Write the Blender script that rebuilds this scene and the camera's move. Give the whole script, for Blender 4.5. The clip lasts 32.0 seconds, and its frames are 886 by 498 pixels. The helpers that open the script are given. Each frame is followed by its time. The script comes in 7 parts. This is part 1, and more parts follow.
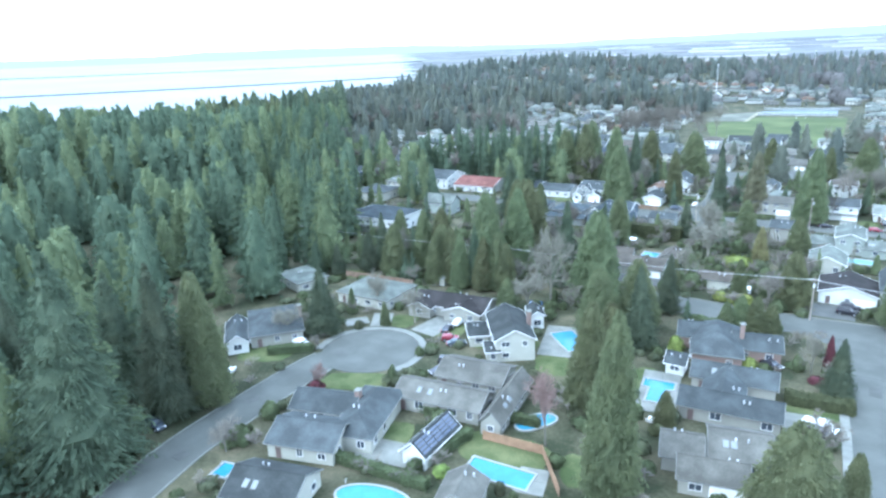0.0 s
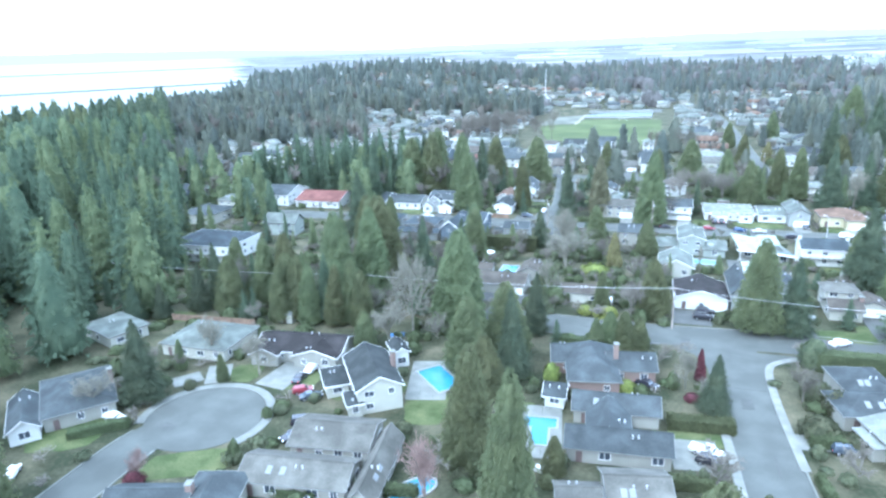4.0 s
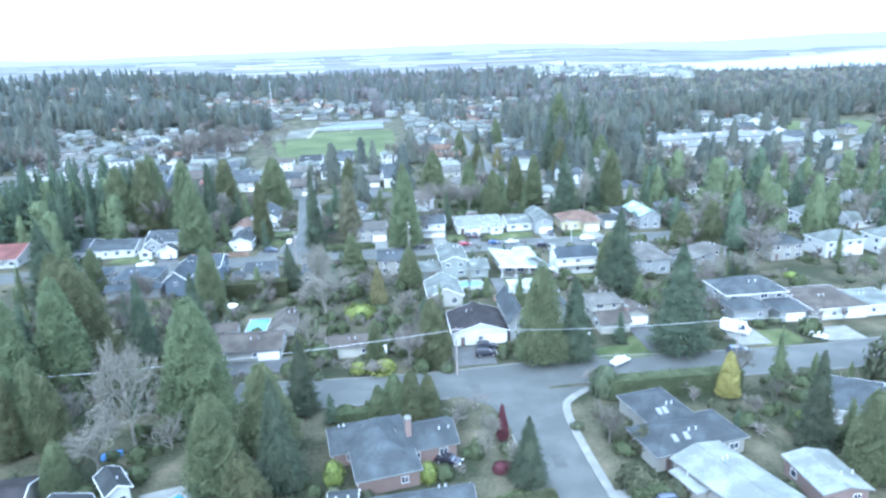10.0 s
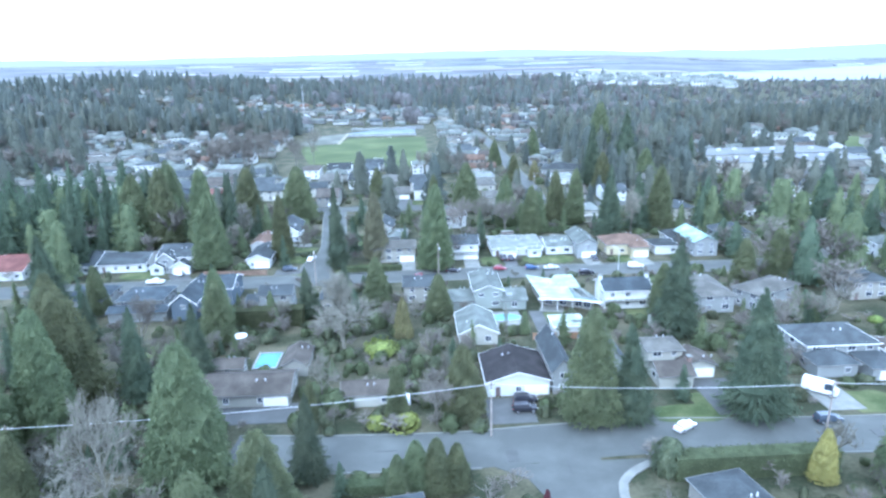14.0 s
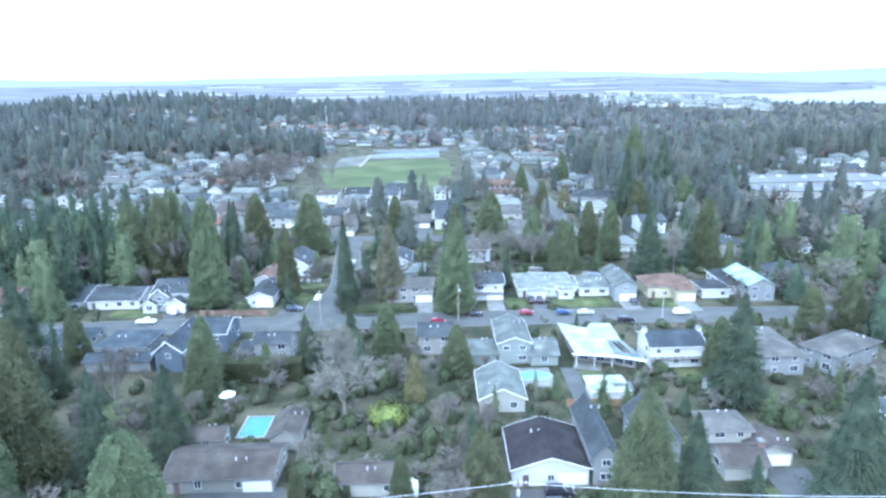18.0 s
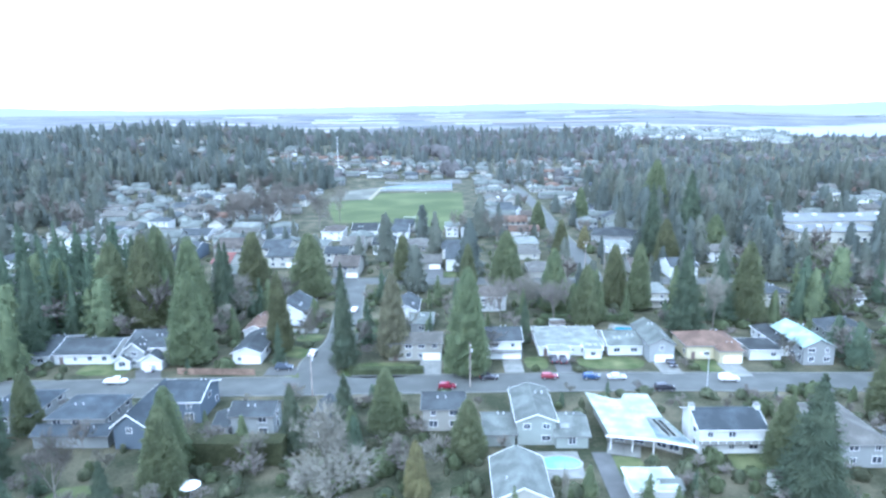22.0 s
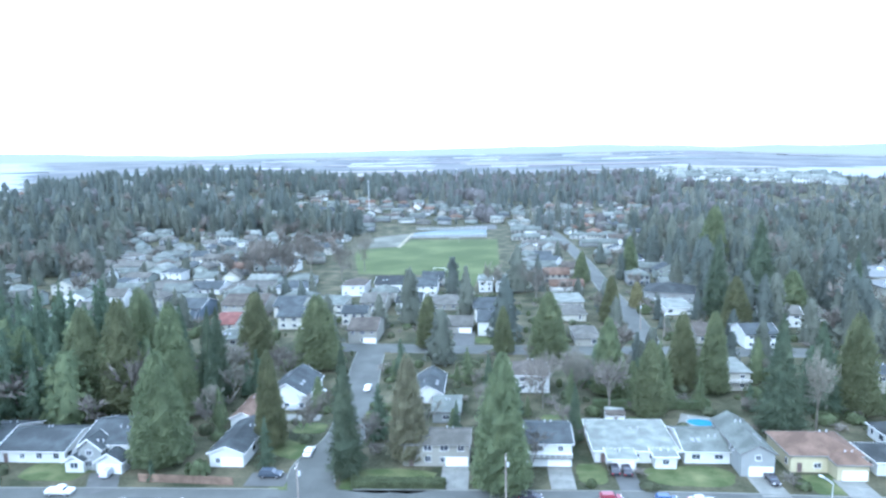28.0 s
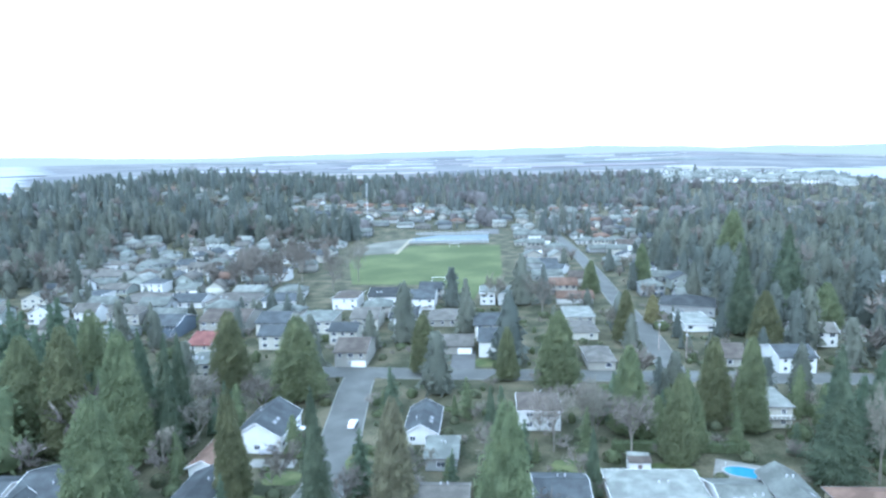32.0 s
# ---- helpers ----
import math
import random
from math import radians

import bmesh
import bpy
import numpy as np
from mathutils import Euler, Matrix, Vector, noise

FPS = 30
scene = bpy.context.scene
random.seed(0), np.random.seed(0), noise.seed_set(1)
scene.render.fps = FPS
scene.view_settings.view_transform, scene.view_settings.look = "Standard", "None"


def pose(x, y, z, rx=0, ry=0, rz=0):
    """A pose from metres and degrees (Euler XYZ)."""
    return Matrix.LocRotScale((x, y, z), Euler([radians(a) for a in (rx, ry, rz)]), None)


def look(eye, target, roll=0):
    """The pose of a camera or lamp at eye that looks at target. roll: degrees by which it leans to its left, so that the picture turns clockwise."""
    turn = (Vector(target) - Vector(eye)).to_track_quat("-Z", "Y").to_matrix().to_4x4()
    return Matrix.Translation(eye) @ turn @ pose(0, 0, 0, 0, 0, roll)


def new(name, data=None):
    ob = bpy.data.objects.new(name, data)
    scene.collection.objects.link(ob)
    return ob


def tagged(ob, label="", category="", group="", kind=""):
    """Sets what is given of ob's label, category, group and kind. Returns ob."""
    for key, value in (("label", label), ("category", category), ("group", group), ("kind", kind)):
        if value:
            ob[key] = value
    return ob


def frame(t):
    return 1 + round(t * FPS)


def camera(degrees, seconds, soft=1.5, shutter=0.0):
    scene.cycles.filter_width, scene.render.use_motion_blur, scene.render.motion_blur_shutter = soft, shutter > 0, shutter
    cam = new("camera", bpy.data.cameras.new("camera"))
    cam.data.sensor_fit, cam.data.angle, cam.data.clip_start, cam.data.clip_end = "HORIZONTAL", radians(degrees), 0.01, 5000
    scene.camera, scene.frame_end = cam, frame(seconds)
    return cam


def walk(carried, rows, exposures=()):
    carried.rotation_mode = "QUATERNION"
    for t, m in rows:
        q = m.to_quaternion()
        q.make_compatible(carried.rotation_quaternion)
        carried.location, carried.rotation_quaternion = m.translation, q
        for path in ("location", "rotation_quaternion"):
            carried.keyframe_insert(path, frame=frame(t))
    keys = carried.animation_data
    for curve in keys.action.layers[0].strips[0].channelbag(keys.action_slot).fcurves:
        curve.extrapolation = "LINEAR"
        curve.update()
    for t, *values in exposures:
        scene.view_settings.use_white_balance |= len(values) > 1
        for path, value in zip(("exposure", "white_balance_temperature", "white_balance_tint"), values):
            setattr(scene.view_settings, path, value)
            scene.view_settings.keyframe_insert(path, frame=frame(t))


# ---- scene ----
cam = camera(69.7, 32.0, 2.6)
PATH = [
    (0, (5.547, -2.076, 63.922), (4.511, -0.464, 63.349), -2.2),
    (0.5, (4.113, -0.121, 63.987), (3.136, 1.527, 63.413), -2.1),
    (1, (2.694, 1.854, 64.099), (1.779, 3.537, 63.524), -2.0),
    (1.5, (1.372, 3.810, 64.174), (0.517, 5.524, 63.598), -2.0),
    (2, (0.184, 5.765, 64.221), (-0.611, 7.507, 63.645), -2.0),
    (2.5, (-0.988, 7.736, 64.231), (-1.738, 9.498, 63.655), -1.9),
    (3, (-2.079, 9.763, 64.224), (-2.778, 11.547, 63.649), -1.8),
    (3.5, (-3.065, 11.983, 64.189), (-3.717, 13.784, 63.614), -1.9),
    (5.5, (-6.543, 21.249, 64.071), (-6.984, 23.114, 63.500), -1.8),
    (6, (-7.207, 23.589, 64.077), (-7.578, 25.470, 63.508), -1.9),
    (6.5, (-7.809, 25.936, 64.081), (-8.114, 27.828, 63.512), -1.9),
    (7, (-8.394, 28.367, 64.102), (-8.624, 30.271, 63.533), -1.9),
    (7.5, (-8.981, 30.863, 64.118), (-9.147, 32.773, 63.548), -1.9),
    (8, (-9.446, 33.417, 64.121), (-9.542, 35.331, 63.551), -1.9),
    (8.5, (-9.781, 35.962, 64.114), (-9.811, 37.879, 63.543), -2.0),
    (9, (-10.013, 38.516, 64.128), (-9.971, 40.432, 63.557), -2.0),
    (9.5, (-10.190, 41.077, 64.189), (-10.082, 42.990, 63.617), -2.0),
    (10, (-10.248, 43.605, 64.284), (-10.072, 45.513, 63.712), -2.1),
    (10.5, (-10.305, 46.071, 64.408), (-10.059, 47.972, 63.836), -2.1),
    (11, (-10.415, 48.582, 64.515), (-10.120, 50.475, 63.943), -2.1),
    (11.5, (-10.485, 51.171, 64.537), (-10.189, 53.065, 63.968), -1.9),
    (12, (-10.454, 53.840, 64.523), (-10.183, 55.739, 63.957), -1.8),
    (12.5, (-10.276, 56.455, 64.525), (-10.072, 58.364, 63.964), -1.6),
    (13, (-9.980, 58.924, 64.530), (-9.824, 60.838, 63.971), -1.5),
    (13.5, (-9.726, 61.338, 64.556), (-9.597, 63.255, 64.000), -1.4),
    (14, (-9.456, 63.777, 64.600), (-9.371, 65.697, 64.046), -1.3),
    (14.5, (-9.168, 66.294, 64.621), (-9.122, 68.215, 64.069), -1.2),
    (16.5, (-8.096, 76.860, 64.550), (-8.075, 78.785, 64.008), -1.1),
    (17, (-7.862, 79.651, 64.527), (-7.846, 81.580, 63.999), -1.2),
    (17.5, (-7.597, 82.639, 64.534), (-7.581, 84.571, 64.019), -1.1),
    (18, (-7.353, 85.961, 64.565), (-7.343, 87.899, 64.072), -1.1),
    (18.5, (-7.039, 89.065, 64.586), (-7.028, 91.006, 64.104), -1.2),
    (19, (-6.802, 91.908, 64.556), (-6.797, 93.852, 64.084), -1.2),
    (19.5, (-6.699, 94.735, 64.552), (-6.691, 96.681, 64.093), -1.2),
    (20, (-6.694, 97.560, 64.583), (-6.710, 99.509, 64.134), -1.2),
    (20.5, (-6.640, 100.353, 64.646), (-6.661, 102.305, 64.211), -1.0),
    (21, (-6.629, 103.132, 64.748), (-6.655, 105.086, 64.322), -0.9),
    (21.5, (-6.648, 105.876, 64.822), (-6.670, 107.833, 64.410), -0.8),
    (22, (-6.644, 108.736, 64.885), (-6.672, 110.695, 64.483), -0.8),
    (22.5, (-6.569, 111.649, 64.944), (-6.595, 113.611, 64.554), -0.8),
    (23, (-6.432, 114.583, 64.992), (-6.465, 116.546, 64.613), -0.8),
    (23.5, (-6.287, 117.517, 65.043), (-6.317, 119.483, 64.680), -0.9),
    (24, (-6.186, 120.478, 65.109), (-6.225, 122.447, 64.759), -0.9),
    (24.5, (-6.080, 123.421, 65.160), (-6.132, 125.392, 64.826), -1.0),
    (25, (-6.007, 126.421, 65.202), (-6.087, 128.394, 64.883), -1.0),
    (25.5, (-5.888, 129.438, 65.222), (-5.986, 131.413, 64.918), -1.0),
    (26, (-5.747, 132.411, 65.219), (-5.867, 134.386, 64.931), -1.1),
    (26.5, (-5.576, 135.195, 65.220), (-5.708, 137.172, 64.947), -1.2),
    (27.5, (-5.500, 140.95, 65.16), (-5.637, 142.927, 64.888), -1.2),
    (29, (-5.420, 149.706, 65.16), (-5.562, 151.683, 64.89), -1.15),
    (30, (-5.362, 155.585, 65.32), (-5.505, 157.561, 65.05), -1.2),
    (31, (-5.360, 161.596, 65.47), (-5.504, 163.572, 65.202), -1.3),
    (32, (-5.180, 167.533, 65.563), (-5.326, 169.510, 65.297), -1.4),
]
walk(cam, [(t, look(eye, target, roll)) for t, eye, target, roll in PATH],
     exposures=((0.0, 2.08, 4840, 2.5), (3.0, 2.20, 4800, 3.5), (6.0, 2.39, 4740, 5.0), (9.0, 2.30, 4680, 6.0), (12.0, 2.02, 4590, 7.5), (19.0, 2.00, 4620, 8.5), (26.0, 1.95, 4650, 7.5), (32.0, 1.82, 4720, 4.0)))

# ---- world and sun: bright overcast afternoon ----
world = bpy.data.worlds.new("world")
scene.world = world
world.use_nodes = True
wn, wl = world.node_tree.nodes, world.node_tree.links
sky = wn.new("ShaderNodeTexSky")
sky.sky_type, sky.sun_disc = "NISHITA", False
sky.sun_elevation, sky.sun_rotation = radians(38), radians(200)
sky.dust_density, sky.air_density = 4.0, 1.2
cloud = wn.new("ShaderNodeMix")
cloud.data_type = "RGBA"
cloud.inputs["Factor"].default_value = 0.86
wl.new(sky.outputs["Color"], cloud.inputs["A"])
cloud.inputs["B"].default_value = (9.0, 9.4, 10.0, 1)
wl.new(cloud.outputs["Result"], wn["Background"].inputs["Color"])
wn["Background"].inputs["Strength"].default_value = 0.13
sun = new("sun", bpy.data.lights.new("sun", "SUN"))
sun.data.energy, sun.data.angle, sun.data.color = 0.9, radians(25), (1.0, 0.96, 0.9)
sun.matrix_world = look((-20, -60, 60), (0, 0, 0))


# ---- materials ----
def material(name, colour, rough=0.8, vary=0.25, scale=0.6, fine=12.0, bump=0.0, metal=0.0, tint=None, rnd=0.0, island=0.0, spec=0.3, thin=0.0):
    """A surface with stains at one scale and grain at another; rnd and island vary it from piece to piece."""
    m = bpy.data.materials.new(name)
    m.use_nodes = True
    n, l = m.node_tree.nodes, m.node_tree.links
    b = n["Principled BSDF"]
    b.inputs["Roughness"].default_value, b.inputs["Metallic"].default_value = rough, metal
    b.inputs["Specular IOR Level"].default_value = spec
    geo = n.new("ShaderNodeNewGeometry")
    big, small = n.new("ShaderNodeTexNoise"), n.new("ShaderNodeTexNoise")
    for tex, s in ((big, scale), (small, fine)):
        tex.inputs["Scale"].default_value, tex.inputs["Detail"].default_value = s, 4
        l.new(geo.outputs["Position"], tex.inputs["Vector"])
    mix = n.new("ShaderNodeMix")
    mix.data_type = "RGBA"
    mix.inputs["A"].default_value = (*[c * (1 - vary) for c in colour], 1)
    mix.inputs["B"].default_value = (*[min(c * (1 + vary), 1) for c in (tint or colour)], 1)
    ramp = n.new("ShaderNodeMath")
    ramp.operation = "MULTIPLY_ADD"
    ramp.use_clamp = True
    l.new(big.outputs["Fac"], ramp.inputs[0])
    ramp.inputs[1].default_value, ramp.inputs[2].default_value = 2.2, -0.85
    add = n.new("ShaderNodeMath")
    add.operation = "MULTIPLY_ADD"
    add.use_clamp = True
    l.new(small.outputs["Fac"], add.inputs[0])
    add.inputs[1].default_value = 0.8
    sub = n.new("ShaderNodeMath")
    sub.operation = "SUBTRACT"
    l.new(ramp.outputs[0], sub.inputs[0])
    sub.inputs[1].default_value = 0.4
    l.new(sub.outputs[0], add.inputs[2])
    l.new(add.outputs[0], mix.inputs["Factor"])
    out = mix.outputs["Result"]
    if rnd or island:
        hsv = n.new("ShaderNodeHueSaturation")
        info = n.new("ShaderNodeObjectInfo")
        v = n.new("ShaderNodeMath")
        v.operation = "MULTIPLY_ADD"
        l.new(geo.outputs["Random Per Island"] if island else info.outputs["Random"], v.inputs[0])
        k = island or rnd
        v.inputs[1].default_value, v.inputs[2].default_value = 2 * k, 1 - k
        l.new(v.outputs[0], hsv.inputs["Value"])
        l.new(out, hsv.inputs["Color"])
        if island and rnd:
            h2 = n.new("ShaderNodeHueSaturation")
            w = n.new("ShaderNodeMath")
            w.operation = "MULTIPLY_ADD"
            l.new(info.outputs["Random"], w.inputs[0])
            w.inputs[1].default_value, w.inputs[2].default_value = 2 * rnd, 1 - rnd
            l.new(w.outputs[0], h2.inputs["Value"])
            hue = n.new("ShaderNodeMath")
            hue.operation = "MULTIPLY_ADD"
            l.new(info.outputs["Random"], hue.inputs[0])
            hue.inputs[1].default_value, hue.inputs[2].default_value = 0.05, 0.475
            l.new(hue.outputs[0], h2.inputs["Hue"])
            l.new(hsv.outputs["Color"], h2.inputs["Color"])
            hsv = h2
        out = hsv.outputs["Color"]
    l.new(out, b.inputs["Base Color"])
    if thin:
        tr, mx = n.new("ShaderNodeBsdfTranslucent"), n.new("ShaderNodeMixShader")
        l.new(out, tr.inputs["Color"])
        mx.inputs["Fac"].default_value = thin
        l.new(b.outputs[0], mx.inputs[1])
        l.new(tr.outputs[0], mx.inputs[2])
        l.new(mx.outputs[0], n["Material Output"].inputs["Surface"])
    if bump:
        bp = n.new("ShaderNodeBump")
        bp.inputs["Strength"].default_value, bp.inputs["Distance"].default_value = bump, 0.03
        l.new(small.outputs["Fac"], bp.inputs["Height"])
        l.new(bp.outputs["Normal"], b.inputs["Normal"])
    return m


MAT = {
    "ground": material("garden_ground", (0.050, 0.058, 0.031), 0.95, 0.45, 0.11, 1.4, 0.4, tint=(0.084, 0.074, 0.048), spec=0.1),
    "lawn": material("lawn_grass", (0.064, 0.086, 0.032), 0.95, 0.35, 0.18, 3.0, 0.3, tint=(0.096, 0.098, 0.046), spec=0.1),
    "field": material("playing_field_grass", (0.062, 0.080, 0.030), 0.95, 0.25, 0.03, 0.6, tint=(0.078, 0.090, 0.038), spec=0.1),
    "asphalt": material("worn_asphalt", (0.080, 0.083, 0.074), 0.9, 0.22, 0.15, 6.0, 0.2, spec=0.2),
    "drive_asphalt": material("drive_asphalt", (0.075, 0.076, 0.070), 0.9, 0.2, 0.3, 6.0, 0.2),
    "concrete": material("concrete", (0.160, 0.160, 0.140), 0.85, 0.22, 0.4, 5.0, 0.1),
    "kerb": material("kerb_concrete", (0.140, 0.142, 0.126), 0.85, 0.15, 0.5, 6.0),
    "patch": material("road_patch", (0.068, 0.069, 0.063), 0.9, 0.2, 0.5, 6.0),
    "bark": material("bark", (0.13, 0.10, 0.08), 0.95, 0.3, 2.0, 20.0),
    "fir": material("fir_needles", (0.100, 0.127, 0.084), 0.85, 0.18, 0.35, 5.0, tint=(0.122, 0.142, 0.090), island=0.12, rnd=0.16, thin=0.5, spec=0.06),
    "cedar": material("cedar_sprays", (0.138, 0.157, 0.086), 0.85, 0.18, 0.35, 5.0, tint=(0.162, 0.173, 0.090), island=0.12, rnd=0.18, thin=0.5, spec=0.06),
    # far copies of needles and twigs, distance haze painted into their colour
    "hazefir": material("hazed_fir_needles", (0.140, 0.160, 0.144), 0.9, 0.22, 0.03, 2.0, tint=(0.160, 0.170, 0.150), island=0.15, thin=0.5, spec=0.04),
    "hazecedar": material("hazed_cedar_sprays", (0.160, 0.171, 0.142), 0.9, 0.22, 0.03, 2.0, tint=(0.180, 0.184, 0.152), island=0.15, thin=0.5, spec=0.04),
    "midfir": material("part_hazed_fir_needles", (0.124, 0.142, 0.123), 0.9, 0.22, 0.05, 3.0, tint=(0.144, 0.156, 0.131), island=0.14, thin=0.5, spec=0.05),
    "midcedar": material("part_hazed_cedar_sprays", (0.142, 0.155, 0.124), 0.9, 0.22, 0.05, 3.0, tint=(0.162, 0.169, 0.131), island=0.14, thin=0.5, spec=0.05),
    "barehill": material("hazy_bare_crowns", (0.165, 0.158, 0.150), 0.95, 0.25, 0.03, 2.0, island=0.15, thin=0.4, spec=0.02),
    "brownfir": material("russet_conifer", (0.170, 0.158, 0.106), 0.85, 0.2, 0.35, 5.0, tint=(0.188, 0.176, 0.112), island=0.12, rnd=0.1, thin=0.5, spec=0.06),
    "gold": material("golden_cypress", (0.15, 0.135, 0.062), 0.8, 0.3, 0.5, 6.0, island=0.3, rnd=0.1),
    "yellow": material("yellow_cypress", (0.25, 0.225, 0.068), 0.8, 0.25, 0.5, 6.0, island=0.25, rnd=0.1),
    "red": material("red_leaf", (0.09, 0.028, 0.034), 0.8, 0.3, 0.5, 6.0, island=0.3),
    "spruce": material("blue_spruce", (0.11, 0.15, 0.16), 0.8, 0.25, 0.5, 6.0, island=0.25),
    "round": material("evergreen_shrub", (0.116, 0.132, 0.080), 0.85, 0.3, 0.5, 6.0, tint=(0.138, 0.140, 0.084), island=0.18, rnd=0.25, thin=0.45, spec=0.06),
    "lime": material("lime_shrub", (0.16, 0.19, 0.045), 0.8, 0.3, 0.5, 6.0, island=0.3, rnd=0.1),
    "hedge": material("hedge_leaf", (0.110, 0.126, 0.066), 0.85, 0.25, 0.5, 6.0, island=0.16, rnd=0.2, thin=0.45, spec=0.06),
    "bare": material("grey_twigs", (0.165, 0.156, 0.124), 0.9, 0.25, 1.0, 9.0, rnd=0.15, spec=0.1),
    "barepink": material("russet_twigs", (0.152, 0.138, 0.116), 0.9, 0.25, 1.0, 9.0, rnd=0.15, spec=0.1),
    "birch": material("reddish_birch_twigs", (0.20, 0.140, 0.122), 0.9, 0.25, 1.0, 9.0),
    "glass": material("window_glass", (0.05, 0.06, 0.075), 0.08, 0.2, 0.5, 2.0, spec=0.8),
    "skypane": material("skylight_dome", (0.16, 0.17, 0.175), 0.5, 0.1, 0.5, 2.0, spec=0.3),
    "dull_trim": material("muted_trim", (0.16, 0.16, 0.148), 0.7, 0.1, 0.5, 6.0),
    "trim": material("white_trim", (0.62, 0.62, 0.60), 0.6, 0.06, 0.5, 6.0),
    "garage": material("garage_door", (0.68, 0.67, 0.64), 0.6, 0.08, 0.6, 6.0),
    "door": material("front_door", (0.12, 0.09, 0.08), 0.6, 0.2, 0.8, 6.0),
    "fence": material("cedar_fence", (0.17, 0.12, 0.085), 0.9, 0.3, 0.8, 7.0, rnd=0.15),
    "orange_fence": material("new_cedar_fence", (0.22, 0.140, 0.085), 0.9, 0.2, 0.8, 7.0, rnd=0.1),
    # sea and pasture: distance haze is mixed into the base colour
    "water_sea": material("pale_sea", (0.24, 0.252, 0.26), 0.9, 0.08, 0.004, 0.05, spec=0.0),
    "pasture": material("hazed_pasture", (0.128, 0.135, 0.138), 0.95, 0.25, 0.004, 0.02, tint=(0.160, 0.156, 0.148), spec=0.0),
    "metal": material("galvanised_metal", (0.45, 0.46, 0.47), 0.5, 0.1, 1.0, 8.0, metal=0.3),
    "wire": material("aluminium_cable", (0.55, 0.56, 0.56), 0.5, 0.1, 1.0, 8.0),
    "pole": material("weathered_pole", (0.25, 0.22, 0.19), 0.95, 0.25, 1.0, 9.0),
    "tyre": material("tyre_rubber", (0.02, 0.02, 0.02), 0.9, 0.2, 3.0, 20.0),
    "rim": material("wheel_rim", (0.5, 0.5, 0.52), 0.35, 0.1, 3.0, 20.0, metal=0.7),
    "lens": material("lamp_lens", (0.75, 0.75, 0.72), 0.2, 0.05, 3.0, 20.0),
    "tail": material("tail_lens", (0.45, 0.02, 0.02), 0.3, 0.05, 3.0, 20.0),
    "pool_blue": material("pool_water", (0.050, 0.165, 0.235), 0.12, 0.10, 0.5, 2.0, 0.15, spec=0.2),
    "pool_green": material("pool_cover", (0.16, 0.31, 0.30), 0.2, 0.15, 0.5, 2.0, 0.1),
    "tile": material("pool_coping", (0.21, 0.215, 0.20), 0.7, 0.1, 0.6, 2.5),
    "panel": material("solar_glass", (0.045, 0.055, 0.085), 0.15, 0.1, 0.5, 6.0, spec=0.7),
}
ROOF = {k: material("roof_" + k, (c[0] * 1.14, c[1] * 1.17, c[2] * 1.01), 0.9, 0.34, 0.30, 3.5, 0.35, rnd=0.10, spec=0.08) for k, c in {
    "taupe": (0.085, 0.080, 0.080), "slate": (0.050, 0.054, 0.063), "dark": (0.037, 0.039, 0.044), "brown": (0.065, 0.056, 0.054),
    "black": (0.027, 0.024, 0.027), "grey": (0.100, 0.105, 0.107), "pale": (0.148, 0.152, 0.155), "white": (0.215, 0.235, 0.228),
    "navy": (0.043, 0.049, 0.061), "red": (0.125, 0.058, 0.056), "brick": (0.104, 0.070, 0.059), "sage": (0.092, 0.104, 0.092),
    "cyan": (0.222, 0.289, 0.296), "panel": (0.111, 0.130, 0.152), "solar": (0.041, 0.043, 0.049)}.items()}
WALL = {k: material("wall_" + k, c, 0.8, 0.08, 0.4, 6.0, 0.1, rnd=0.05) for k, c in {
    "white": (0.450, 0.458, 0.430), "cream": (0.310, 0.308, 0.262), "beige": (0.218, 0.214, 0.184), "brick": (0.165, 0.122, 0.102),
    "grey": (0.200, 0.210, 0.200), "sage": (0.200, 0.220, 0.196), "blue": (0.082, 0.100, 0.118), "yellow": (0.350, 0.320, 0.205)}.items()}
CARPAINT = {k: material("paint_" + k, c, 0.25, 0.03, 0.5, 6.0, spec=0.6) for k, c in {
    "black": (0.02, 0.02, 0.025), "dark": (0.05, 0.06, 0.075), "red": (0.15, 0.025, 0.035), "blue": (0.03, 0.055, 0.12),
    "white": (0.58, 0.58, 0.58), "silver": (0.34, 0.35, 0.36), "maroon": (0.14, 0.015, 0.03)}.items()}


# ---- mesh helpers ----
def mesh_of(name, bm, mat):
    me = bpy.data.meshes.new(name)
    bm.to_mesh(me)
    bm.free()
    me.materials.append(mat)
    return me


def part(name, bm, mat, parent, label=""):
    ob = new(name, mesh_of(name, bm, mat))
    ob.parent = parent
    if label:
        ob["label"] = label
    return ob


def box(bm, x0, y0, z0, x1, y1, z1, m=None):
    vs = [bm.verts.new(p) for p in ((x0, y0, z0), (x1, y0, z0), (x1, y1, z0), (x0, y1, z0),
                                    (x0, y0, z1), (x1, y0, z1), (x1, y1, z1), (x0, y1, z1))]
    for f in ((3, 2, 1, 0), (4, 5, 6, 7), (0, 1, 5, 4), (1, 2, 6, 5), (2, 3, 7, 6), (3, 0, 4, 7)):
        bm.faces.new([vs[i] for i in f])
    if m:
        bmesh.ops.transform(bm, matrix=m, verts=vs)
    return vs


def boxed(*args, m=None):
    bm = bmesh.new()
    box(bm, *args, m=m)
    return bm


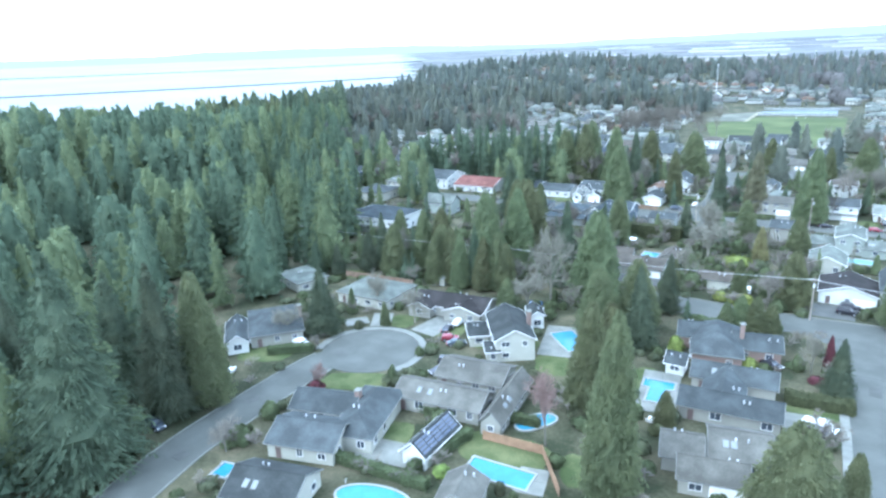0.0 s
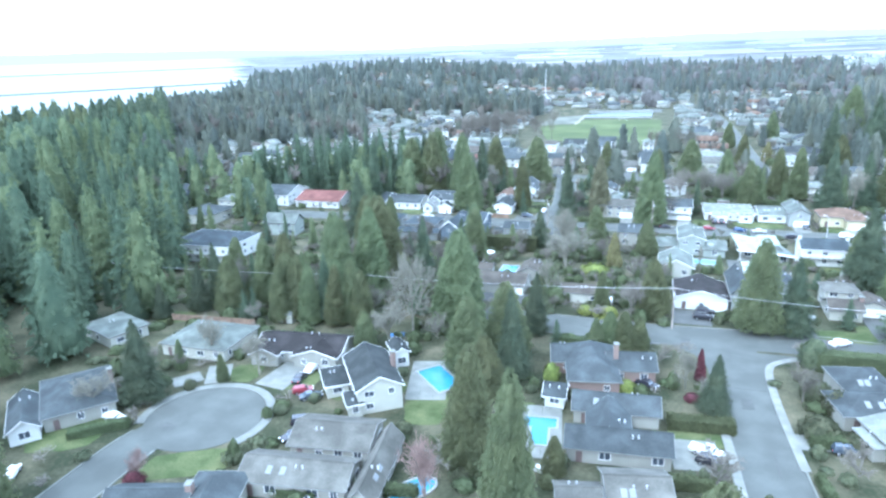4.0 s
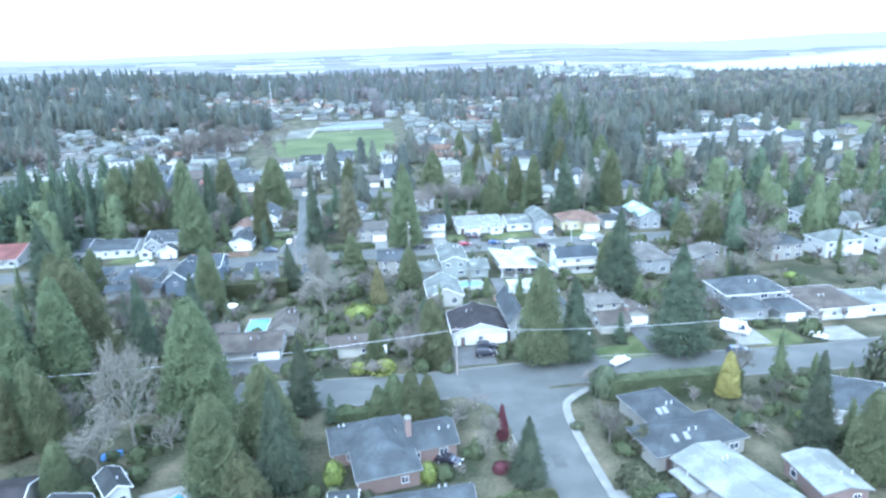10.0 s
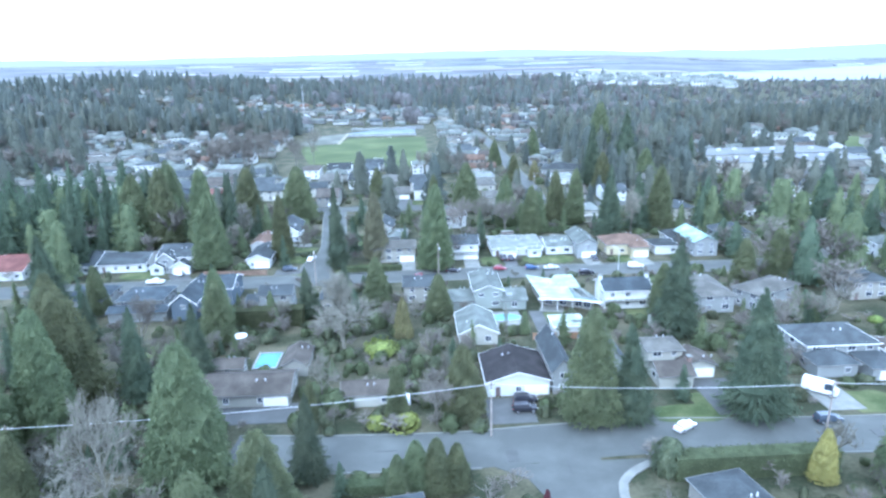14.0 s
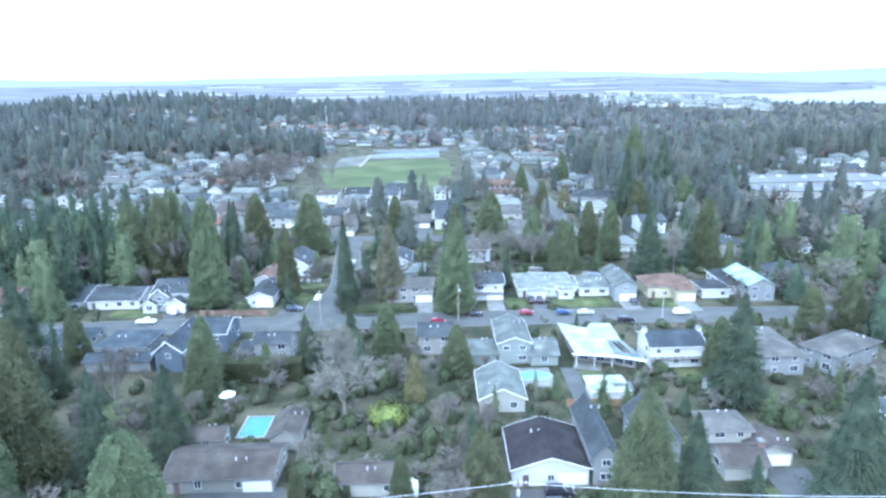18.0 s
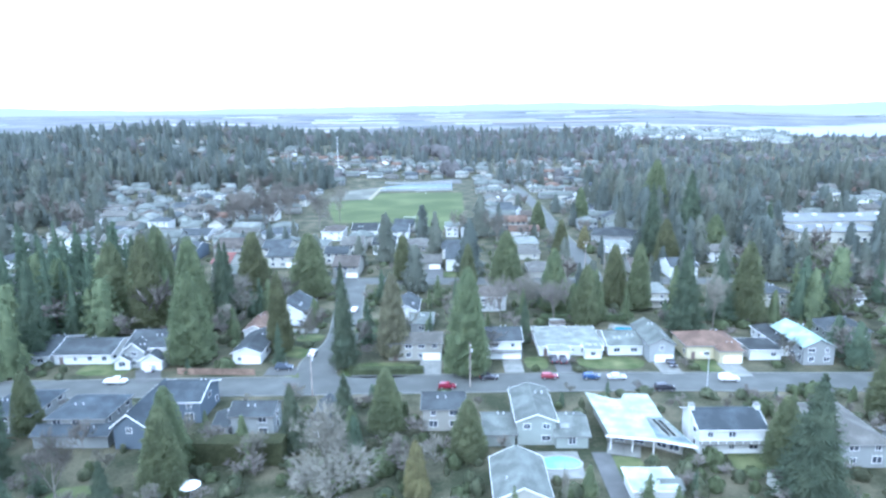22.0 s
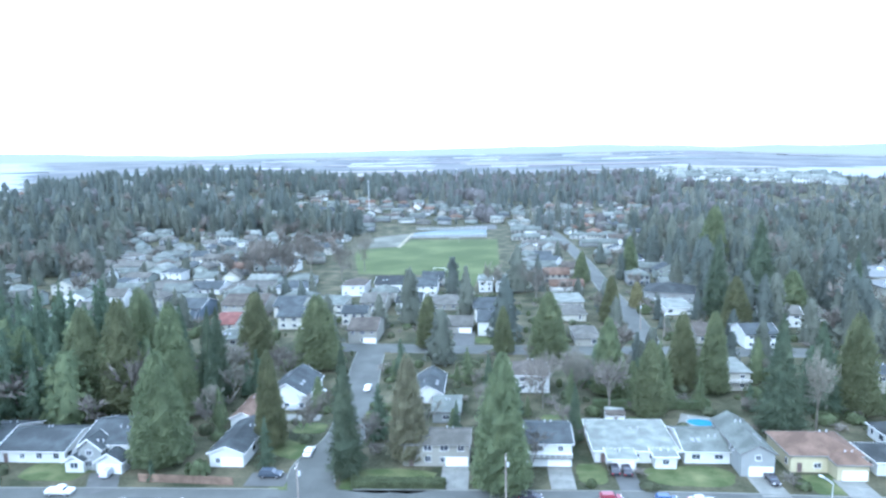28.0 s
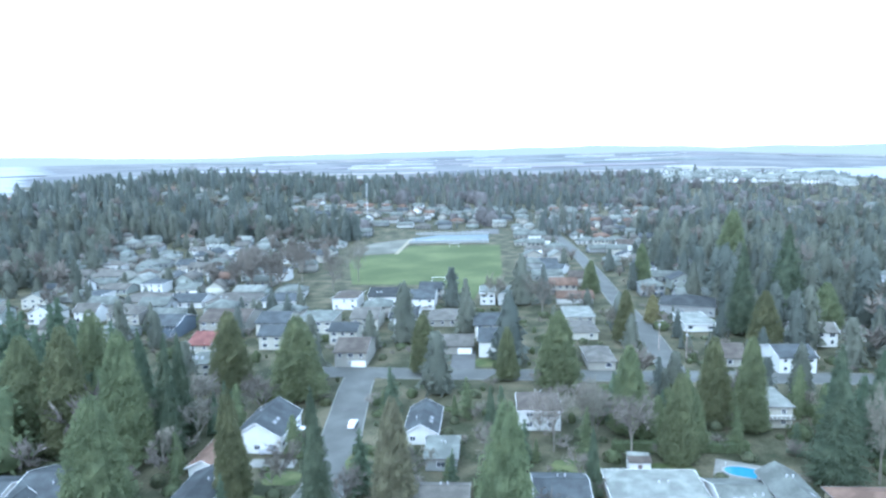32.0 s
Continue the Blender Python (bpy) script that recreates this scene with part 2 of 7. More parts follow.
def slab(name, pts, z0, z1, mat, kind="structure", label="", category=""):
    """A flat piece of the ground with its own edge, from its outline."""
    bm = bmesh.new()
    top = [bm.verts.new((x, y, z1)) for x, y in pts]
    low = [bm.verts.new((x, y, z0)) for x, y in pts]
    bm.faces.new(top)
    for i in range(len(pts)):
        bm.faces.new((low[i - 1], low[i], top[i], top[i - 1]))
    bmesh.ops.recalc_face_normals(bm, faces=bm.faces)
    return tagged(new(name, mesh_of(name, bm, mat)), label, category, kind=kind)


def turned(x, y, yaw, pts):
    c, s = math.cos(radians(yaw)), math.sin(radians(yaw))
    return [(x + c * a - s * b, y + s * a + c * b) for a, b in pts]


def hill(x, y):
    """The land's height: flat, with a low wooded rise towards the sea and a gentle climb far off."""
    far = math.hypot(x, y - 100)
    low = min(1.0, max(0.0, (x / max(far, 1.0) - 0.28) / 0.22))
    rise = max(0.0, 18 * math.exp(-((x + 350) / 85) ** 2 - ((y - 130) / 170) ** 2) - 1.5)
    return rise + max(0.0, 40 * math.exp(-((x + 430) / 290) ** 2 - ((y - 1050) / 350) ** 2) - 4) + (0.024 - 0.014 * low + 0.004 * y / max(far, 1.0)) * max(0.0, far - 700)


# ---- plants ----
def diamond(vs, fs, p, d, w, up, droop):
    """One flat drooping spray from p along d, of width w."""
    side = d.cross(up).normalized() * w
    i = len(vs)
    mid = p + d * 0.55 + up * w * 0.25
    vs += [p, mid + side, p + d - up * droop, mid - side]
    fs += [(i, i + 1, i + 2), (i, i + 2, i + 3)]


def tuft(vs, fs, p, d, w, rng):
    """One small pointed tuft of needles from p along d, turned at random round its length."""
    turn = Vector((rng.uniform(-1, 1), rng.uniform(-1, 1), rng.uniform(-0.25, 0.25)))
    side = d.cross(turn)
    side = (side.normalized() if side.length > 1e-6 else Vector((1, 0, 0))) * w
    side.z *= 0.3
    i = len(vs)
    vs += [p + side, p - side * 0.8, p + d]
    fs.append((i, i + 1, i + 2))


def conifer_data(seed, whorls, per, sprays, power, fill, droop, lift, wide=1.0, hang=0.8, ring=9, rows_=8, short=1.0, tufts=0):
    """A conifer of height 1 and radius 1: trunk-high crown of drooping sprays round a lumpy core."""
    rng = random.Random(seed)
    vs, fs = [], []
    up = Vector((0, 0, 1))
    lean = rng.uniform(0, 6.28)
    for j in range(rows_):
        z = 0.05 + 0.9 * j / (rows_ - 1)
        for i in range(ring):
            a = 6.2832 * i / ring
            r = fill * min(1.0, 0.5 + z / 0.16) * (1 - z) ** power * rng.uniform(0.6, 1.0)
            vs.append(Vector((r * math.cos(a), r * math.sin(a), z)))
    for j in range(rows_ - 1):
        for i in range(ring):
            a, b = j * ring + i, j * ring + (i + 1) % ring
            fs += [(a, b, b + ring), (a, b + ring, a + ring)]
    for k in range(whorls):
        z = 0.04 + 0.95 * (k + rng.random()) / whorls
        reach = max(min(1.0, 0.5 + z / 0.16) * (1 - z) ** power, 0.04)
        n = max(3, round(per * (0.35 + 0.65 * reach)))
        for i in range(n):
            a = rng.uniform(0, 6.2832)
            r = reach * rng.uniform(0.80, 1.08) * (1 + 0.10 * math.sin(2 * a + lean) + 0.07 * math.sin(9 * z + 3 * a))
            if rng.random() < 0.06:
                r *= 1.15
            out = Vector((math.cos(a), math.sin(a), 0))
            if tufts:
                r *= 1 + 0.07 * math.sin(7 * a + 40 * z + lean) * math.sin(11 * a - 23 * z)
                for s in range(tufts):
                    b = a + rng.uniform(-0.10, 0.10)
                    o2 = Vector((math.cos(b), math.sin(b), 0))
                    size = rng.uniform(0.6, 1.35) * short * (0.45 + 0.55 * reach)
                    p = o2 * max(r * rng.uniform(0.86, 1.0) - 0.05 * size, 0.0) + up * (z + lift * (1 - r) * 0.3 + rng.uniform(-0.012, 0.012))
                    d = Vector((o2.x + rng.uniform(-0.7, 0.7), o2.y + rng.uniform(-0.7, 0.7), 0)) * 0.10 * size * (1 - 0.4 * hang) - up * 0.022 * size * (hang * rng.uniform(0.3, 1.5) - 0.15)
                    tuft(vs, fs, p, d, rng.uniform(0.030, 0.055) * size * wide, rng)
                continue
            for s in range(sprays):
                b = a + rng.uniform(-0.28, 0.28)
                o2 = Vector((math.cos(b), math.sin(b), 0))
                reach_out = rng.uniform(0.16, 0.30) * (0.4 + reach) * short
                p = out * max(r - reach_out * 0.85, 0.0) + up * (z + lift * (1 - r) * 0.3 + rng.uniform(-0.01, 0.012))
                d = o2 * reach_out * (1 - 0.5 * hang) - up * (0.05 * hang * rng.uniform(0.6, 1.3) - 0.012) * short
                diamond(vs, fs, p, d, rng.uniform(0.045, 0.095) * (0.45 + reach) * wide, up, droop * rng.uniform(0.5, 1.3))
    vs += [Vector((0.012, 0, 0.93)), Vector((-0.012, 0.01, 0.93)), Vector((0, -0.012, 0.93)), Vector((0, 0, 1.0))]
    i = len(vs) - 4
    fs += [(i, i + 1, i + 3), (i + 1, i + 2, i + 3), (i + 2, i, i + 3)]
    return [tuple(v) for v in vs], fs


def fir_data(seed, tiers, per, steps, power, fill=0.4, size=1.0):
    """A fir of height 1 and radius 1: tiers of drooping branches, each feathered with small tufts, round a dark core."""
    rng = random.Random(seed)
    vs, fs = [], []
    up = Vector((0, 0, 1))
    ring, rows_ = 9, 10
    for j in range(rows_):
        z = 0.05 + 0.9 * j / (rows_ - 1)
        for i in range(ring):
            a = 6.2832 * i / ring
            r = fill * min(1.0, 0.5 + z / 0.16) * (1 - z) ** power * rng.uniform(0.6, 1.0)
            vs.append(Vector((r * math.cos(a), r * math.sin(a), z)))
    for j in range(rows_ - 1):
        for i in range(ring):
            a, b = j * ring + i, j * ring + (i + 1) % ring
            fs += [(a, b, b + ring), (a, b + ring, a + ring)]
    for k in range(tiers):
        z0 = 0.05 + 0.94 * (k + rng.random()) / tiers
        reach = max(min(1.0, 0.55 + z0 / 0.2) * (1 - z0) ** power, 0.05)
        for _ in range(max(4, round(per * (0.45 + 0.55 * reach)))):
            a = rng.uniform(0, 6.2832)
            out = Vector((math.cos(a), math.sin(a), 0))
            side = Vector((-out.y, out.x, 0))
            length = reach * rng.uniform(0.62, 1.10)
            sag = rng.uniform(0.03, 0.06) * reach + 0.01
            n = max(3, round(steps * (0.4 + 0.6 * reach)))
            for fan in (-0.30, -0.06, 0.18, 0.34):
                way = (out * math.cos(fan) + side * math.sin(fan)) * length * rng.uniform(0.8, 1.08) * (1 - 0.5 * abs(fan))
                wide = (side * length * 0.042 + Vector((0, 0, rng.uniform(-0.005, 0.005)))) * rng.uniform(0.7, 1.3)
                i = len(vs)
                vs += [way * 0.12 + up * (z0 + 0.03), way * 0.6 + wide + up * (z0 + 0.016 - sag * 0.5), way + up * (z0 + 0.012 - sag * rng.uniform(0.8, 1.3)), way * 0.6 - wide + up * (z0 + 0.016 - sag * 0.5)]
                fs += [(i, i + 1, i + 2), (i, i + 2, i + 3)]
            for i in range(n):
                u = 0.35 + 0.65 * (i + rng.random()) / n
                p = out * length * u + side * rng.uniform(-0.06, 0.06) * (0.4 + reach) + up * (z0 + 0.02 - sag * u * u + 0.02 * max(0, u - 0.8) / 0.2)
                for g in (-1, 1, rng.uniform(-0.4, 0.4)):
                    d = (out * 0.7 + side * g * rng.uniform(0.5, 1.0)) * 0.085 * size * (0.5 + 0.6 * reach) * (1.25 - 0.5 * u) - up * rng.uniform(0.004, 0.024) * size
                    tuft(vs, fs, p, d, 0.026 * size * (0.5 + 0.6 * reach), rng)
    vs += [Vector((0.02, 0, 0.93)), Vector((-0.02, 0.015, 0.93)), Vector((0, -0.02, 0.93)), Vector((0, 0, 1.0))]
    i = len(vs) - 4
    fs += [(i, i + 1, i + 3), (i + 1, i + 2, i + 3), (i + 2, i, i + 3)]
    return [tuple(v) for v in vs], fs


def bush_data(seed, n, size=0.22):
    """A rounded crown of radius 1 standing on the ground, 1 high, of many small leaf clumps."""
    rng = random.Random(seed)
    vs, fs = [], []
    lump = [(rng.uniform(0, 6.28), rng.uniform(0.1, 0.9), rng.uniform(0.08, 0.22)) for _ in range(7)]
    for k in range(n):
        a, z = rng.uniform(0, 6.2832), rng.uniform(0.0, 1.0)
        r = math.sqrt(max(0.02, 1 - (1.9 * z - 0.85) ** 2 * 0.98 if z > 0.45 else 1 - 0.25 * (0.45 - z)))
        for la, lz, lk in lump:
            r *= 1 + lk * math.exp(-6 * ((z - lz) ** 2) - 2 * (1 - math.cos(a - la))) - 0.03
        r *= rng.uniform(0.72, 1.05)
        o = Vector((math.cos(a), math.sin(a), 0))
        d = (o * r + Vector((0, 0, z - 0.35))).normalized()
        tilt = Vector((rng.uniform(-1, 1), rng.uniform(-1, 1), rng.uniform(-1, 1))).normalized()
        s = rng.uniform(0.6, 1.3) * size
        diamond(vs, fs, o * (r * 0.86) + Vector((0, 0, z * 0.95)), d.cross(tilt).normalized() * s, s * 0.55, d, s * 0.2)
    core = len(vs)
    for j in range(5):
        z = 0.85 * j / 4
        for i in range(8):
            a = 6.2832 * i / 8
            r = 0.72 * math.sqrt(max(0.02, 1 - (1.6 * z - 0.5) ** 2)) * rng.uniform(0.8, 1)
            vs.append(Vector((r * math.cos(a), r * math.sin(a), z)))
    for j in range(4):
        for i in range(8):
            a, b = core + j * 8 + i, core + j * 8 + (i + 1) % 8
            fs += [(a, b, b + 8), (a, b + 8, a + 8)]
    fs.append(tuple(core + 32 + i for i in range(8)))
    return [tuple(v) for v in vs], fs


def bare_data(seed, levels=5, twig=0.006):
    """A leafless crown of height 1 and radius about 1: limbs that fork down to thin twigs, and its trunk apart."""
    rng = random.Random(seed)
    trunk, crown = ([], []), ([], [])

    def limb(store, p, q, r0, r1, sliver=False):
        vs, fs = store
        d = (q - p).normalized()
        a = d.orthogonal().normalized()
        if sliver:
            w = a * max(r0, twig * 0.5) * 0.95
            fs.append((len(vs), len(vs) + 1, len(vs) + 2))
            vs.extend((p + w, p - w, q))
            return
        b = d.cross(a)
        i = len(vs)
        for c, r in ((p, r0), (q, r1)):
            for k in range(3):
                w = 2.0944 * k
                vs.append(c + (a * math.cos(w) + b * math.sin(w)) * r)
        for k in range(3):
            fs.append((i + k, i + (k + 1) % 3, i + 3 + (k + 1) % 3, i + 3 + k))

    def grow(p, d, length, r, level):
        q = p + d * length
        limb(trunk if level == 0 else crown, p, q, r, r * 0.62, level >= max(3, levels - 1))
        if level >= levels:
            return
        for _ in range((6, 5, 4, 4, 3)[level]):
            side = Vector((rng.gauss(0, 1), rng.gauss(0, 1), rng.gauss(0.15, 0.6))).normalized()
            nd = (d * 0.75 + side * (0.75 if level else 0.62)).normalized()
            grow(p + d * length * rng.uniform(0.45, 1.0), nd, length * rng.uniform(0.58, 0.8), max(r * 0.5, twig * 0.4), level + 1)

    grow(Vector((0, 0, 0)), Vector((0, 0, 1)), 0.30, 0.022, 0)
    top = max(v.z for v in crown[0])
    wide = sorted(math.hypot(v.x, v.y) for v in crown[0])[int(len(crown[0]) * 0.95)]
    return [([(v.x / wide, v.y / wide, v.z / top) for v in vs], fs) for vs, fs in (trunk, crown)]


def from_data(name, data, mat):
    me = bpy.data.meshes.new(name)
    me.from_pydata(data[0], [], data[1])
    me.materials.append(mat)
    return me


def trunk_data(r0, r1, h, n=7):
    vs, fs = [], []
    for z, r in ((0, r0 * 1.3), (h * 0.08, r0), (h, r1)):
        vs += [(r * math.cos(6.2832 * i / n), r * math.sin(6.2832 * i / n), z) for i in range(n)]
    for j in range(2):
        fs += [(j * n + i, j * n + (i + 1) % n, (j + 1) * n + (i + 1) % n, (j + 1) * n + i) for i in range(n)]
    return vs, fs


TREES = {}


def plant_kinds(kind):
    """Three shapes of each kind, built when first asked for."""
    if kind in TREES:
        return TREES[kind]
    made = []
    for s in range(3):
        if kind in ("bare", "barepink", "birch"):
            tr, cr = bare_data(s + 11)
            tr, cr = from_data("trunk", tr, MAT["bare"]), from_data("crown", cr, MAT[kind])
        elif kind in ("round", "lime"):
            tr = from_data("trunk", trunk_data(0.05, 0.03, 0.5), MAT["bark"])
            cr = from_data("crown", bush_data(s + 5, 900, 0.13), MAT[kind])
        else:
            shape = {"fir": (80, 26, 3, 0.74, 0.80, 0.008, 0.03, 1.0, 0.6, 12, 14, 1.15, 5), "spruce": (40, 14, 3, 0.9, 0.6, 0.02, 0.02)}.get(
                kind, (100, 32, 3, 0.52, 0.90, 0.006, 0.012, 1.0, 0.9, 12, 14, 0.74, 6))
            tr = from_data("trunk", trunk_data(0.07, 0.008, 0.95), MAT["bark"])
            cr = from_data("crown", fir_data(s + 21, 58, 15, 13, 0.78, 0.74, 0.75) if kind == "fir" else conifer_data(s + 21, *shape), MAT[kind])
        made.append((tr, cr))
    TREES[kind] = made
    return made


LABELS = {
    "fir": ("tall dark green fir with drooping layered branches", "fir tree"), "cedar": ("dense dark green cone-shaped cedar tree", "cedar tree"),
    "brownfir": ("russet-brown cone-shaped conifer on a lawn", "conifer"), "gold": ("small golden-yellow conifer in a garden", "conifer"),
    "yellow": ("bright yellow cypress beside a hedge", "cypress"), "red": ("narrow dark red columnar tree in a corner garden", "tree"),
    "spruce": ("small blue-grey spruce beside a hedge", "spruce"), "round": ("rounded clipped evergreen tree in a garden", "evergreen"),
    "lime": ("lime-green leafy garden shrub", "shrub"), "bare": ("leafless grey deciduous tree with fine twigs", "bare tree"),
    "barepink": ("leafless deciduous tree with russet twigs", "bare tree"), "birch": ("leafless birch with reddish drooping twigs", "birch")}
planted = []


def tree(x, y, height, radius, kind):
    if kind in ("fir", "cedar", "brownfir"):
        radius = min(radius * 1.05, 0.34 * height)
    rng = random.Random(int(x * 10) * 7919 + int(y * 10))
    tr, cr = plant_kinds(kind)[rng.randrange(3)]
    label, category = LABELS[kind]
    size = "tall " if height > 20 and not label.startswith("tall") else ""
    ob = tagged(new(category.replace(" ", "_")), size + label, category, group=category + "s of the neighbourhood")
    for name, me in (("trunk", tr), ("crown", cr)):
        c = new(name, me)
        c.parent = ob
    ob.matrix_world = pose(x, y, 0, rng.uniform(-1.5, 1.5), rng.uniform(-1.5, 1.5), rng.uniform(0, 360)) @ Matrix.Diagonal((radius, radius, height, 1))
    planted.append((x, y, radius))
    return ob


def baked(name, items, label, category, mats):
    """Many uncountable plants as one object: items of (template arrays, material slot, x, y, yaw, radius, height)."""
    V, Fc, M, base = [], [], [], 0
    for (tv, tf), slot, x, y, yaw, r, h in items:
        c, s = math.cos(yaw), math.sin(yaw)
        w = np.empty_like(tv)
        w[:, 0] = x + (tv[:, 0] * c - tv[:, 1] * s) * r
        w[:, 1] = y + (tv[:, 0] * s + tv[:, 1] * c) * r
        w[:, 2] = tv[:, 2] * h + hill(x, y)
        V.append(w)
        Fc.append(tf + base)
        M.append(np.full(len(tf), slot, np.int32))
        base += len(tv)
    V, Fc, M = np.concatenate(V), np.concatenate(Fc), np.concatenate(M)
    me = bpy.data.meshes.new(name)
    me.vertices.add(len(V))
    me.vertices.foreach_set("co", V.astype(np.float32).ravel())
    me.loops.add(len(Fc) * 3)
    me.loops.foreach_set("vertex_index", Fc.astype(np.int32).ravel())
    me.polygons.add(len(Fc))
    me.polygons.foreach_set("loop_start", np.arange(0, len(Fc) * 3, 3, dtype=np.int32))
    me.polygons.foreach_set("material_index", M)
    me.update(calc_edges=True)
    for m in mats:
        me.materials.append(m)
    return tagged(new(name, me), label, category, kind="stuff")


def arrays(data):
    tris = []
    for f in data[1]:
        tris += [(f[0], f[i], f[i + 1]) for i in range(1, len(f) - 1)]
    return np.array(data[0], float), np.array(tris, np.int64)


# ---- land: one sheet to the horizon, with sea and far flats ----
def land_kind(x, y):
    """What covers the land at a far point."""
    shore = -500 if y < 300 else (-500 - 0.26 * (y - 300) if y < 1000 else -682 - 0.72 * (y - 1000))
    if x < shore:
        return "sea"
    if x > 780 and y > 1500 and -0.35 * (x - 780) + 1500 < y < 2000 + 0.55 * (x - 780) and math.hypot(x, y) > 1750:
        return "bay"
    return "plain" if y > 1760 - 0.12 * abs(x) or x > 1900 else "ground"


def ground_sheet():
    """The land and its waters on one lattice out to the horizon."""
    xs = list(range(-5200, -1500, 185)) + list(range(-1500, 801, 50)) + list(range(900, 5201, 110))
    ys = [-900, -600, -300] + list(range(-100, 2001, 50)) + list(range(2100, 5200, 120))
    sheets = {k: bmesh.new() for k in ("ground", "sea", "bay", "plain")}
    corner = {k: {} for k in sheets}
    for j in range(len(ys) - 1):
        for i in range(len(xs) - 1):
            k = land_kind((xs[i] + xs[i + 1]) / 2, (ys[j] + ys[j + 1]) / 2)
            quad = []
            for a, b in ((i, j), (i + 1, j), (i + 1, j + 1), (i, j + 1)):
                if (a, b) not in corner[k]:
                    corner[k][a, b] = sheets[k].verts.new((xs[a], ys[b], hill(xs[a], ys[b])))
                quad.append(corner[k][a, b])
            sheets[k].faces.new(quad)
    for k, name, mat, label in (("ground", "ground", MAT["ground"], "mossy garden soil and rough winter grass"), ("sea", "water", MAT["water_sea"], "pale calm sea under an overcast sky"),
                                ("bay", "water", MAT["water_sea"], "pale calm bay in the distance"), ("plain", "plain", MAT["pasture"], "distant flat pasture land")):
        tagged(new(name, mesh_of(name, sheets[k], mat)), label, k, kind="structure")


ground_sheet()


def smooth_line(pts, step=3.0):
    """Points along a rounded line through pts."""
    p = [Vector((*a, 0)) for a in pts]
    p = [2 * p[0] - p[1]] + p + [2 * p[-1] - p[-2]]
    out = []
    for i in range(1, len(p) - 2):
        n = max(1, int((p[i + 1] - p[i]).length / step))
        for k in range(n):
            u = k / n
            out.append(0.5 * (2 * p[i] + (p[i + 1] - p[i - 1]) * u + (2 * p[i - 1] - 5 * p[i] + 4 * p[i + 1] - p[i + 2]) * u * u
                              + (3 * p[i] - p[i - 1] - 3 * p[i + 1] + p[i + 2]) * u ** 3))
    return out + [p[-2]]


road_lines = []
road_level = [0.03]


def ribbon(bm, line, off0, off1, z0, z1):
    """A strip beside a line with a top at z1 and sides down to z0."""
    prev = None
    for i, p in enumerate(line):
        d = (line[min(i + 1, len(line) - 1)] - line[max(i - 1, 0)]).normalized()
        n = Vector((-d.y, d.x, 0))
        cur = [bm.verts.new((*(p + n * o).xy, z)) for o, z in ((off0, z0), (off0, z1), (off1, z1), (off1, z0))]
        if prev:
            for k in range(3):
                bm.faces.new((prev[k], prev[k + 1], cur[k + 1], cur[k]))
        prev = cur


def road(name, width, *pts):
    line = smooth_line(pts)
    road_level[0] += 0.004
    bm = bmesh.new()
    ribbon(bm, line, -width / 2, width / 2, -0.05, road_level[0])
    bmesh.ops.recalc_face_normals(bm, faces=bm.faces)
    ob = tagged(new("road", mesh_of(name, bm, MAT["asphalt"])), "worn grey asphalt residential street", "road", kind="structure")
    road_lines.extend((p.x, p.y, width / 2) for p in line)
    return ob, line, width


def near_road(x, y, gap):
    return any((x - a) ** 2 + (y - b) ** 2 < (w + gap) ** 2 for a, b, w in road_lines)


def kerbs(line, width):
    """A kerb on each side, broken where another street joins."""
    for side in (-1, 1):
        run = []
        runs = []
        for i, p in enumerate(line):
            d = (line[min(i + 1, len(line) - 1)] - line[max(i - 1, 0)]).normalized()
            e = p + Vector((-d.y, d.x, 0)) * side * (width / 2 + 0.3)
            inside = any((e.x - a) ** 2 + (e.y - b) ** 2 < (w + 0.2) ** 2 for a, b, w in road_lines)
            if inside:
                runs.append(run)
                run = []
            else:
                run.append(p)
        runs.append(run)
        for r in runs:
            if len(r) > 2:
                bm = bmesh.new()
                ribbon(bm, r, side * (width / 2 - 0.02), side * (width / 2 + 0.28), 0.0, 0.16)
                bmesh.ops.recalc_face_normals(bm, faces=bm.faces)
                tagged(new("kerb", mesh_of("kerb", bm, MAT["kerb"])), "pale concrete kerb along the street", "kerb", kind="structure")


paved, grassed = [], []


def drive(x, y, yaw, w, d, what):
    """A drive or terrace of cast slabs with joints."""
    name = "driveway" if what == "asphalt" else "concrete_slab"
    mat = MAT["drive_asphalt"] if what == "asphalt" else MAT["concrete"]
    ob = tagged(new("driveway"), ("dark asphalt driveway" if what == "asphalt" else "pale concrete driveway and terrace slabs") + " beside a house", "driveway", kind="structure")
    ob.matrix_world = pose(x, y, 0, 0, 0, yaw)
    drive.level += 0.0012
    paved.append((x, y, yaw, w, d, drive.level))
    n, m = (1, 1) if what == "asphalt" else (max(1, round(w / 3.2)), max(1, round(d / 3.2)))
    for i in range(n):
        for j in range(m):
            g = 0.02
            part(name, boxed(-w / 2 + w * i / n + g, -d / 2 + d * j / m + g, -0.05, -w / 2 + w * (i + 1) / n - g, -d / 2 + d * (j + 1) / m - g, drive.level), mat, ob)


drive.level = 0.075


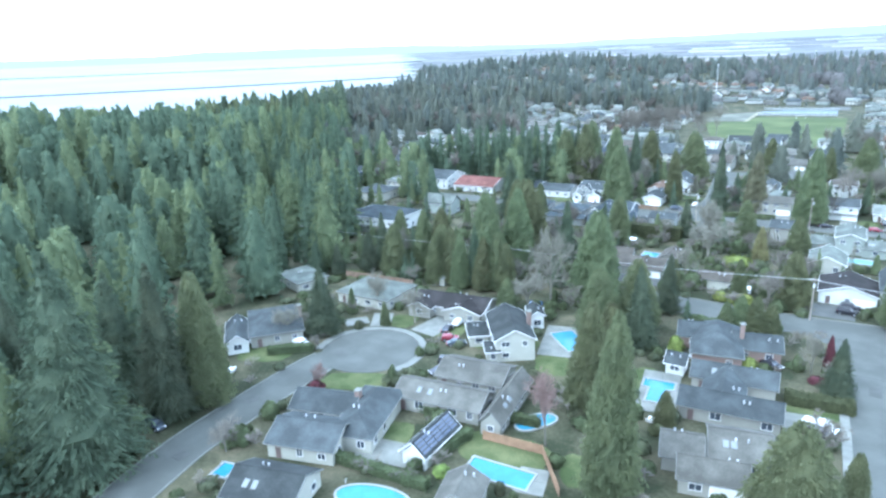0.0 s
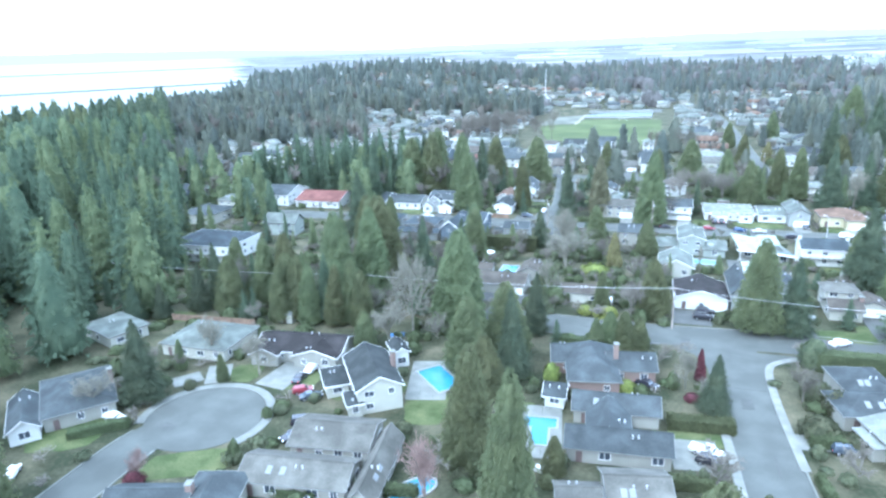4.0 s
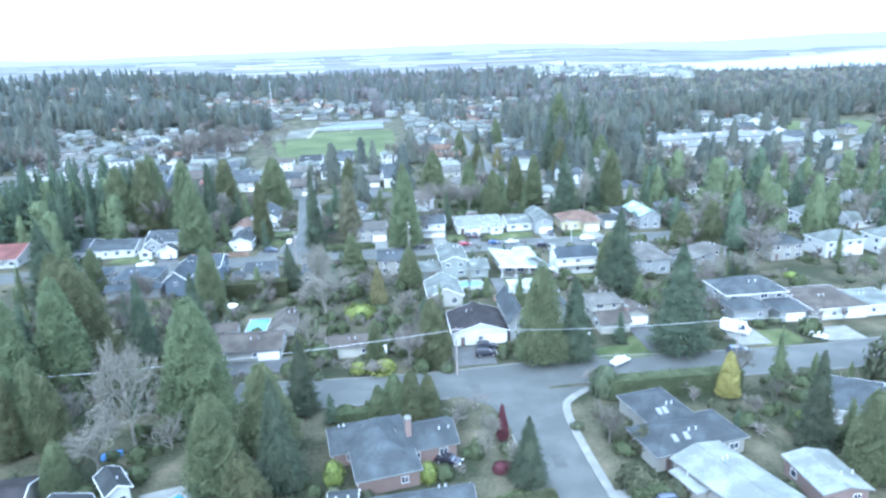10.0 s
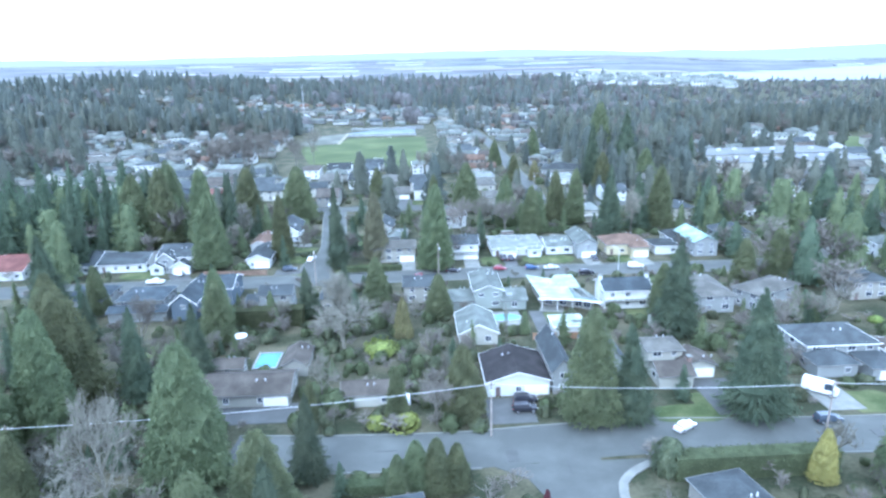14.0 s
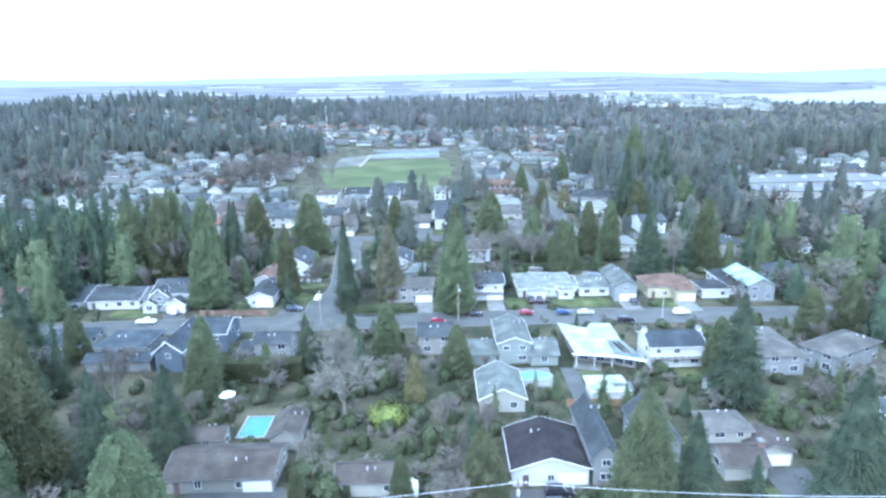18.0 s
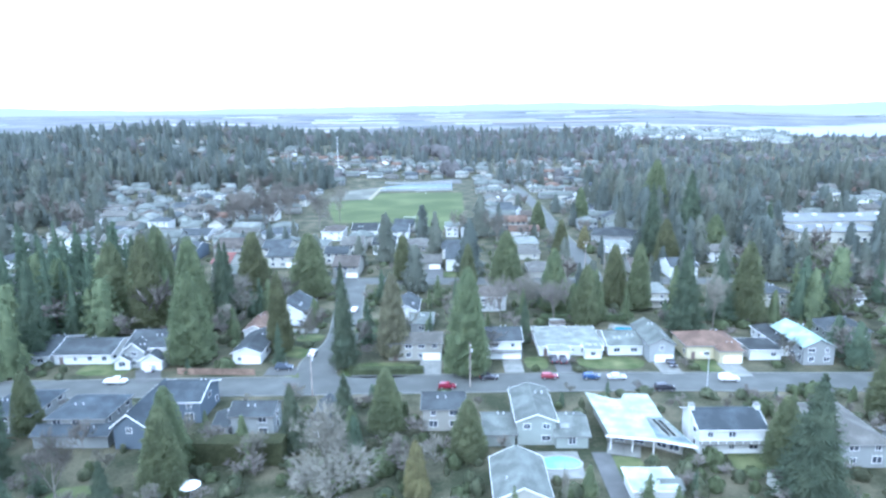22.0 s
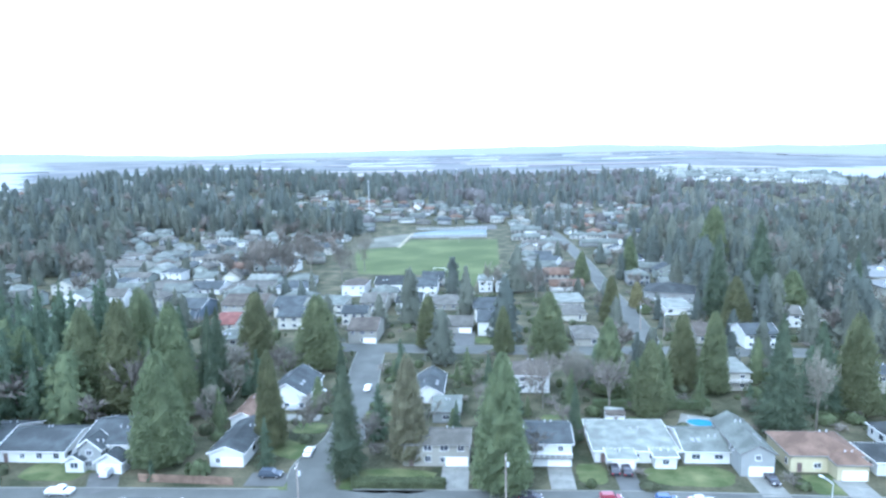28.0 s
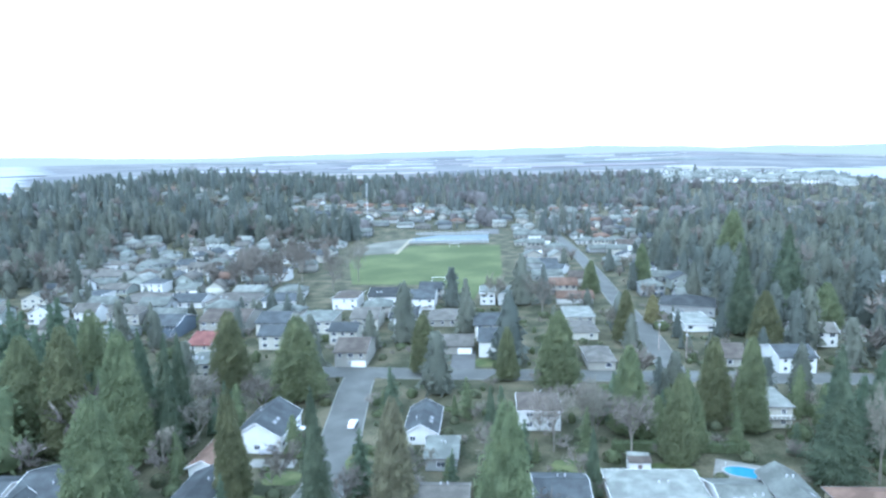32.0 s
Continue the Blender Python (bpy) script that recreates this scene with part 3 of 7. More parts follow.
def lawn(x, y, yaw, w, d):
    rng = random.Random(int(x * 13 + y * 7))
    n = 22
    pts = []
    for i in range(n):
        a = 6.2832 * i / n
        c, s = math.cos(a), math.sin(a)
        k = 1 / max(abs(c) ** 4 + abs(s) ** 4, 1e-6) ** 0.25 * rng.uniform(0.93, 1.06)
        pts.append((c * k * w / 2, s * k * d / 2))
    lawn.level += 0.0008
    grassed.append((x, y, yaw, w * 0.9, d * 0.9))
    slab("lawn", turned(x, y, yaw, pts), -0.05, lawn.level, MAT["lawn"], label="damp green winter lawn in a garden", category="lawn")


lawn.level = 0.03


# ---- houses ----
taken = []


def window(parent, m, w, h, panes=2):
    """A white-framed window at pose m (x along the wall, -y outward), with its panes."""
    fr = bmesh.new()
    t = 0.09
    for a in ((-w / 2, -0.07, 0, w / 2, 0.02, t), (-w / 2, -0.07, h - t, w / 2, 0.02, h), (-w / 2, -0.07, t, -w / 2 + t, 0.02, h - t), (w / 2 - t, -0.07, t, w / 2, 0.02, h - t)):
        box(fr, *a, m=m)
    for i in range(1, panes):
        c = -w / 2 + w * i / panes
        box(fr, c - 0.035, -0.06, t, c + 0.035, 0.02, h - t, m=m)
    win = part("window", fr, MAT["trim"], parent)
    for i in range(panes):
        a, b = -w / 2 + t + (w - 2 * t) * i / panes, -w / 2 + t + (w - 2 * t) * (i + 1) / panes
        part("pane", boxed(a, -0.03, t, b, 0.02, h - t, m=m), MAT["glass"], win)


def garage(parent, m, w):
    body = bmesh.new()
    for i in range(4):
        box(body, -w / 2, -0.05 - 0.008 * (i % 2), 0.05 + 0.53 * i, w / 2, 0.02, 0.56 + 0.53 * i, m=m)
    part("garage_door", body, MAT["garage"], parent, "pale panelled garage door")


def roof_mesh(bm, x0, y0, x1, y1, z, ridge, rise, thick=0.22):
    """A roof over the rectangle: gable along x or y, hip, or low-slope flat."""
    cx, cy = (x0 + x1) / 2, (y0 + y1) / 2
    if ridge == "f":
        corner = [(x0, y0, z), (x1, y0, z), (x1, y1, z + rise), (x0, y1, z + rise)]
        faces = [(0, 1, 2, 3)]
        pts = corner
    else:
        if ridge == "x":
            top = [(x0, cy, z + rise), (x1, cy, z + rise)]
        elif ridge == "y":
            top = [(cx, y0, z + rise), (cx, y1, z + rise)]
        else:
            k = min(x1 - x0, y1 - y0) / 2
            top = [(x0 + k, cy, z + rise), (x1 - k, cy, z + rise)] if x1 - x0 > y1 - y0 else [(cx, y0 + k, z + rise), (cx, y1 - k, z + rise)]
        pts = [(x0, y0, z), (x1, y0, z), (x1, y1, z), (x0, y1, z)] + top
        along_x = abs(top[1][0] - top[0][0]) > abs(top[1][1] - top[0][1]) or ridge == "x"
        faces = [(0, 1, 5, 4), (2, 3, 4, 5)] if along_x else [(1, 2, 5, 4), (3, 0, 4, 5)]
        if ridge == "h":
            faces += [(1, 2, 5), (3, 0, 4)] if along_x else [(0, 1, 4), (2, 3, 5)]
    up = [bm.verts.new((p[0], p[1], p[2] + thick * 0.5)) for p in pts]
    lo = [bm.verts.new((p[0], p[1], p[2] - thick * 0.5)) for p in pts]
    edges = {}
    for f in faces:
        bm.faces.new([up[i] for i in f])
        bm.faces.new([lo[i] for i in reversed(f)])
        for i in range(len(f)):
            e = (f[i], f[(i + 1) % len(f)])
            edges[e] = edges.get(e, 0) + 1
    for a, b in edges:
        if (b, a) not in edges:
            bm.faces.new((up[a], lo[a], lo[b], up[b]))
    return pts


def block(ob, x, y, yaw, w, d, z, ridge, rise, roof, wall, opt, far):
    """Walls, roof, bargeboards, windows and fittings of one wing; ob stands at the house's middle."""
    rng = random.Random(int(x * 31) + int(y * 17))
    if roof not in ("pale", "white", "panel", "solar") and ridge in "xyh":
        rise = max(rise, 0.30 * {"x": d, "y": w, "h": min(w, d)}[ridge] / 2)
    base = ob["at"]
    rel = pose(x - base[0], y - base[1], 0, 0, 0, yaw)
    taken.append((x, y, yaw, w / 2, d / 2))
    o = 0.45
    hw, hd = w / 2 - o, d / 2 - o
    bm = bmesh.new()
    tops = [(-hw, -hd), (hw, -hd), (hw, hd), (-hw, hd)]
    lowv = [bm.verts.new((a, b, 0)) for a, b in tops]
    upv = [bm.verts.new((a, b, z)) for a, b in tops]
    for i in range(4):
        bm.faces.new((lowv[i - 1], lowv[i], upv[i], upv[i - 1]))
    slope = rise / ((d if ridge == "x" else w) / 2) if ridge in "xy" else 0
    if ridge == "x":
        g = z + slope * hd
        for k in (1, -1):
            t = bm.verts.new((k * hw, 0, g - 0.06))
            pair = (upv[1], upv[2]) if k > 0 else (upv[3], upv[0])
            bm.faces.new((pair[0], pair[1], t))
    elif ridge == "y":
        g = z + slope * hw
        for k in (1, -1):
            t = bm.verts.new((0, k * hd, g - 0.06))
            pair = (upv[0], upv[1]) if k < 0 else (upv[2], upv[3])
            bm.faces.new((pair[0], pair[1], t))
    elif ridge == "f":
        bm.faces.new(upv)
    bmesh.ops.recalc_face_normals(bm, faces=bm.faces)
    bmesh.ops.transform(bm, matrix=rel, verts=bm.verts)
    part("wall", bm, WALL[wall], ob)
    bm = bmesh.new()
    ze = z + 0.12 - (slope * o if ridge in "xy" else 0)
    rr = rise + (slope * o if ridge in "xy" else 0)
    roof_mesh(bm, -w / 2, -d / 2, w / 2, d / 2, ze, ridge, rr)
    bmesh.ops.recalc_face_normals(bm, faces=bm.faces)
    bmesh.ops.transform(bm, matrix=rel, verts=bm.verts)
    rf = part("roof", bm, ROOF[roof], ob)
    # white gutters and bargeboards, a hand proud of the roof's edge
    def edge_strip(name, outline, low, high, thick_out):
        """A strip of trim along an outline of (x, y, z) points, pushed outward by thick_out."""
        bm = bmesh.new()
        prev = None
        for p, q in zip(outline, thick_out):
            cur = [bm.verts.new((p[0], p[1], p[2] + low)), bm.verts.new((p[0], p[1], p[2] + high)), bm.verts.new((p[0] + q[0], p[1] + q[1], p[2] + high)), bm.verts.new((p[0] + q[0], p[1] + q[1], p[2] + low))]
            if prev:
                for i in range(4):
                    bm.faces.new((prev[i - 1], prev[i], cur[i], cur[i - 1]))
            prev = cur
        bmesh.ops.recalc_face_normals(bm, faces=bm.faces)
        bmesh.ops.transform(bm, matrix=rel, verts=bm.verts)
        part(name, bm, MAT["trim" if pale else "dull_trim"], rf, ("white-painted " if pale else "muted grey ") + name)

    pale = wall in ("white", "blue") or "w" in opt or "t" in opt
    W2, D2, g = w / 2 + 0.004, d / 2 + 0.004, 0.08
    if ridge in "fh":
        e = rise if ridge == "f" else 0
        ring_ = [(-W2, -D2, ze), (W2, -D2, ze), (W2, D2, ze + e), (-W2, D2, ze + e), (-W2, -D2, ze)]
        edge_strip("gutter", ring_, -0.10, 0.115, [(-g, -g), (g, -g), (g, g), (-g, g), (-g, -g)])
    else:
        wide = 0.15 if "w" in opt else 0.10
        for k in (-1, 1):
            if ridge == "x":
                edge_strip("bargeboard", [(k * W2, -D2 - g, ze), (k * W2, 0, ze + rr), (k * W2, D2 + g, ze)], -wide, wide, [(k * g, 0)] * 3)
                if not far:
                    edge_strip("gutter", [(-W2, k * D2, ze), (W2, k * D2, ze)], -0.12, 0.05, [(0, k * g)] * 2)
            else:
                edge_strip("bargeboard", [(-W2 - g, k * D2, ze), (0, k * D2, ze + rr), (W2 + g, k * D2, ze)], -wide, wide, [(0, k * g)] * 3)
                if not far:
                    edge_strip("gutter", [(k * W2, -D2, ze), (k * W2, D2, ze)], -0.12, 0.05, [(k * g, 0)] * 2)
    if ridge in "xy" and not far:
        run = w / 2 if ridge == "x" else d / 2
        bm = bmesh.new()
        zt = ze + rr + 0.09
        box(bm, *((-run, -0.14, zt, run, 0.14, zt + 0.06) if ridge == "x" else (-0.14, -run, zt, 0.14, run, zt + 0.06)), m=rel)
        part("ridge_cap", bm, ROOF[roof], rf)

    def on_roof(u, v):
        """A point of the roof, u and v from -1 to 1, and the roof's slope there."""
        px, py = u * w / 2, v * d / 2
        if ridge == "x":
            return px, py, ze + rr * (1 - abs(v)) + 0.11, (math.degrees(math.atan(rr / (d / 2))) * (-1 if v > 0 else 1), 0)
        if ridge == "y":
            return px, py, ze + rr * (1 - abs(u)) + 0.11, (0, math.degrees(math.atan(rr / (w / 2))) * (1 if u > 0 else -1))
        if ridge == "f":
            return px, py, ze + rise * (v + 1) / 2 + 0.11, (math.degrees(math.atan(rise / d)), 0)
        k = min(1, (1 - abs(v)) * d / min(w, d))
        return px, py, ze + rr * k + 0.11, (math.degrees(math.atan(rr / (min(w, d) / 2))) * (-1 if v > 0 else 1), 0)

    if "s" in opt:
        for u in (-0.45, -0.2):
            px, py, pz, (ax_, ay_) = on_roof(*((u, -0.5) if ridge != "y" else (0.5, u)))
            m = rel @ pose(px, py, pz, ax_, ay_, 0)
            sk = part("skylight", boxed(-0.45, -0.7, -0.02, 0.45, 0.7, 0.09, m=m), MAT["dull_trim"], ob, "white-framed skylight in the roof")
            part("pane", boxed(-0.36, -0.6, 0.05, 0.36, 0.6, 0.105, m=m), MAT["skypane"], sk)
    if roof in ("solar", "panel"):
        nu, nv = (4, 5) if roof == "solar" else (3, 3)
        side = 1 if roof == "solar" else None
        for i in range(nu):
            for j in range(nv):
                if side:
                    u, v = 0.18 + 0.19 * i, -0.75 + 0.37 * j
                    pw, pd = 0.09 * w / 2, 0.17 * d / 2
                else:
                    u, v = -0.6 + 0.6 * i, -0.6 + 0.6 * j
                    pw, pd = 0.27 * w / 2, 0.27 * d / 2
                px, py, pz, (ax_, ay_) = on_roof(u, v)
                m = rel @ pose(px, py, pz + 0.04, ax_, ay_, 0)
                part("solar_panel", boxed(-pw, -pd, 0, pw, pd, 0.05, m=m), MAT["panel"], ob, "dark glass solar panel")
    if "k" in opt:
        for s in ((-1, 1) if "b" in opt else (1,)):
            px, py = s * (hw + 0.1), 0
            ch = part("chimney", boxed(px - 0.45, py - 0.6, 0, px + 0.45, py + 0.6, ze + rr + 0.9, m=rel), WALL[wall if wall == "white" else "brick"], ob, "square chimney against the gable wall")
            part("chimney_cap", boxed(px - 0.55, py - 0.7, ze + rr + 0.9, px + 0.55, py + 0.7, ze + rr + 1.05, m=rel), MAT["kerb"], ch)
    elif not far:
        px, py, pz, _ = on_roof(rng.uniform(-0.5, 0.5), rng.choice((-0.35, 0.35)))
        for dx in (0, rng.uniform(0.8, 1.8)):
            bm = bmesh.new()
            bmesh.ops.create_cone(bm, cap_ends=True, segments=8, radius1=0.16, radius2=0.13, depth=0.6, matrix=rel @ pose(px + dx, py, pz + 0.2))
            part("roof_vent", bm, MAT["metal"], ob)
    if "n" in opt:
        return
    storeys = 2 if z > 4.2 else 1
    for side in range(4):
        length = (hw if side % 2 == 0 else hd) * 2
        away = (hd if side % 2 == 0 else hw)
        if far and side != 0 or side == 2:
            continue
        m0 = rel @ pose(0, 0, 0, 0, 0, 90 * side) @ pose(0, -away, 0)
        slots = max(1, int(length / 3.4))
        spots = [(-length / 2 + length * (i + 0.5) / slots) for i in range(slots)]
        for fl in range(storeys):
            for i, c in enumerate(spots):
                if fl == 0 and side == 0 and "g" in opt and i == len(spots) - 1:
                    gw = min(4.8, length - 0.8)
                    garage(ob, m0 @ pose(length / 2 - gw / 2 - 0.3, 0, 0), gw)
                    continue
                if fl == 0 and side == 0 and i == 0 and slots > 2 and not far:
                    part("front_door", boxed(-0.5, -0.05, 0.05, 0.5, 0.02, 2.1, m=m0 @ pose(c, 0, 0)), MAT["door"], ob, "dark panelled front door")
                    continue
                if rng.random() < (0.12 if side == 0 else 0.35):
                    continue
                ww = rng.choice((1.2, 1.5, 1.9))
                window(ob, m0 @ pose(c, 0, 0.9 + 2.55 * fl), min(ww, length * 0.6), 1.25 if fl else rng.choice((1.25, 1.5)), 1 if far or side else 2)
    if "b" in opt and storeys == 2 and not far:
        bm = bmesh.new()
        box(bm, -hw, -hd - 1.3, 2.45, hw, -hd - 0.01, 2.62, m=rel)
        bl = part("balcony", bm, MAT["concrete"], ob)
        bm = bmesh.new()
        for i in range(9):
            c = -hw + 0.05 + (2 * hw - 0.1) * i / 8
            box(bm, c - 0.04, -hd - 1.29, 2.62, c + 0.04, -hd - 1.21, 3.55, m=rel)
        box(bm, -hw, -hd - 1.3, 3.52, hw, -hd - 1.2, 3.6, m=rel)
        part("railing", bm, MAT["trim"], bl)


ROOFWORD = {"taupe": "taupe shingle", "slate": "slate-blue shingle", "dark": "charcoal shingle", "brown": "brown shingle", "black": "black",
            "grey": "grey shingle", "pale": "pale grey", "white": "white", "navy": "dark navy", "red": "red tile", "brick": "rust-brown",
            "sage": "grey-green shingle", "cyan": "pale blue metal", "panel": "panelled", "solar": "dark solar-panelled"}


def house(x, y, yaw, w, d, z, ridge, rise, roof, wall, opt):
    ob = new("house")
    ob.location = (x, y, 0)
    ob["at"] = (x, y)
    form = {"f": "low flat", "h": "hipped", "x": "gabled", "y": "gabled"}[ridge]
    tagged(ob, f"{wall} {'two-storey' if z > 4.2 else 'single-storey'} house with a {form} {ROOFWORD[roof]} roof", "house", group="houses of the neighbourhood")
    block(ob, x, y, yaw, w, d, z, ridge, rise, roof, wall, opt, y > 330)
    return ob


def wing(ob, x, y, yaw, w, d, z, ridge, rise, roof, wall, opt):
    # a wing's eaves sit a finger lower than its neighbour's, so no two faces share a plane
    wing.step = (wing.step + 1) % 7
    block(ob, x, y, yaw, w, d, z - 0.015 * (wing.step + 1), ridge, rise, roof, wall, opt, y > 330)


wing.step = 0


def patio_house():
    """A low L-shaped house whose flat white roof runs out over a patio on posts."""
    cx, cy = 31.0, 232.0
    ob = new("house")
    ob.location = (cx, cy, 0)
    tagged(ob, "beige single-storey house with an angled white membrane roof over a patio", "house", group="houses of the neighbourhood")

    def prism(pts, z0, z1):
        bm = bmesh.new()
        low, up = [[bm.verts.new((a - cx, b - cy, z)) for a, b in pts] for z in (z0, z1)]
        n = len(pts)
        bm.faces.new(up)
        bm.faces.new(low[::-1])
        for i in range(n):
            bm.faces.new((low[i], low[(i + 1) % n], up[(i + 1) % n], up[i]))
        bmesh.ops.recalc_face_normals(bm, faces=bm.faces)
        return bm

    part("wall", prism([(24.6, 241.2), (35.6, 241.0), (35.6, 231.4), (37.8, 222.6), (32.9, 225.6), (24.8, 228.0)], 0, 3.3), WALL["beige"], ob)
    rf = part("roof", prism([(23.2, 244.3), (29.9, 239.8), (31.7, 243.2), (36.9, 243.0), (36.7, 231.4), (39.2, 219.3), (32.5, 222.2), (23.9, 224.1)], 3.3, 3.58), ROOF["white"], ob)
    part("fascia", prism([(23.1, 224.0), (32.5, 222.05), (39.3, 219.15), (39.2, 219.3), (32.5, 222.2), (23.2, 224.15)], 3.2, 3.62), MAT["trim"], rf)
    pl = part("panel_roof", prism([(33.2, 231.6), (36.4, 231.2), (38.7, 220.4), (32.9, 222.9)], 3.6, 3.68), ROOF["panel"], rf, "grey panelled roof section")
    for i in range(3):
        for k in range(3):
            part("roof_panel", boxed(-0.75, -1.3, 0, 0.75, 1.3, 0.05, m=pose(34.0 - cx + 0.9 * i + 0.12 * i, 229.4 - cy - 2.5 * k - 0.3 * i, 3.7, 0, 0, 12) @ pose(0.35 * k, 0, 0)), ROOF["pale"], pl)
    for a, b in ((24.4, 224.8), (28.4, 223.9), (32.3, 223.0)):
        part("post", boxed(a - cx - 0.09, b - cy - 0.09, 0, a - cx + 0.09, b - cy + 0.09, 3.3), MAT["trim"], ob)
    for a, b, yaw in ((26.8, 227.4, -16), (30.4, 226.3, -16), (34.4, 224.65, -31), (36.4, 223.4, -31)):
        window(ob, pose(a - cx, b - cy, 0.5, 0, 0, yaw), 2.0, 2.1, 2)
    for a, b in ((28.5, 236.0), (31.0, 234.5)):
        bm = bmesh.new()
        bmesh.ops.create_cone(bm, cap_ends=True, segments=8, radius1=0.16, radius2=0.13, depth=0.6, matrix=pose(a - cx, b - cy, 3.8))
        part("roof_vent", bm, MAT["metal"], ob)
    taken.append((31, 232, 0, 7.5, 11))
    drive(27.0, 224.6, -16, 6.4, 4.4, "concrete")


# ---- pools, cars, poles, fences ----
def pool_outline(w, d, form):
    """The water's edge: a plain rectangle, a kidney or a rectangle with a wide end."""
    if form == "kidney":
        pts = []
        for i in range(28):
            a = 6.2832 * i / 28
            r = 1 - 0.22 * math.exp(-((a - 4.71) / 0.6) ** 2) + 0.06 * math.cos(2 * a)
            pts.append((w / 2 * r * math.cos(a), d / 2 * r * math.sin(a)))
        return pts
    if form == "tee":
        return [(-w * 0.32, -d / 2), (w * 0.32, -d / 2), (w * 0.32, d * 0.12), (w * 0.62, d * 0.16), (w * 0.62, d / 2), (-w * 0.62, d / 2), (-w * 0.62, d * 0.16), (-w * 0.32, d * 0.12)]
    return [(-w / 2, -d / 2), (w / 2, -d / 2), (w / 2, d / 2), (-w / 2, d / 2)]


def pool(x, y, yaw, w, d, what, form=""):
    ob = tagged(new("swimming_pool"), "turquoise swimming pool with a pale coping" if what == "blue" else "pale green covered swimming pool", "pool")
    ob.matrix_world = pose(x, y, 0, 0, 0, yaw)
    pool.level += 0.004
    grassed.append((x, y, yaw, w + 2, d + 2))
    z = pool.level
    edge = pool_outline(w, d, form)
    n = len(edge)
    rim = []
    for i in range(n):
        p, q, r = (Vector(edge[i - 1]), Vector(edge[i]), Vector(edge[(i + 1) % n]))
        a, b = (q - p).normalized(), (r - q).normalized()
        out = Vector((a.y + b.y, -a.x - b.x))
        rim.append(q + out / max(1 + a.dot(b), 0.5) * 0.4)
    bm = bmesh.new()
    inner = [[bm.verts.new((*p, h)) for p in edge] for h in (-0.05, z + 0.1)]
    outer = [[bm.verts.new((*p, h)) for p in rim] for h in (-0.05, z + 0.1)]
    for i in range(n):
        k = (i + 1) % n
        bm.faces.new((inner[1][i], inner[1][k], outer[1][k], outer[1][i]))
        bm.faces.new((outer[0][i], outer[0][k], outer[1][k], outer[1][i]))
        bm.faces.new((inner[0][i], inner[0][k], inner[1][k], inner[1][i]))
    bmesh.ops.recalc_face_normals(bm, faces=bm.faces)
    part("coping", bm, MAT["tile"], ob)
    bm = bmesh.new()
    bm.faces.new([bm.verts.new((*p, z)) for p in edge])
    part("water", bm, MAT["pool_" + what], ob)
    bm = bmesh.new()
    for i in range(3):
        box(bm, -w / 2 - 0.05, d / 2 - 0.9 - 0.02, z + 0.1 + 0.25 * i, -w / 2, d / 2 - 0.4, z + 0.15 + 0.25 * i)
    part("ladder", bm, MAT["metal"], ob)


pool.level = 0.12
CARS = {}


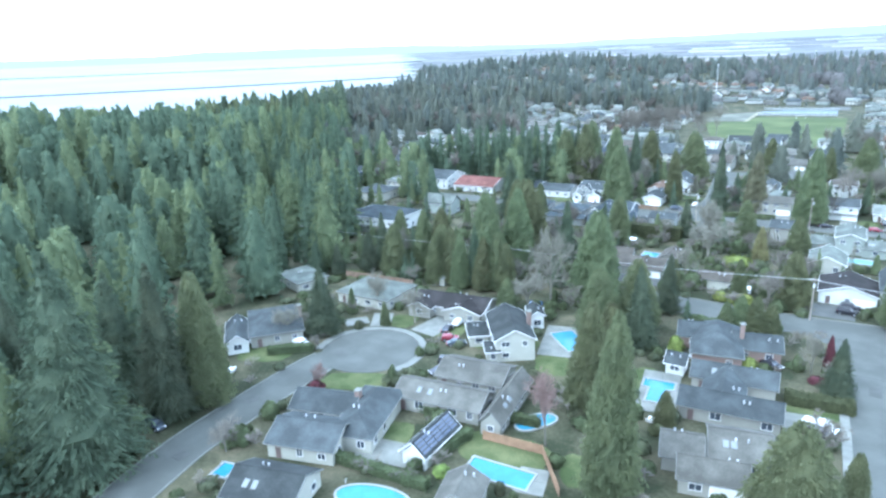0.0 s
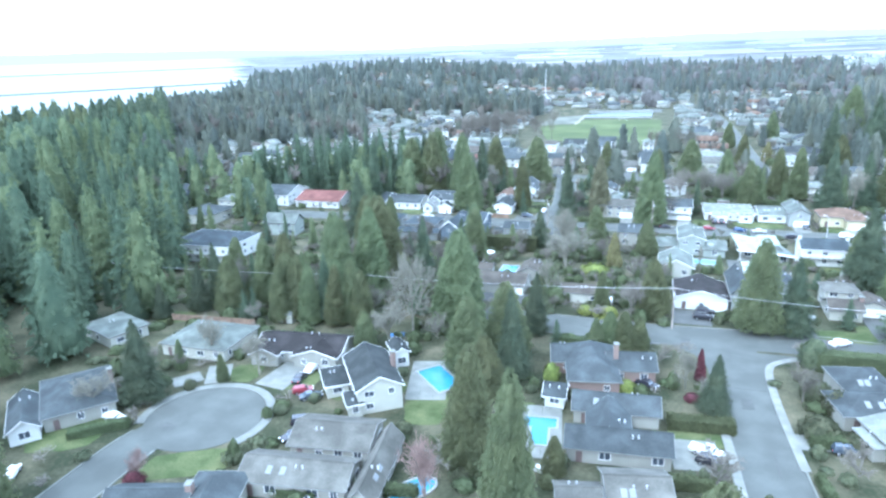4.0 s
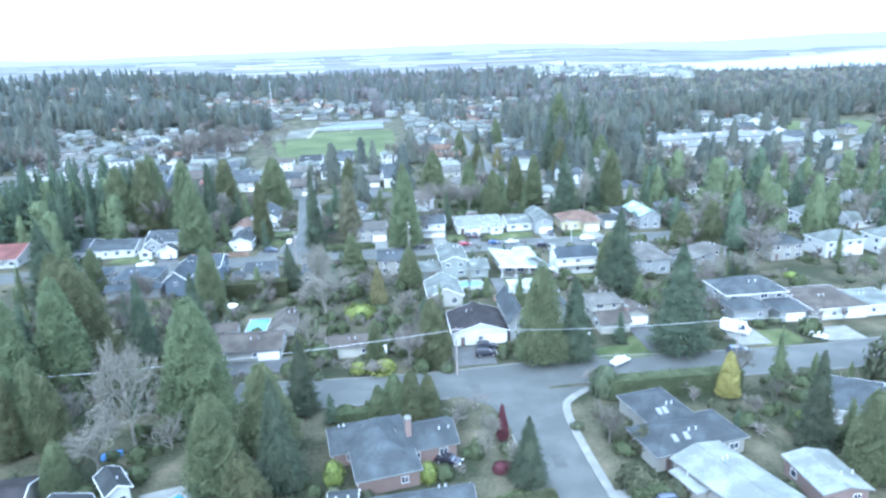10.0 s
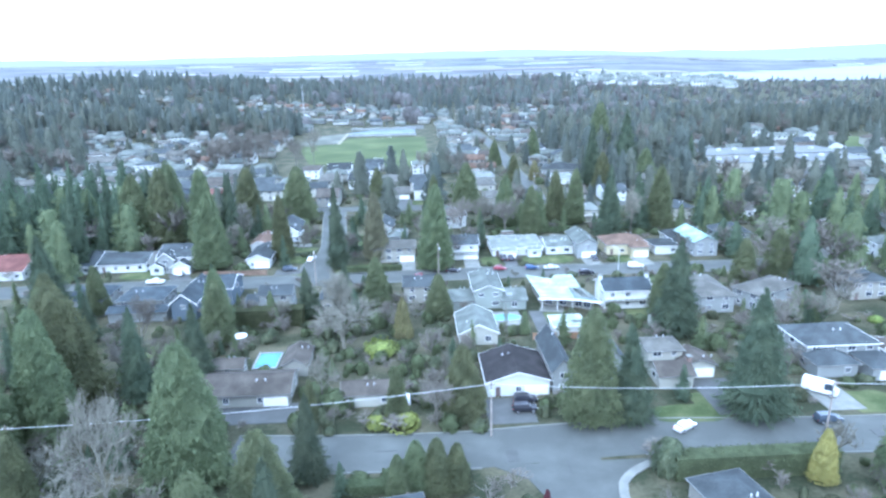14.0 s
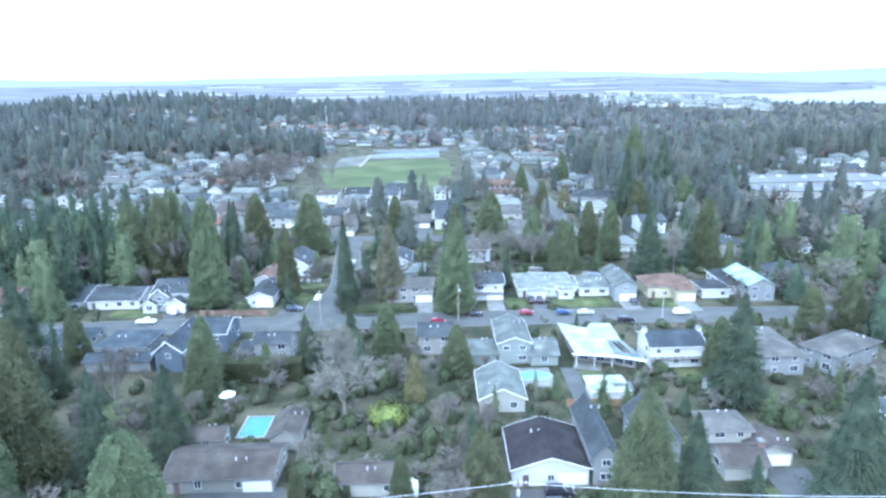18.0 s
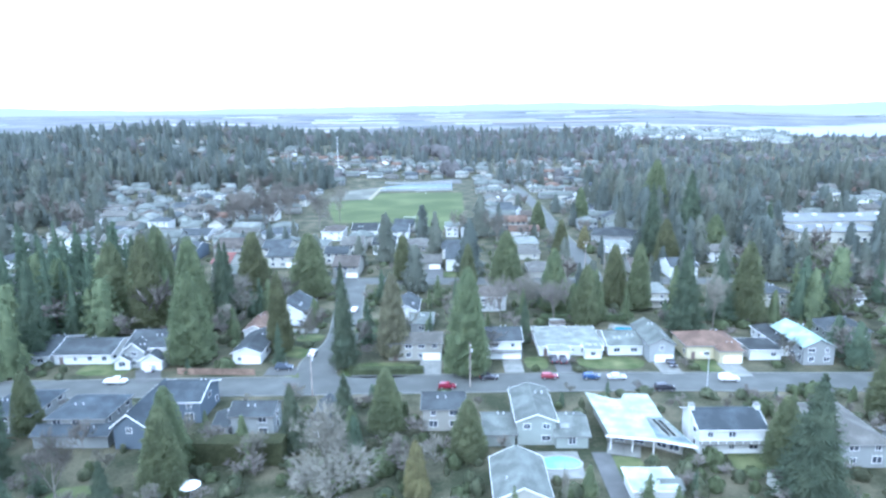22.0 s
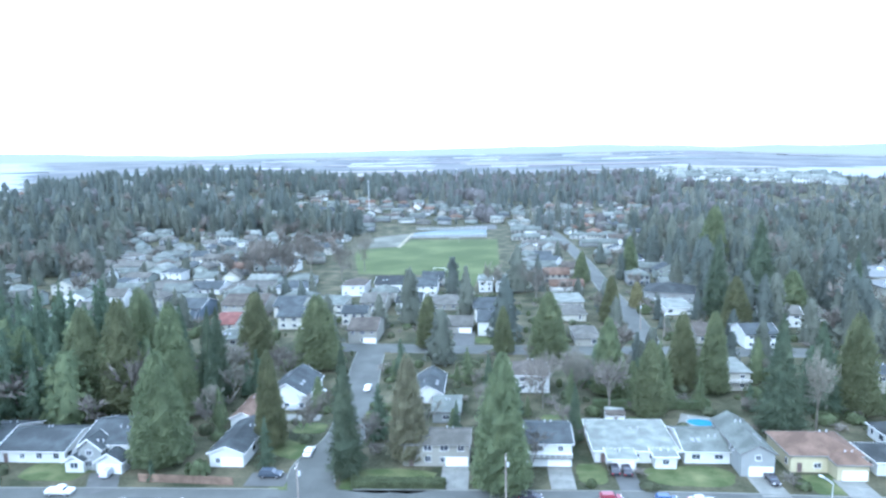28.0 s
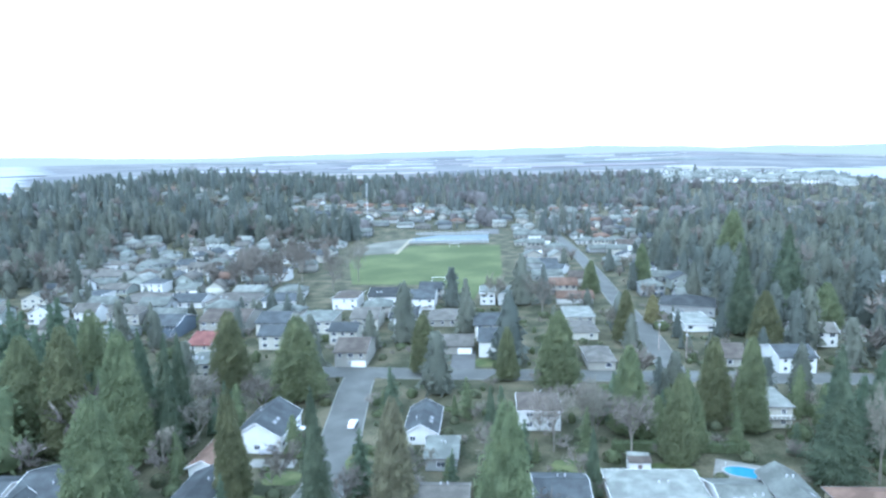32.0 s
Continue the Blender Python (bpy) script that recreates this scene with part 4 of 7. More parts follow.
def car_shape(kind, colour):
    """Body shell, glasshouse, wheels and lamps of one kind of car, nose to +x."""
    key = (kind, colour)
    if key in CARS:
        return CARS[key]
    L, W, H = {"sedan": (4.6, 1.8, 1.45), "hatch": (4.2, 1.75, 1.5), "suv": (4.75, 1.9, 1.75), "pickup": (5.4, 1.95, 1.8), "van": (6.4, 2.2, 2.7)}[kind]
    hood = {"sedan": 0.92, "hatch": 0.95, "suv": 1.08, "pickup": 1.1, "van": 1.2}[kind]
    roofz = H
    if kind == "sedan":
        prof = [(-0.5, .35), (-0.5, .82), (-0.47, hood), (-0.33, hood + .02), (-0.2, roofz), (0.08, roofz), (0.22, hood), (0.44, hood - .14), (0.5, .7), (0.5, .35)]
        cab = (-0.33, -0.2, 0.08, 0.22)
    elif kind == "pickup":
        prof = [(-0.5, .5), (-0.5, hood), (-0.1, hood), (-0.08, roofz), (0.14, roofz), (0.24, hood), (0.46, hood - .05), (0.5, .9), (0.5, .45)]
        cab = (-0.1, -0.08, 0.14, 0.24)
    elif kind == "van":
        prof = [(-0.5, .4), (-0.5, roofz - .1), (-0.48, roofz), (0.34, roofz), (0.42, hood + .2), (0.49, hood), (0.5, .4)]
        cab = (0.1, 0.12, 0.34, 0.42)
    else:
        prof = [(-0.5, .4), (-0.5, .9), (-0.48, hood), (-0.42, roofz - .06), (-0.38, roofz), (0.1, roofz), (0.24, hood), (0.45, hood - .12), (0.5, .75), (0.5, .4)]
        cab = (-0.46, -0.4, 0.1, 0.24)
    bm = bmesh.new()
    sides = []
    for s in (-1, 1):
        row = []
        for px, pz in prof:
            tuck = 0.80 if pz > hood + .05 else (0.97 if pz > 0.6 else 0.94)
            row.append(bm.verts.new((px * L, s * W / 2 * tuck, pz)))
        sides.append(row)
        bm.faces.new(row if s > 0 else row[::-1])
    n = len(prof)
    for i in range(n):
        bm.faces.new((sides[0][i], sides[0][(i + 1) % n], sides[1][(i + 1) % n], sides[1][i]))
    bmesh.ops.recalc_face_normals(bm, faces=bm.faces)
    body = mesh_of("body", bm, CARPAINT[colour])
    glass = []
    x0, x1, x2, x3 = [c * L for c in cab]
    zl, zh = hood + 0.06, roofz - 0.10
    for s in (-1, 1):
        bm = bmesh.new()
        yl, yh = s * (W / 2 * 0.915), s * (W / 2 * 0.825)
        vs = [bm.verts.new(p) for p in ((x0 + .2, yl, zl), (x3 - .25, yl, zl), (x2 - .02, yh, zh), (x1 + .08, yh, zh))]
        ws = [bm.verts.new((v.co.x, v.co.y - s * 0.1, v.co.z)) for v in vs]
        bm.faces.new(vs)
        for i in range(4):
            bm.faces.new((vs[i - 1], vs[i], ws[i], ws[i - 1]))
        bmesh.ops.recalc_face_normals(bm, faces=bm.faces)
        glass.append(("side_window", mesh_of("side_window", bm, MAT["glass"])))
    for name, xa, xb in (("windscreen", x3, x2), ("rear_window", x0, x1)):
        if kind == "van" and name == "rear_window":
            continue
        bm = bmesh.new()
        k = 0.025 if xa > 0 else -0.025
        vs = [bm.verts.new(p) for p in ((xa + k, -W * .40, zl), (xa + k, W * .40, zl), (xb + k, W * .36, zh), (xb + k, -W * .36, zh))]
        ws = [bm.verts.new((v.co.x - 4 * k, v.co.y, v.co.z)) for v in vs]
        bm.faces.new(vs)
        for i in range(4):
            bm.faces.new((vs[i - 1], vs[i], ws[i], ws[i - 1]))
        bmesh.ops.recalc_face_normals(bm, faces=bm.faces)
        glass.append((name, mesh_of(name, bm, MAT["glass"])))
    wheels = []
    for sx in (-0.31, 0.32):
        for s in (-1, 1):
            m = pose(sx * L, s * (W / 2 - 0.1), 0.34, 90, 0, 0)
            bm = bmesh.new()
            bmesh.ops.create_cone(bm, cap_ends=True, segments=14, radius1=0.34, radius2=0.34, depth=0.24, matrix=m)
            tyre = mesh_of("wheel", bm, MAT["tyre"])
            bm = bmesh.new()
            bmesh.ops.create_cone(bm, cap_ends=True, segments=10, radius1=0.21, radius2=0.21, depth=0.26, matrix=m)
            wheels.append((tyre, mesh_of("rim", bm, MAT["rim"])))
    lamps = []
    for s in (-1, 1):
        lamps.append(("headlight", mesh_of("headlight", boxed(L / 2 - .12, s * W * .36 - .17, .66, L / 2 + .015, s * W * .36 + .17, .82), MAT["lens"])))
        lamps.append(("tail_light", mesh_of("tail_light", boxed(-L / 2 - .015, s * W * .38 - .12, .72, -L / 2 + .1, s * W * .38 + .12, .9), MAT["tail"])))
    CARS[key] = (body, glass, wheels, lamps)
    return CARS[key]


def level_at(x, y):
    """The height of the paving or soil under a point."""
    z = 0.0
    for a, b, yaw, w, d, top in paved:
        c, s = math.cos(radians(yaw)), math.sin(radians(yaw))
        if abs((x - a) * c + (y - b) * s) < w / 2 + 0.6 and abs(-(x - a) * s + (y - b) * c) < d / 2 + 0.6:
            z = max(z, top)
    return max(z, 0.058) if near_road(x, y, 0.3) else z


def car(x, y, yaw, kind, colour):
    body, glass, wheels, lamps = car_shape(kind, colour)
    word = {"sedan": "saloon car", "hatch": "hatchback car", "suv": "sport utility car", "pickup": "pickup truck", "van": "camper van"}[kind]
    ob = tagged(new({"sedan": "car", "hatch": "car", "suv": "car", "pickup": "pickup_truck", "van": "van"}[kind]), f"{colour} {word} parked on the pavement", "car" if kind not in ("pickup", "van") else kind, group="parked vehicles")
    for name, me in [("body", body)] + glass + lamps:
        new(name, me).parent = ob
    for tyre, rim in wheels:
        w = new("wheel", tyre)
        w.parent = ob
        new("rim", rim).parent = w
    ob.matrix_world = pose(x, y, level_at(x, y), 0, 0, yaw)


def utility_pole(x, y, h, yaw):
    ob = tagged(new("utility_pole"), "weathered wooden utility pole with a crossarm", "utility pole", group="utility poles")
    ob.matrix_world = pose(x, y, 0, 0, 0, yaw)
    bm = bmesh.new()
    bmesh.ops.create_cone(bm, cap_ends=True, segments=9, radius1=0.19, radius2=0.12, depth=h, matrix=pose(0, 0, h / 2))
    part("shaft", bm, MAT["pole"], ob)
    arm = part("crossarm", boxed(-1.2, -0.07, h - 0.75, 1.2, 0.07, h - 0.6), MAT["pole"], ob)
    for i in (-1.1, -0.4, 0.4, 1.1):
        bm = bmesh.new()
        bmesh.ops.create_cone(bm, cap_ends=True, segments=8, radius1=0.07, radius2=0.05, depth=0.22, matrix=pose(i, 0, h - 0.49))
        part("insulator", bm, MAT["lens"], arm)
    bm = bmesh.new()
    bmesh.ops.create_cone(bm, cap_ends=True, segments=10, radius1=0.25, radius2=0.25, depth=0.8, matrix=pose(0, -0.4, h - 2.0))
    part("transformer", bm, MAT["metal"], ob)


def cable(a, b, sag=0.9, r=0.045):
    """One cable hung between two points."""
    a, b = Vector(a), Vector(b)
    bm = bmesh.new()
    prev = None
    side = (b - a).cross(Vector((0, 0, 1))).normalized()
    for i in range(17):
        u = i / 16
        c = a.lerp(b, u) - Vector((0, 0, sag * 4 * u * (1 - u)))
        cur = [bm.verts.new(c + side * r * math.cos(w) + Vector((0, 0, r * math.sin(w)))) for w in (0.5, 2.6, 4.7)]
        if prev:
            for k in range(3):
                bm.faces.new((prev[k], prev[(k + 1) % 3], cur[(k + 1) % 3], cur[k]))
        prev = cur
    tagged(new("cable", mesh_of("cable", bm, MAT["wire"])), "pale overhead cable between utility poles", "cable", group="overhead cables")


def street_lamp(x, y, h, yaw):
    ob = tagged(new("street_lamp"), "galvanised street lamp with a curved arm", "street lamp", group="street lamps")
    ob.matrix_world = pose(x, y, 0, 0, 0, yaw)
    bm = bmesh.new()
    bmesh.ops.create_cone(bm, cap_ends=True, segments=8, radius1=0.12, radius2=0.07, depth=h, matrix=pose(0, 0, h / 2))
    part("mast", bm, MAT["metal"], ob)
    bm = bmesh.new()
    for i in range(5):
        a, b = i / 5, (i + 1) / 5
        box(bm, 2.0 * a, -0.04, h + 0.5 * math.sin(1.6 * a) - 0.05, 2.0 * b, 0.04, h + 0.5 * math.sin(1.6 * b) + 0.03)
    arm = part("arm", bm, MAT["metal"], ob)
    part("luminaire", boxed(1.8, -0.14, h + 0.38, 2.5, 0.14, h + 0.52), MAT["lens"], arm)


def fence(x0, y0, x1, y1, h, mat="fence"):
    """Panels between posts."""
    a, b = Vector((x0, y0, 0)), Vector((x1, y1, 0))
    n = max(1, round((b - a).length / 2.4))
    ob = tagged(new("fence"), "weathered cedar board fence round a garden" if mat == "fence" else "new orange cedar board fence behind a house", "fence")
    ob.matrix_world = pose(x0, y0, 0, 0, 0, math.degrees(math.atan2(y1 - y0, x1 - x0)))
    s = (b - a).length / n
    for i in range(n):
        bm = bmesh.new()
        cols = []
        for k in range(17):
            u = i * s + 0.06 + (s - 0.12) * k / 16
            off = 0.02 if (k // 2) % 2 else 0.0
            cols.append([bm.verts.new((u, y_ + off, z_)) for y_, z_ in ((-0.03, 0.06), (-0.03, h), (0.02, h), (0.02, 0.06))])
        for p, q in zip(cols, cols[1:]):
            for k in range(4):
                bm.faces.new((p[k - 1], p[k], q[k], q[k - 1]))
        bmesh.ops.recalc_face_normals(bm, faces=bm.faces)
        part("fence_panel", bm, MAT[mat], ob)
        part("post", boxed(i * s - 0.06, -0.06, 0, i * s + 0.06, 0.06, h + 0.12), MAT[mat], ob)


def hedge(x, y, yaw, w, d, h, kind="hedge"):
    """A clipped hedge: a dark core under many small leaves."""
    rng = random.Random(int(x * 19 + y * 3))
    vs, fs = [], []
    area = 2 * (w + d) * h + w * d
    for _ in range(int(min(2200, area * 26))):
        u = rng.random() * area
        if u < w * d:
            p, nrm = Vector((rng.uniform(-w, w) / 2, rng.uniform(-d, d) / 2, h)), Vector((0, 0, 1))
        elif u < w * d + 2 * w * h:
            s = rng.choice((-1, 1))
            p, nrm = Vector((rng.uniform(-w, w) / 2, s * d / 2, rng.uniform(0, h))), Vector((0, s, 0))
        else:
            s = rng.choice((-1, 1))
            p, nrm = Vector((s * w / 2, rng.uniform(-d, d) / 2, rng.uniform(0, h))), Vector((s, 0, 0))
        p += nrm * (rng.uniform(-0.15, 0.1) + 0.15 * math.sin(p.x * 1.3 + p.z) * math.cos(p.y))
        t = Vector((rng.gauss(0, 1), rng.gauss(0, 1), rng.gauss(0, 1)))
        diamond(vs, fs, p, t.normalized() * rng.uniform(0.25, 0.45), 0.16, nrm, 0.05)
    i = len(vs)
    k = 0.12
    vs += [Vector((a * (w / 2 - k), b * (d / 2 - k), c)) for a, b, c in ((-1, -1, 0), (1, -1, 0), (1, 1, 0), (-1, 1, 0), (-1, -1, h - k), (1, -1, h - k), (1, 1, h - k), (-1, 1, h - k))]
    fs += [tuple(i + j for j in f) for f in ((4, 5, 6, 7), (0, 1, 5, 4), (1, 2, 6, 5), (2, 3, 7, 6), (3, 0, 4, 7))]
    ob = tagged(new("hedge", from_data("hedge", ([tuple(v) for v in vs], fs), MAT[kind])), "clipped green garden hedge", "hedge")
    ob.matrix_world = pose(x, y, 0, 0, 0, yaw)


def shrub(x, y, r, h, kind="round"):
    key = "shrub_" + kind
    if key not in TREES:
        TREES[key] = [from_data("shrub", bush_data(s + 31, 420, 0.19) if kind != "barepink" else bare_data(s + 3, 4, 0.012)[1], MAT[kind]) for s in range(4)]
    rng = random.Random(int(x * 23) + int(y * 41))
    ob = tagged(new("shrub", TREES[key][rng.randrange(4)]), {"round": "rounded dark green garden shrub", "lime": "bright lime-yellow garden shrub", "red": "dark red garden shrub", "barepink": "leafless russet-brown garden shrub"}.get(kind, "loose green leafy garden shrub"), "shrub", group="garden shrubs")
    ob.matrix_world = pose(x, y, 0, 0, 0, rng.uniform(0, 360)) @ Matrix.Diagonal((r, r, h, 1))
    planted.append((x, y, r))


def shed(x, y, yaw, w, d, h, wall="white", roof="pale"):
    """A small garden shed with a pitched roof and a door."""
    ob = tagged(new("shed"), f"small {wall} garden shed with a {ROOFWORD[roof]} roof", "shed", group="garden sheds")
    ob.matrix_world = pose(x, y, 0, 0, 0, yaw)
    bm = bmesh.new()
    box(bm, -w / 2, -d / 2, 0, w / 2, d / 2, h)
    part("wall", bm, WALL[wall], ob)
    bm = bmesh.new()
    roof_mesh(bm, -w / 2 - 0.25, -d / 2 - 0.25, w / 2 + 0.25, d / 2 + 0.25, h + 0.08, "x", 0.6, 0.12)
    bmesh.ops.recalc_face_normals(bm, faces=bm.faces)
    part("roof", bm, ROOF[roof], ob)
    part("door", boxed(-0.45, -d / 2 - 0.05, 0.03, 0.45, -d / 2 + 0.01, min(1.95, h - 0.1)), MAT["door"], ob)
    grassed.append((x, y, yaw, w + 1, d + 1))


def parasol(x, y):
    ob = tagged(new("parasol"), "white garden parasol standing by a pool", "parasol")
    ob.matrix_world = pose(x, y, 0)
    bm = bmesh.new()
    bmesh.ops.create_cone(bm, cap_ends=True, segments=8, radius1=0.04, radius2=0.04, depth=2.6, matrix=pose(0, 0, 1.3))
    part("pole", bm, MAT["metal"], ob)
    bm = bmesh.new()
    bmesh.ops.create_cone(bm, cap_ends=False, segments=8, radius1=1.9, radius2=0.05, depth=0.7, matrix=pose(0, 0, 2.75))
    part("canopy", bm, MAT["trim"], ob)
    part("base", boxed(-0.35, -0.35, 0, 0.35, 0.35, 0.12), MAT["kerb"], ob)


def dinghy(x, y, yaw):
    """A small white boat lying upright on a lawn."""
    ob = tagged(new("dinghy"), "small white dinghy lying in a garden", "boat")
    ob.matrix_world = pose(x, y, 0, 0, 0, yaw)
    for name, k, z0, mat in (("hull", 1.0, 0.0, "trim"), ("bottom_boards", 0.82, 0.16, "dull_trim")):
        bm = bmesh.new()
        rows_ = []
        for i in range(9):
            u = -1 + 2 * i / 8
            b = 0.75 * k * math.sqrt(max(0.02, 1 - max(0, u) ** 2.2)) * (0.9 if u < -0.9 else 1)
            if name == "hull":
                prof = [(-0.92 * b, 0.62), (-b, 0.62), (-0.55 * b, 0.0), (0.55 * b, 0.0), (b, 0.62), (0.92 * b, 0.62), (0.45 * b, 0.12), (-0.45 * b, 0.12)]
            else:
                prof = [(-0.6 * b, 0.2), (-0.6 * b, 0.16), (0.6 * b, 0.16), (0.6 * b, 0.2)]
            rows_.append([bm.verts.new((u * 1.7 * k, p, q + 0.12 * max(0, u) ** 2)) for p, q in prof])
        n = len(rows_[0])
        for p, q in zip(rows_, rows_[1:]):
            for i in range(n):
                bm.faces.new((p[i - 1], p[i], q[i], q[i - 1]))
        bm.faces.new(rows_[0])
        bm.faces.new(rows_[-1])
        bmesh.ops.recalc_face_normals(bm, faces=bm.faces)
        part(name, bm, MAT[mat], ob)


def tarp(x, y, yaw, w, d, h):
    """A blue tarpaulin over a heap."""
    bm = bmesh.new()
    grid = [[bm.verts.new((w * (i / 6 - 0.5), d * (j / 6 - 0.5), max(0.02, h * math.cos((i / 3 - 1) * 1.4) * math.cos((j / 3 - 1) * 1.4) + 0.12 * noise.noise((i * 0.9 + x, j * 0.9, 0))))) for i in range(7)] for j in range(7)]
    for j in range(6):
        for i in range(6):
            bm.faces.new((grid[j][i], grid[j][i + 1], grid[j + 1][i + 1], grid[j + 1][i]))
    ob = tagged(new("tarpaulin", mesh_of("tarpaulin", bm, material("blue_tarpaulin", (0.06, 0.14, 0.30), 0.6, 0.2, 0.6, 5.0))), "crumpled blue tarpaulin over a garden heap", "tarpaulin")
    ob.matrix_world = pose(x, y, 0, 0, 0, yaw)


def ornament(x, y, r, colour):
    """A ring-shaped lawn ornament."""
    bm = bmesh.new()
    rings = []
    for i in range(14):
        a = 6.2832 * i / 14
        rings.append([bm.verts.new(((r + 0.14 * math.cos(b)) * math.cos(a), (r + 0.14 * math.cos(b)) * math.sin(a), 0.14 + 0.14 * math.sin(b))) for b in (0, 1.57, 3.14, 4.71)])
    for i in range(14):
        for k in range(4):
            bm.faces.new((rings[i - 1][k - 1], rings[i - 1][k], rings[i][k], rings[i][k - 1]))
    ob = tagged(new("lawn_ornament", mesh_of("lawn_ornament", bm, CARPAINT[colour])), f"{colour} ring-shaped ornament on the roadside lawn", "ornament", group="lawn ornaments")
    ob.location = (x, y, 0.03)


# ---- streets ----
STREETS = [
    road("crescent", 9.0, (-73.5, 22), (-81.0, 34), (-84.3, 45), (-86.6, 55), (-87.6, 66), (-88.2, 78), (-88.2, 90), (-86, 99)),
    road("side_street", 10.5, (15.6, 161.0), (15.2, 152.0), (15.2, 141.0), (16.0, 125.0), (16.8, 110.0), (17.6, 97.0), (19.5, 70.0), (23, 20.0), (25, -30.0)),
    road("junction_road", 11, (-43.4, 162.7), (-25.4, 161.3), (-3.6, 160.6), (13.8, 161.6), (32.0, 162.2), (56.2, 160.4), (81.9, 159.6), (106.3, 160.9)),
    road("main_street", 11, (-163.6, 254.6), (-110.0, 255.7), (-72.8, 256.5), (-36.2, 257.1), (-0.5, 257.8), (34.3, 258.1), (67.5, 257.2), (109.8, 256.3)),
    road("north_street", 9.5, (-39.2, 257.0), (-43.6, 271.2), (-39.9, 289.5), (-43.1, 323.1), (-45.5, 345.9), (-46.3, 360.2)),
    road("cross_street", 9.5, (-61.5, 362.4), (-35.5, 360.7), (0.1, 359.1), (34.4, 358.0), (67.5, 357.0), (108.4, 355.0)),
    road("diagonal_street", 8, (50.6, 358.5), (53.9, 407.0), (54.1, 461.3), (56.2, 546.6), (55.5, 681.6), (49.1, 821.5)),
]
slab("road", [(2, 155.6), (29, 155.6), (23, 151.5), (20.9, 146), (20.2, 138), (10.2, 138), (9.7, 146), (7.5, 151.5)], -0.05, 0.0655, MAT["asphalt"], label="wide asphalt mouth of a side street", category="road")
# the turning circle at the crescent's end
slab("road", [(-82 + 11.2 * math.cos(a * 0.1571), 101.5 + 11.2 * math.sin(a * 0.1571)) for a in range(40)], -0.05, 0.066, MAT["asphalt"], label="round asphalt turning circle at the end of a street", category="road")
road_lines.append((-82, 101.5, 11.2))
road_lines.extend(((9.5, 155.5, 6.5), (21.0, 155.5, 6.5), (15.4, 150.0, 7.6)))
bm = bmesh.new()
ring = [Vector((-82 + 11.3 * math.cos(a), 101.5 + 11.3 * math.sin(a), 0)) for a in [(-0.5 + 4.1 * i / 50) for i in range(51)]]
ribbon(bm, ring, -0.3, 0.0, 0.0, 0.16)
ribbon(bm, ring, -1.8, -0.32, 0.0, 0.14)
bmesh.ops.recalc_face_normals(bm, faces=bm.faces)
tagged(new("kerb", mesh_of("kerb", bm, MAT["kerb"])), "pale concrete kerb and footpath round the turning circle", "kerb", kind="structure")
for _, line, width in STREETS:
    kerbs(line, width)
# narrow concrete footpaths
for pts in (((22.0, 112.5), (21.4, 124.8), (21.1, 137.0), (21.6, 147.0), (23.4, 150.8), (28.0, 154.0), (34.0, 155.4)), ((10.2, 137.0), (10.4, 128.5), (11.4, 113.9), (12.2, 97.0), (13.6, 72.0))):
    bm = bmesh.new()
    ribbon(bm, smooth_line(pts, 1.5), -0.75, 0.75, -0.05, 0.19)
    bmesh.ops.recalc_face_normals(bm, faces=bm.faces)
    tagged(new("footpath", mesh_of("footpath", bm, MAT["concrete"])), "narrow pale concrete footpath beside the street", "footpath", kind="structure")
    road_lines.extend((x, y, 0.9) for x, y in pts)
# tarred repairs in the asphalt
rng = random.Random(4)
for _, line, width in STREETS[:5]:
    for p in line[2::7]:
        o = rng.uniform(-0.3, 0.3) * width
        w, d = rng.uniform(0.1, 0.2), rng.uniform(1.5, 4.0)
        if rng.random() < 0.35:
            w, d = rng.uniform(1.0, 2.2), rng.uniform(1.0, 2.5)
        slab("road_patch", turned(p.x + o * 0.4, p.y + o, rng.choice((0, 90, 80, 7)), [(-d, -w), (d, -w), (d * 0.95, w), (-d * 0.97, w * 0.9)]), 0.0, 0.0705 + 0.001 * rng.random(), MAT["patch"], label="dark tarred patch in the street", category="road patch")


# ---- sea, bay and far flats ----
# farmland colours greyed with painted distance haze
FLAT = {"straw": material("straw_field", (0.175, 0.170, 0.150), 0.95, 0.15, 0.01, 0.1), "haze_green": material("hazed_pasture", (0.120, 0.135, 0.125), 0.95, 0.15, 0.01, 0.1),
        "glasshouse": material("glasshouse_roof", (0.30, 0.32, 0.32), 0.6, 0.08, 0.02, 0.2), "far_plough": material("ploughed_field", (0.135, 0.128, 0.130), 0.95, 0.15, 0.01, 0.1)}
def far_strip(name, x, y, w, d, up, mat, label, category):
    """A long strip of farmland or roof that follows the land."""
    bm = bmesh.new()
    top, low = [], []
    for i in range(7):
        px = x - w / 2 + w * i / 6
        for k, py in ((0, y - d / 2), (1, y + d / 2)):
            top.append(bm.verts.new((px, py, hill(px, py) + up)))
            low.append(bm.verts.new((px, py, hill(px, py) - 1)))
    for i in range(0, 12, 2):
        bm.faces.new((top[i], top[i + 2], top[i + 3], top[i + 1]))
        bm.faces.new((low[i], low[i + 2], top[i + 2], top[i]))
        bm.faces.new((low[i + 1], top[i + 1], top[i + 3], low[i + 3]))
    bmesh.ops.recalc_face_normals(bm, faces=bm.faces)
    tagged(new(name, mesh_of(name, bm, mat)), label, category, kind="structure")


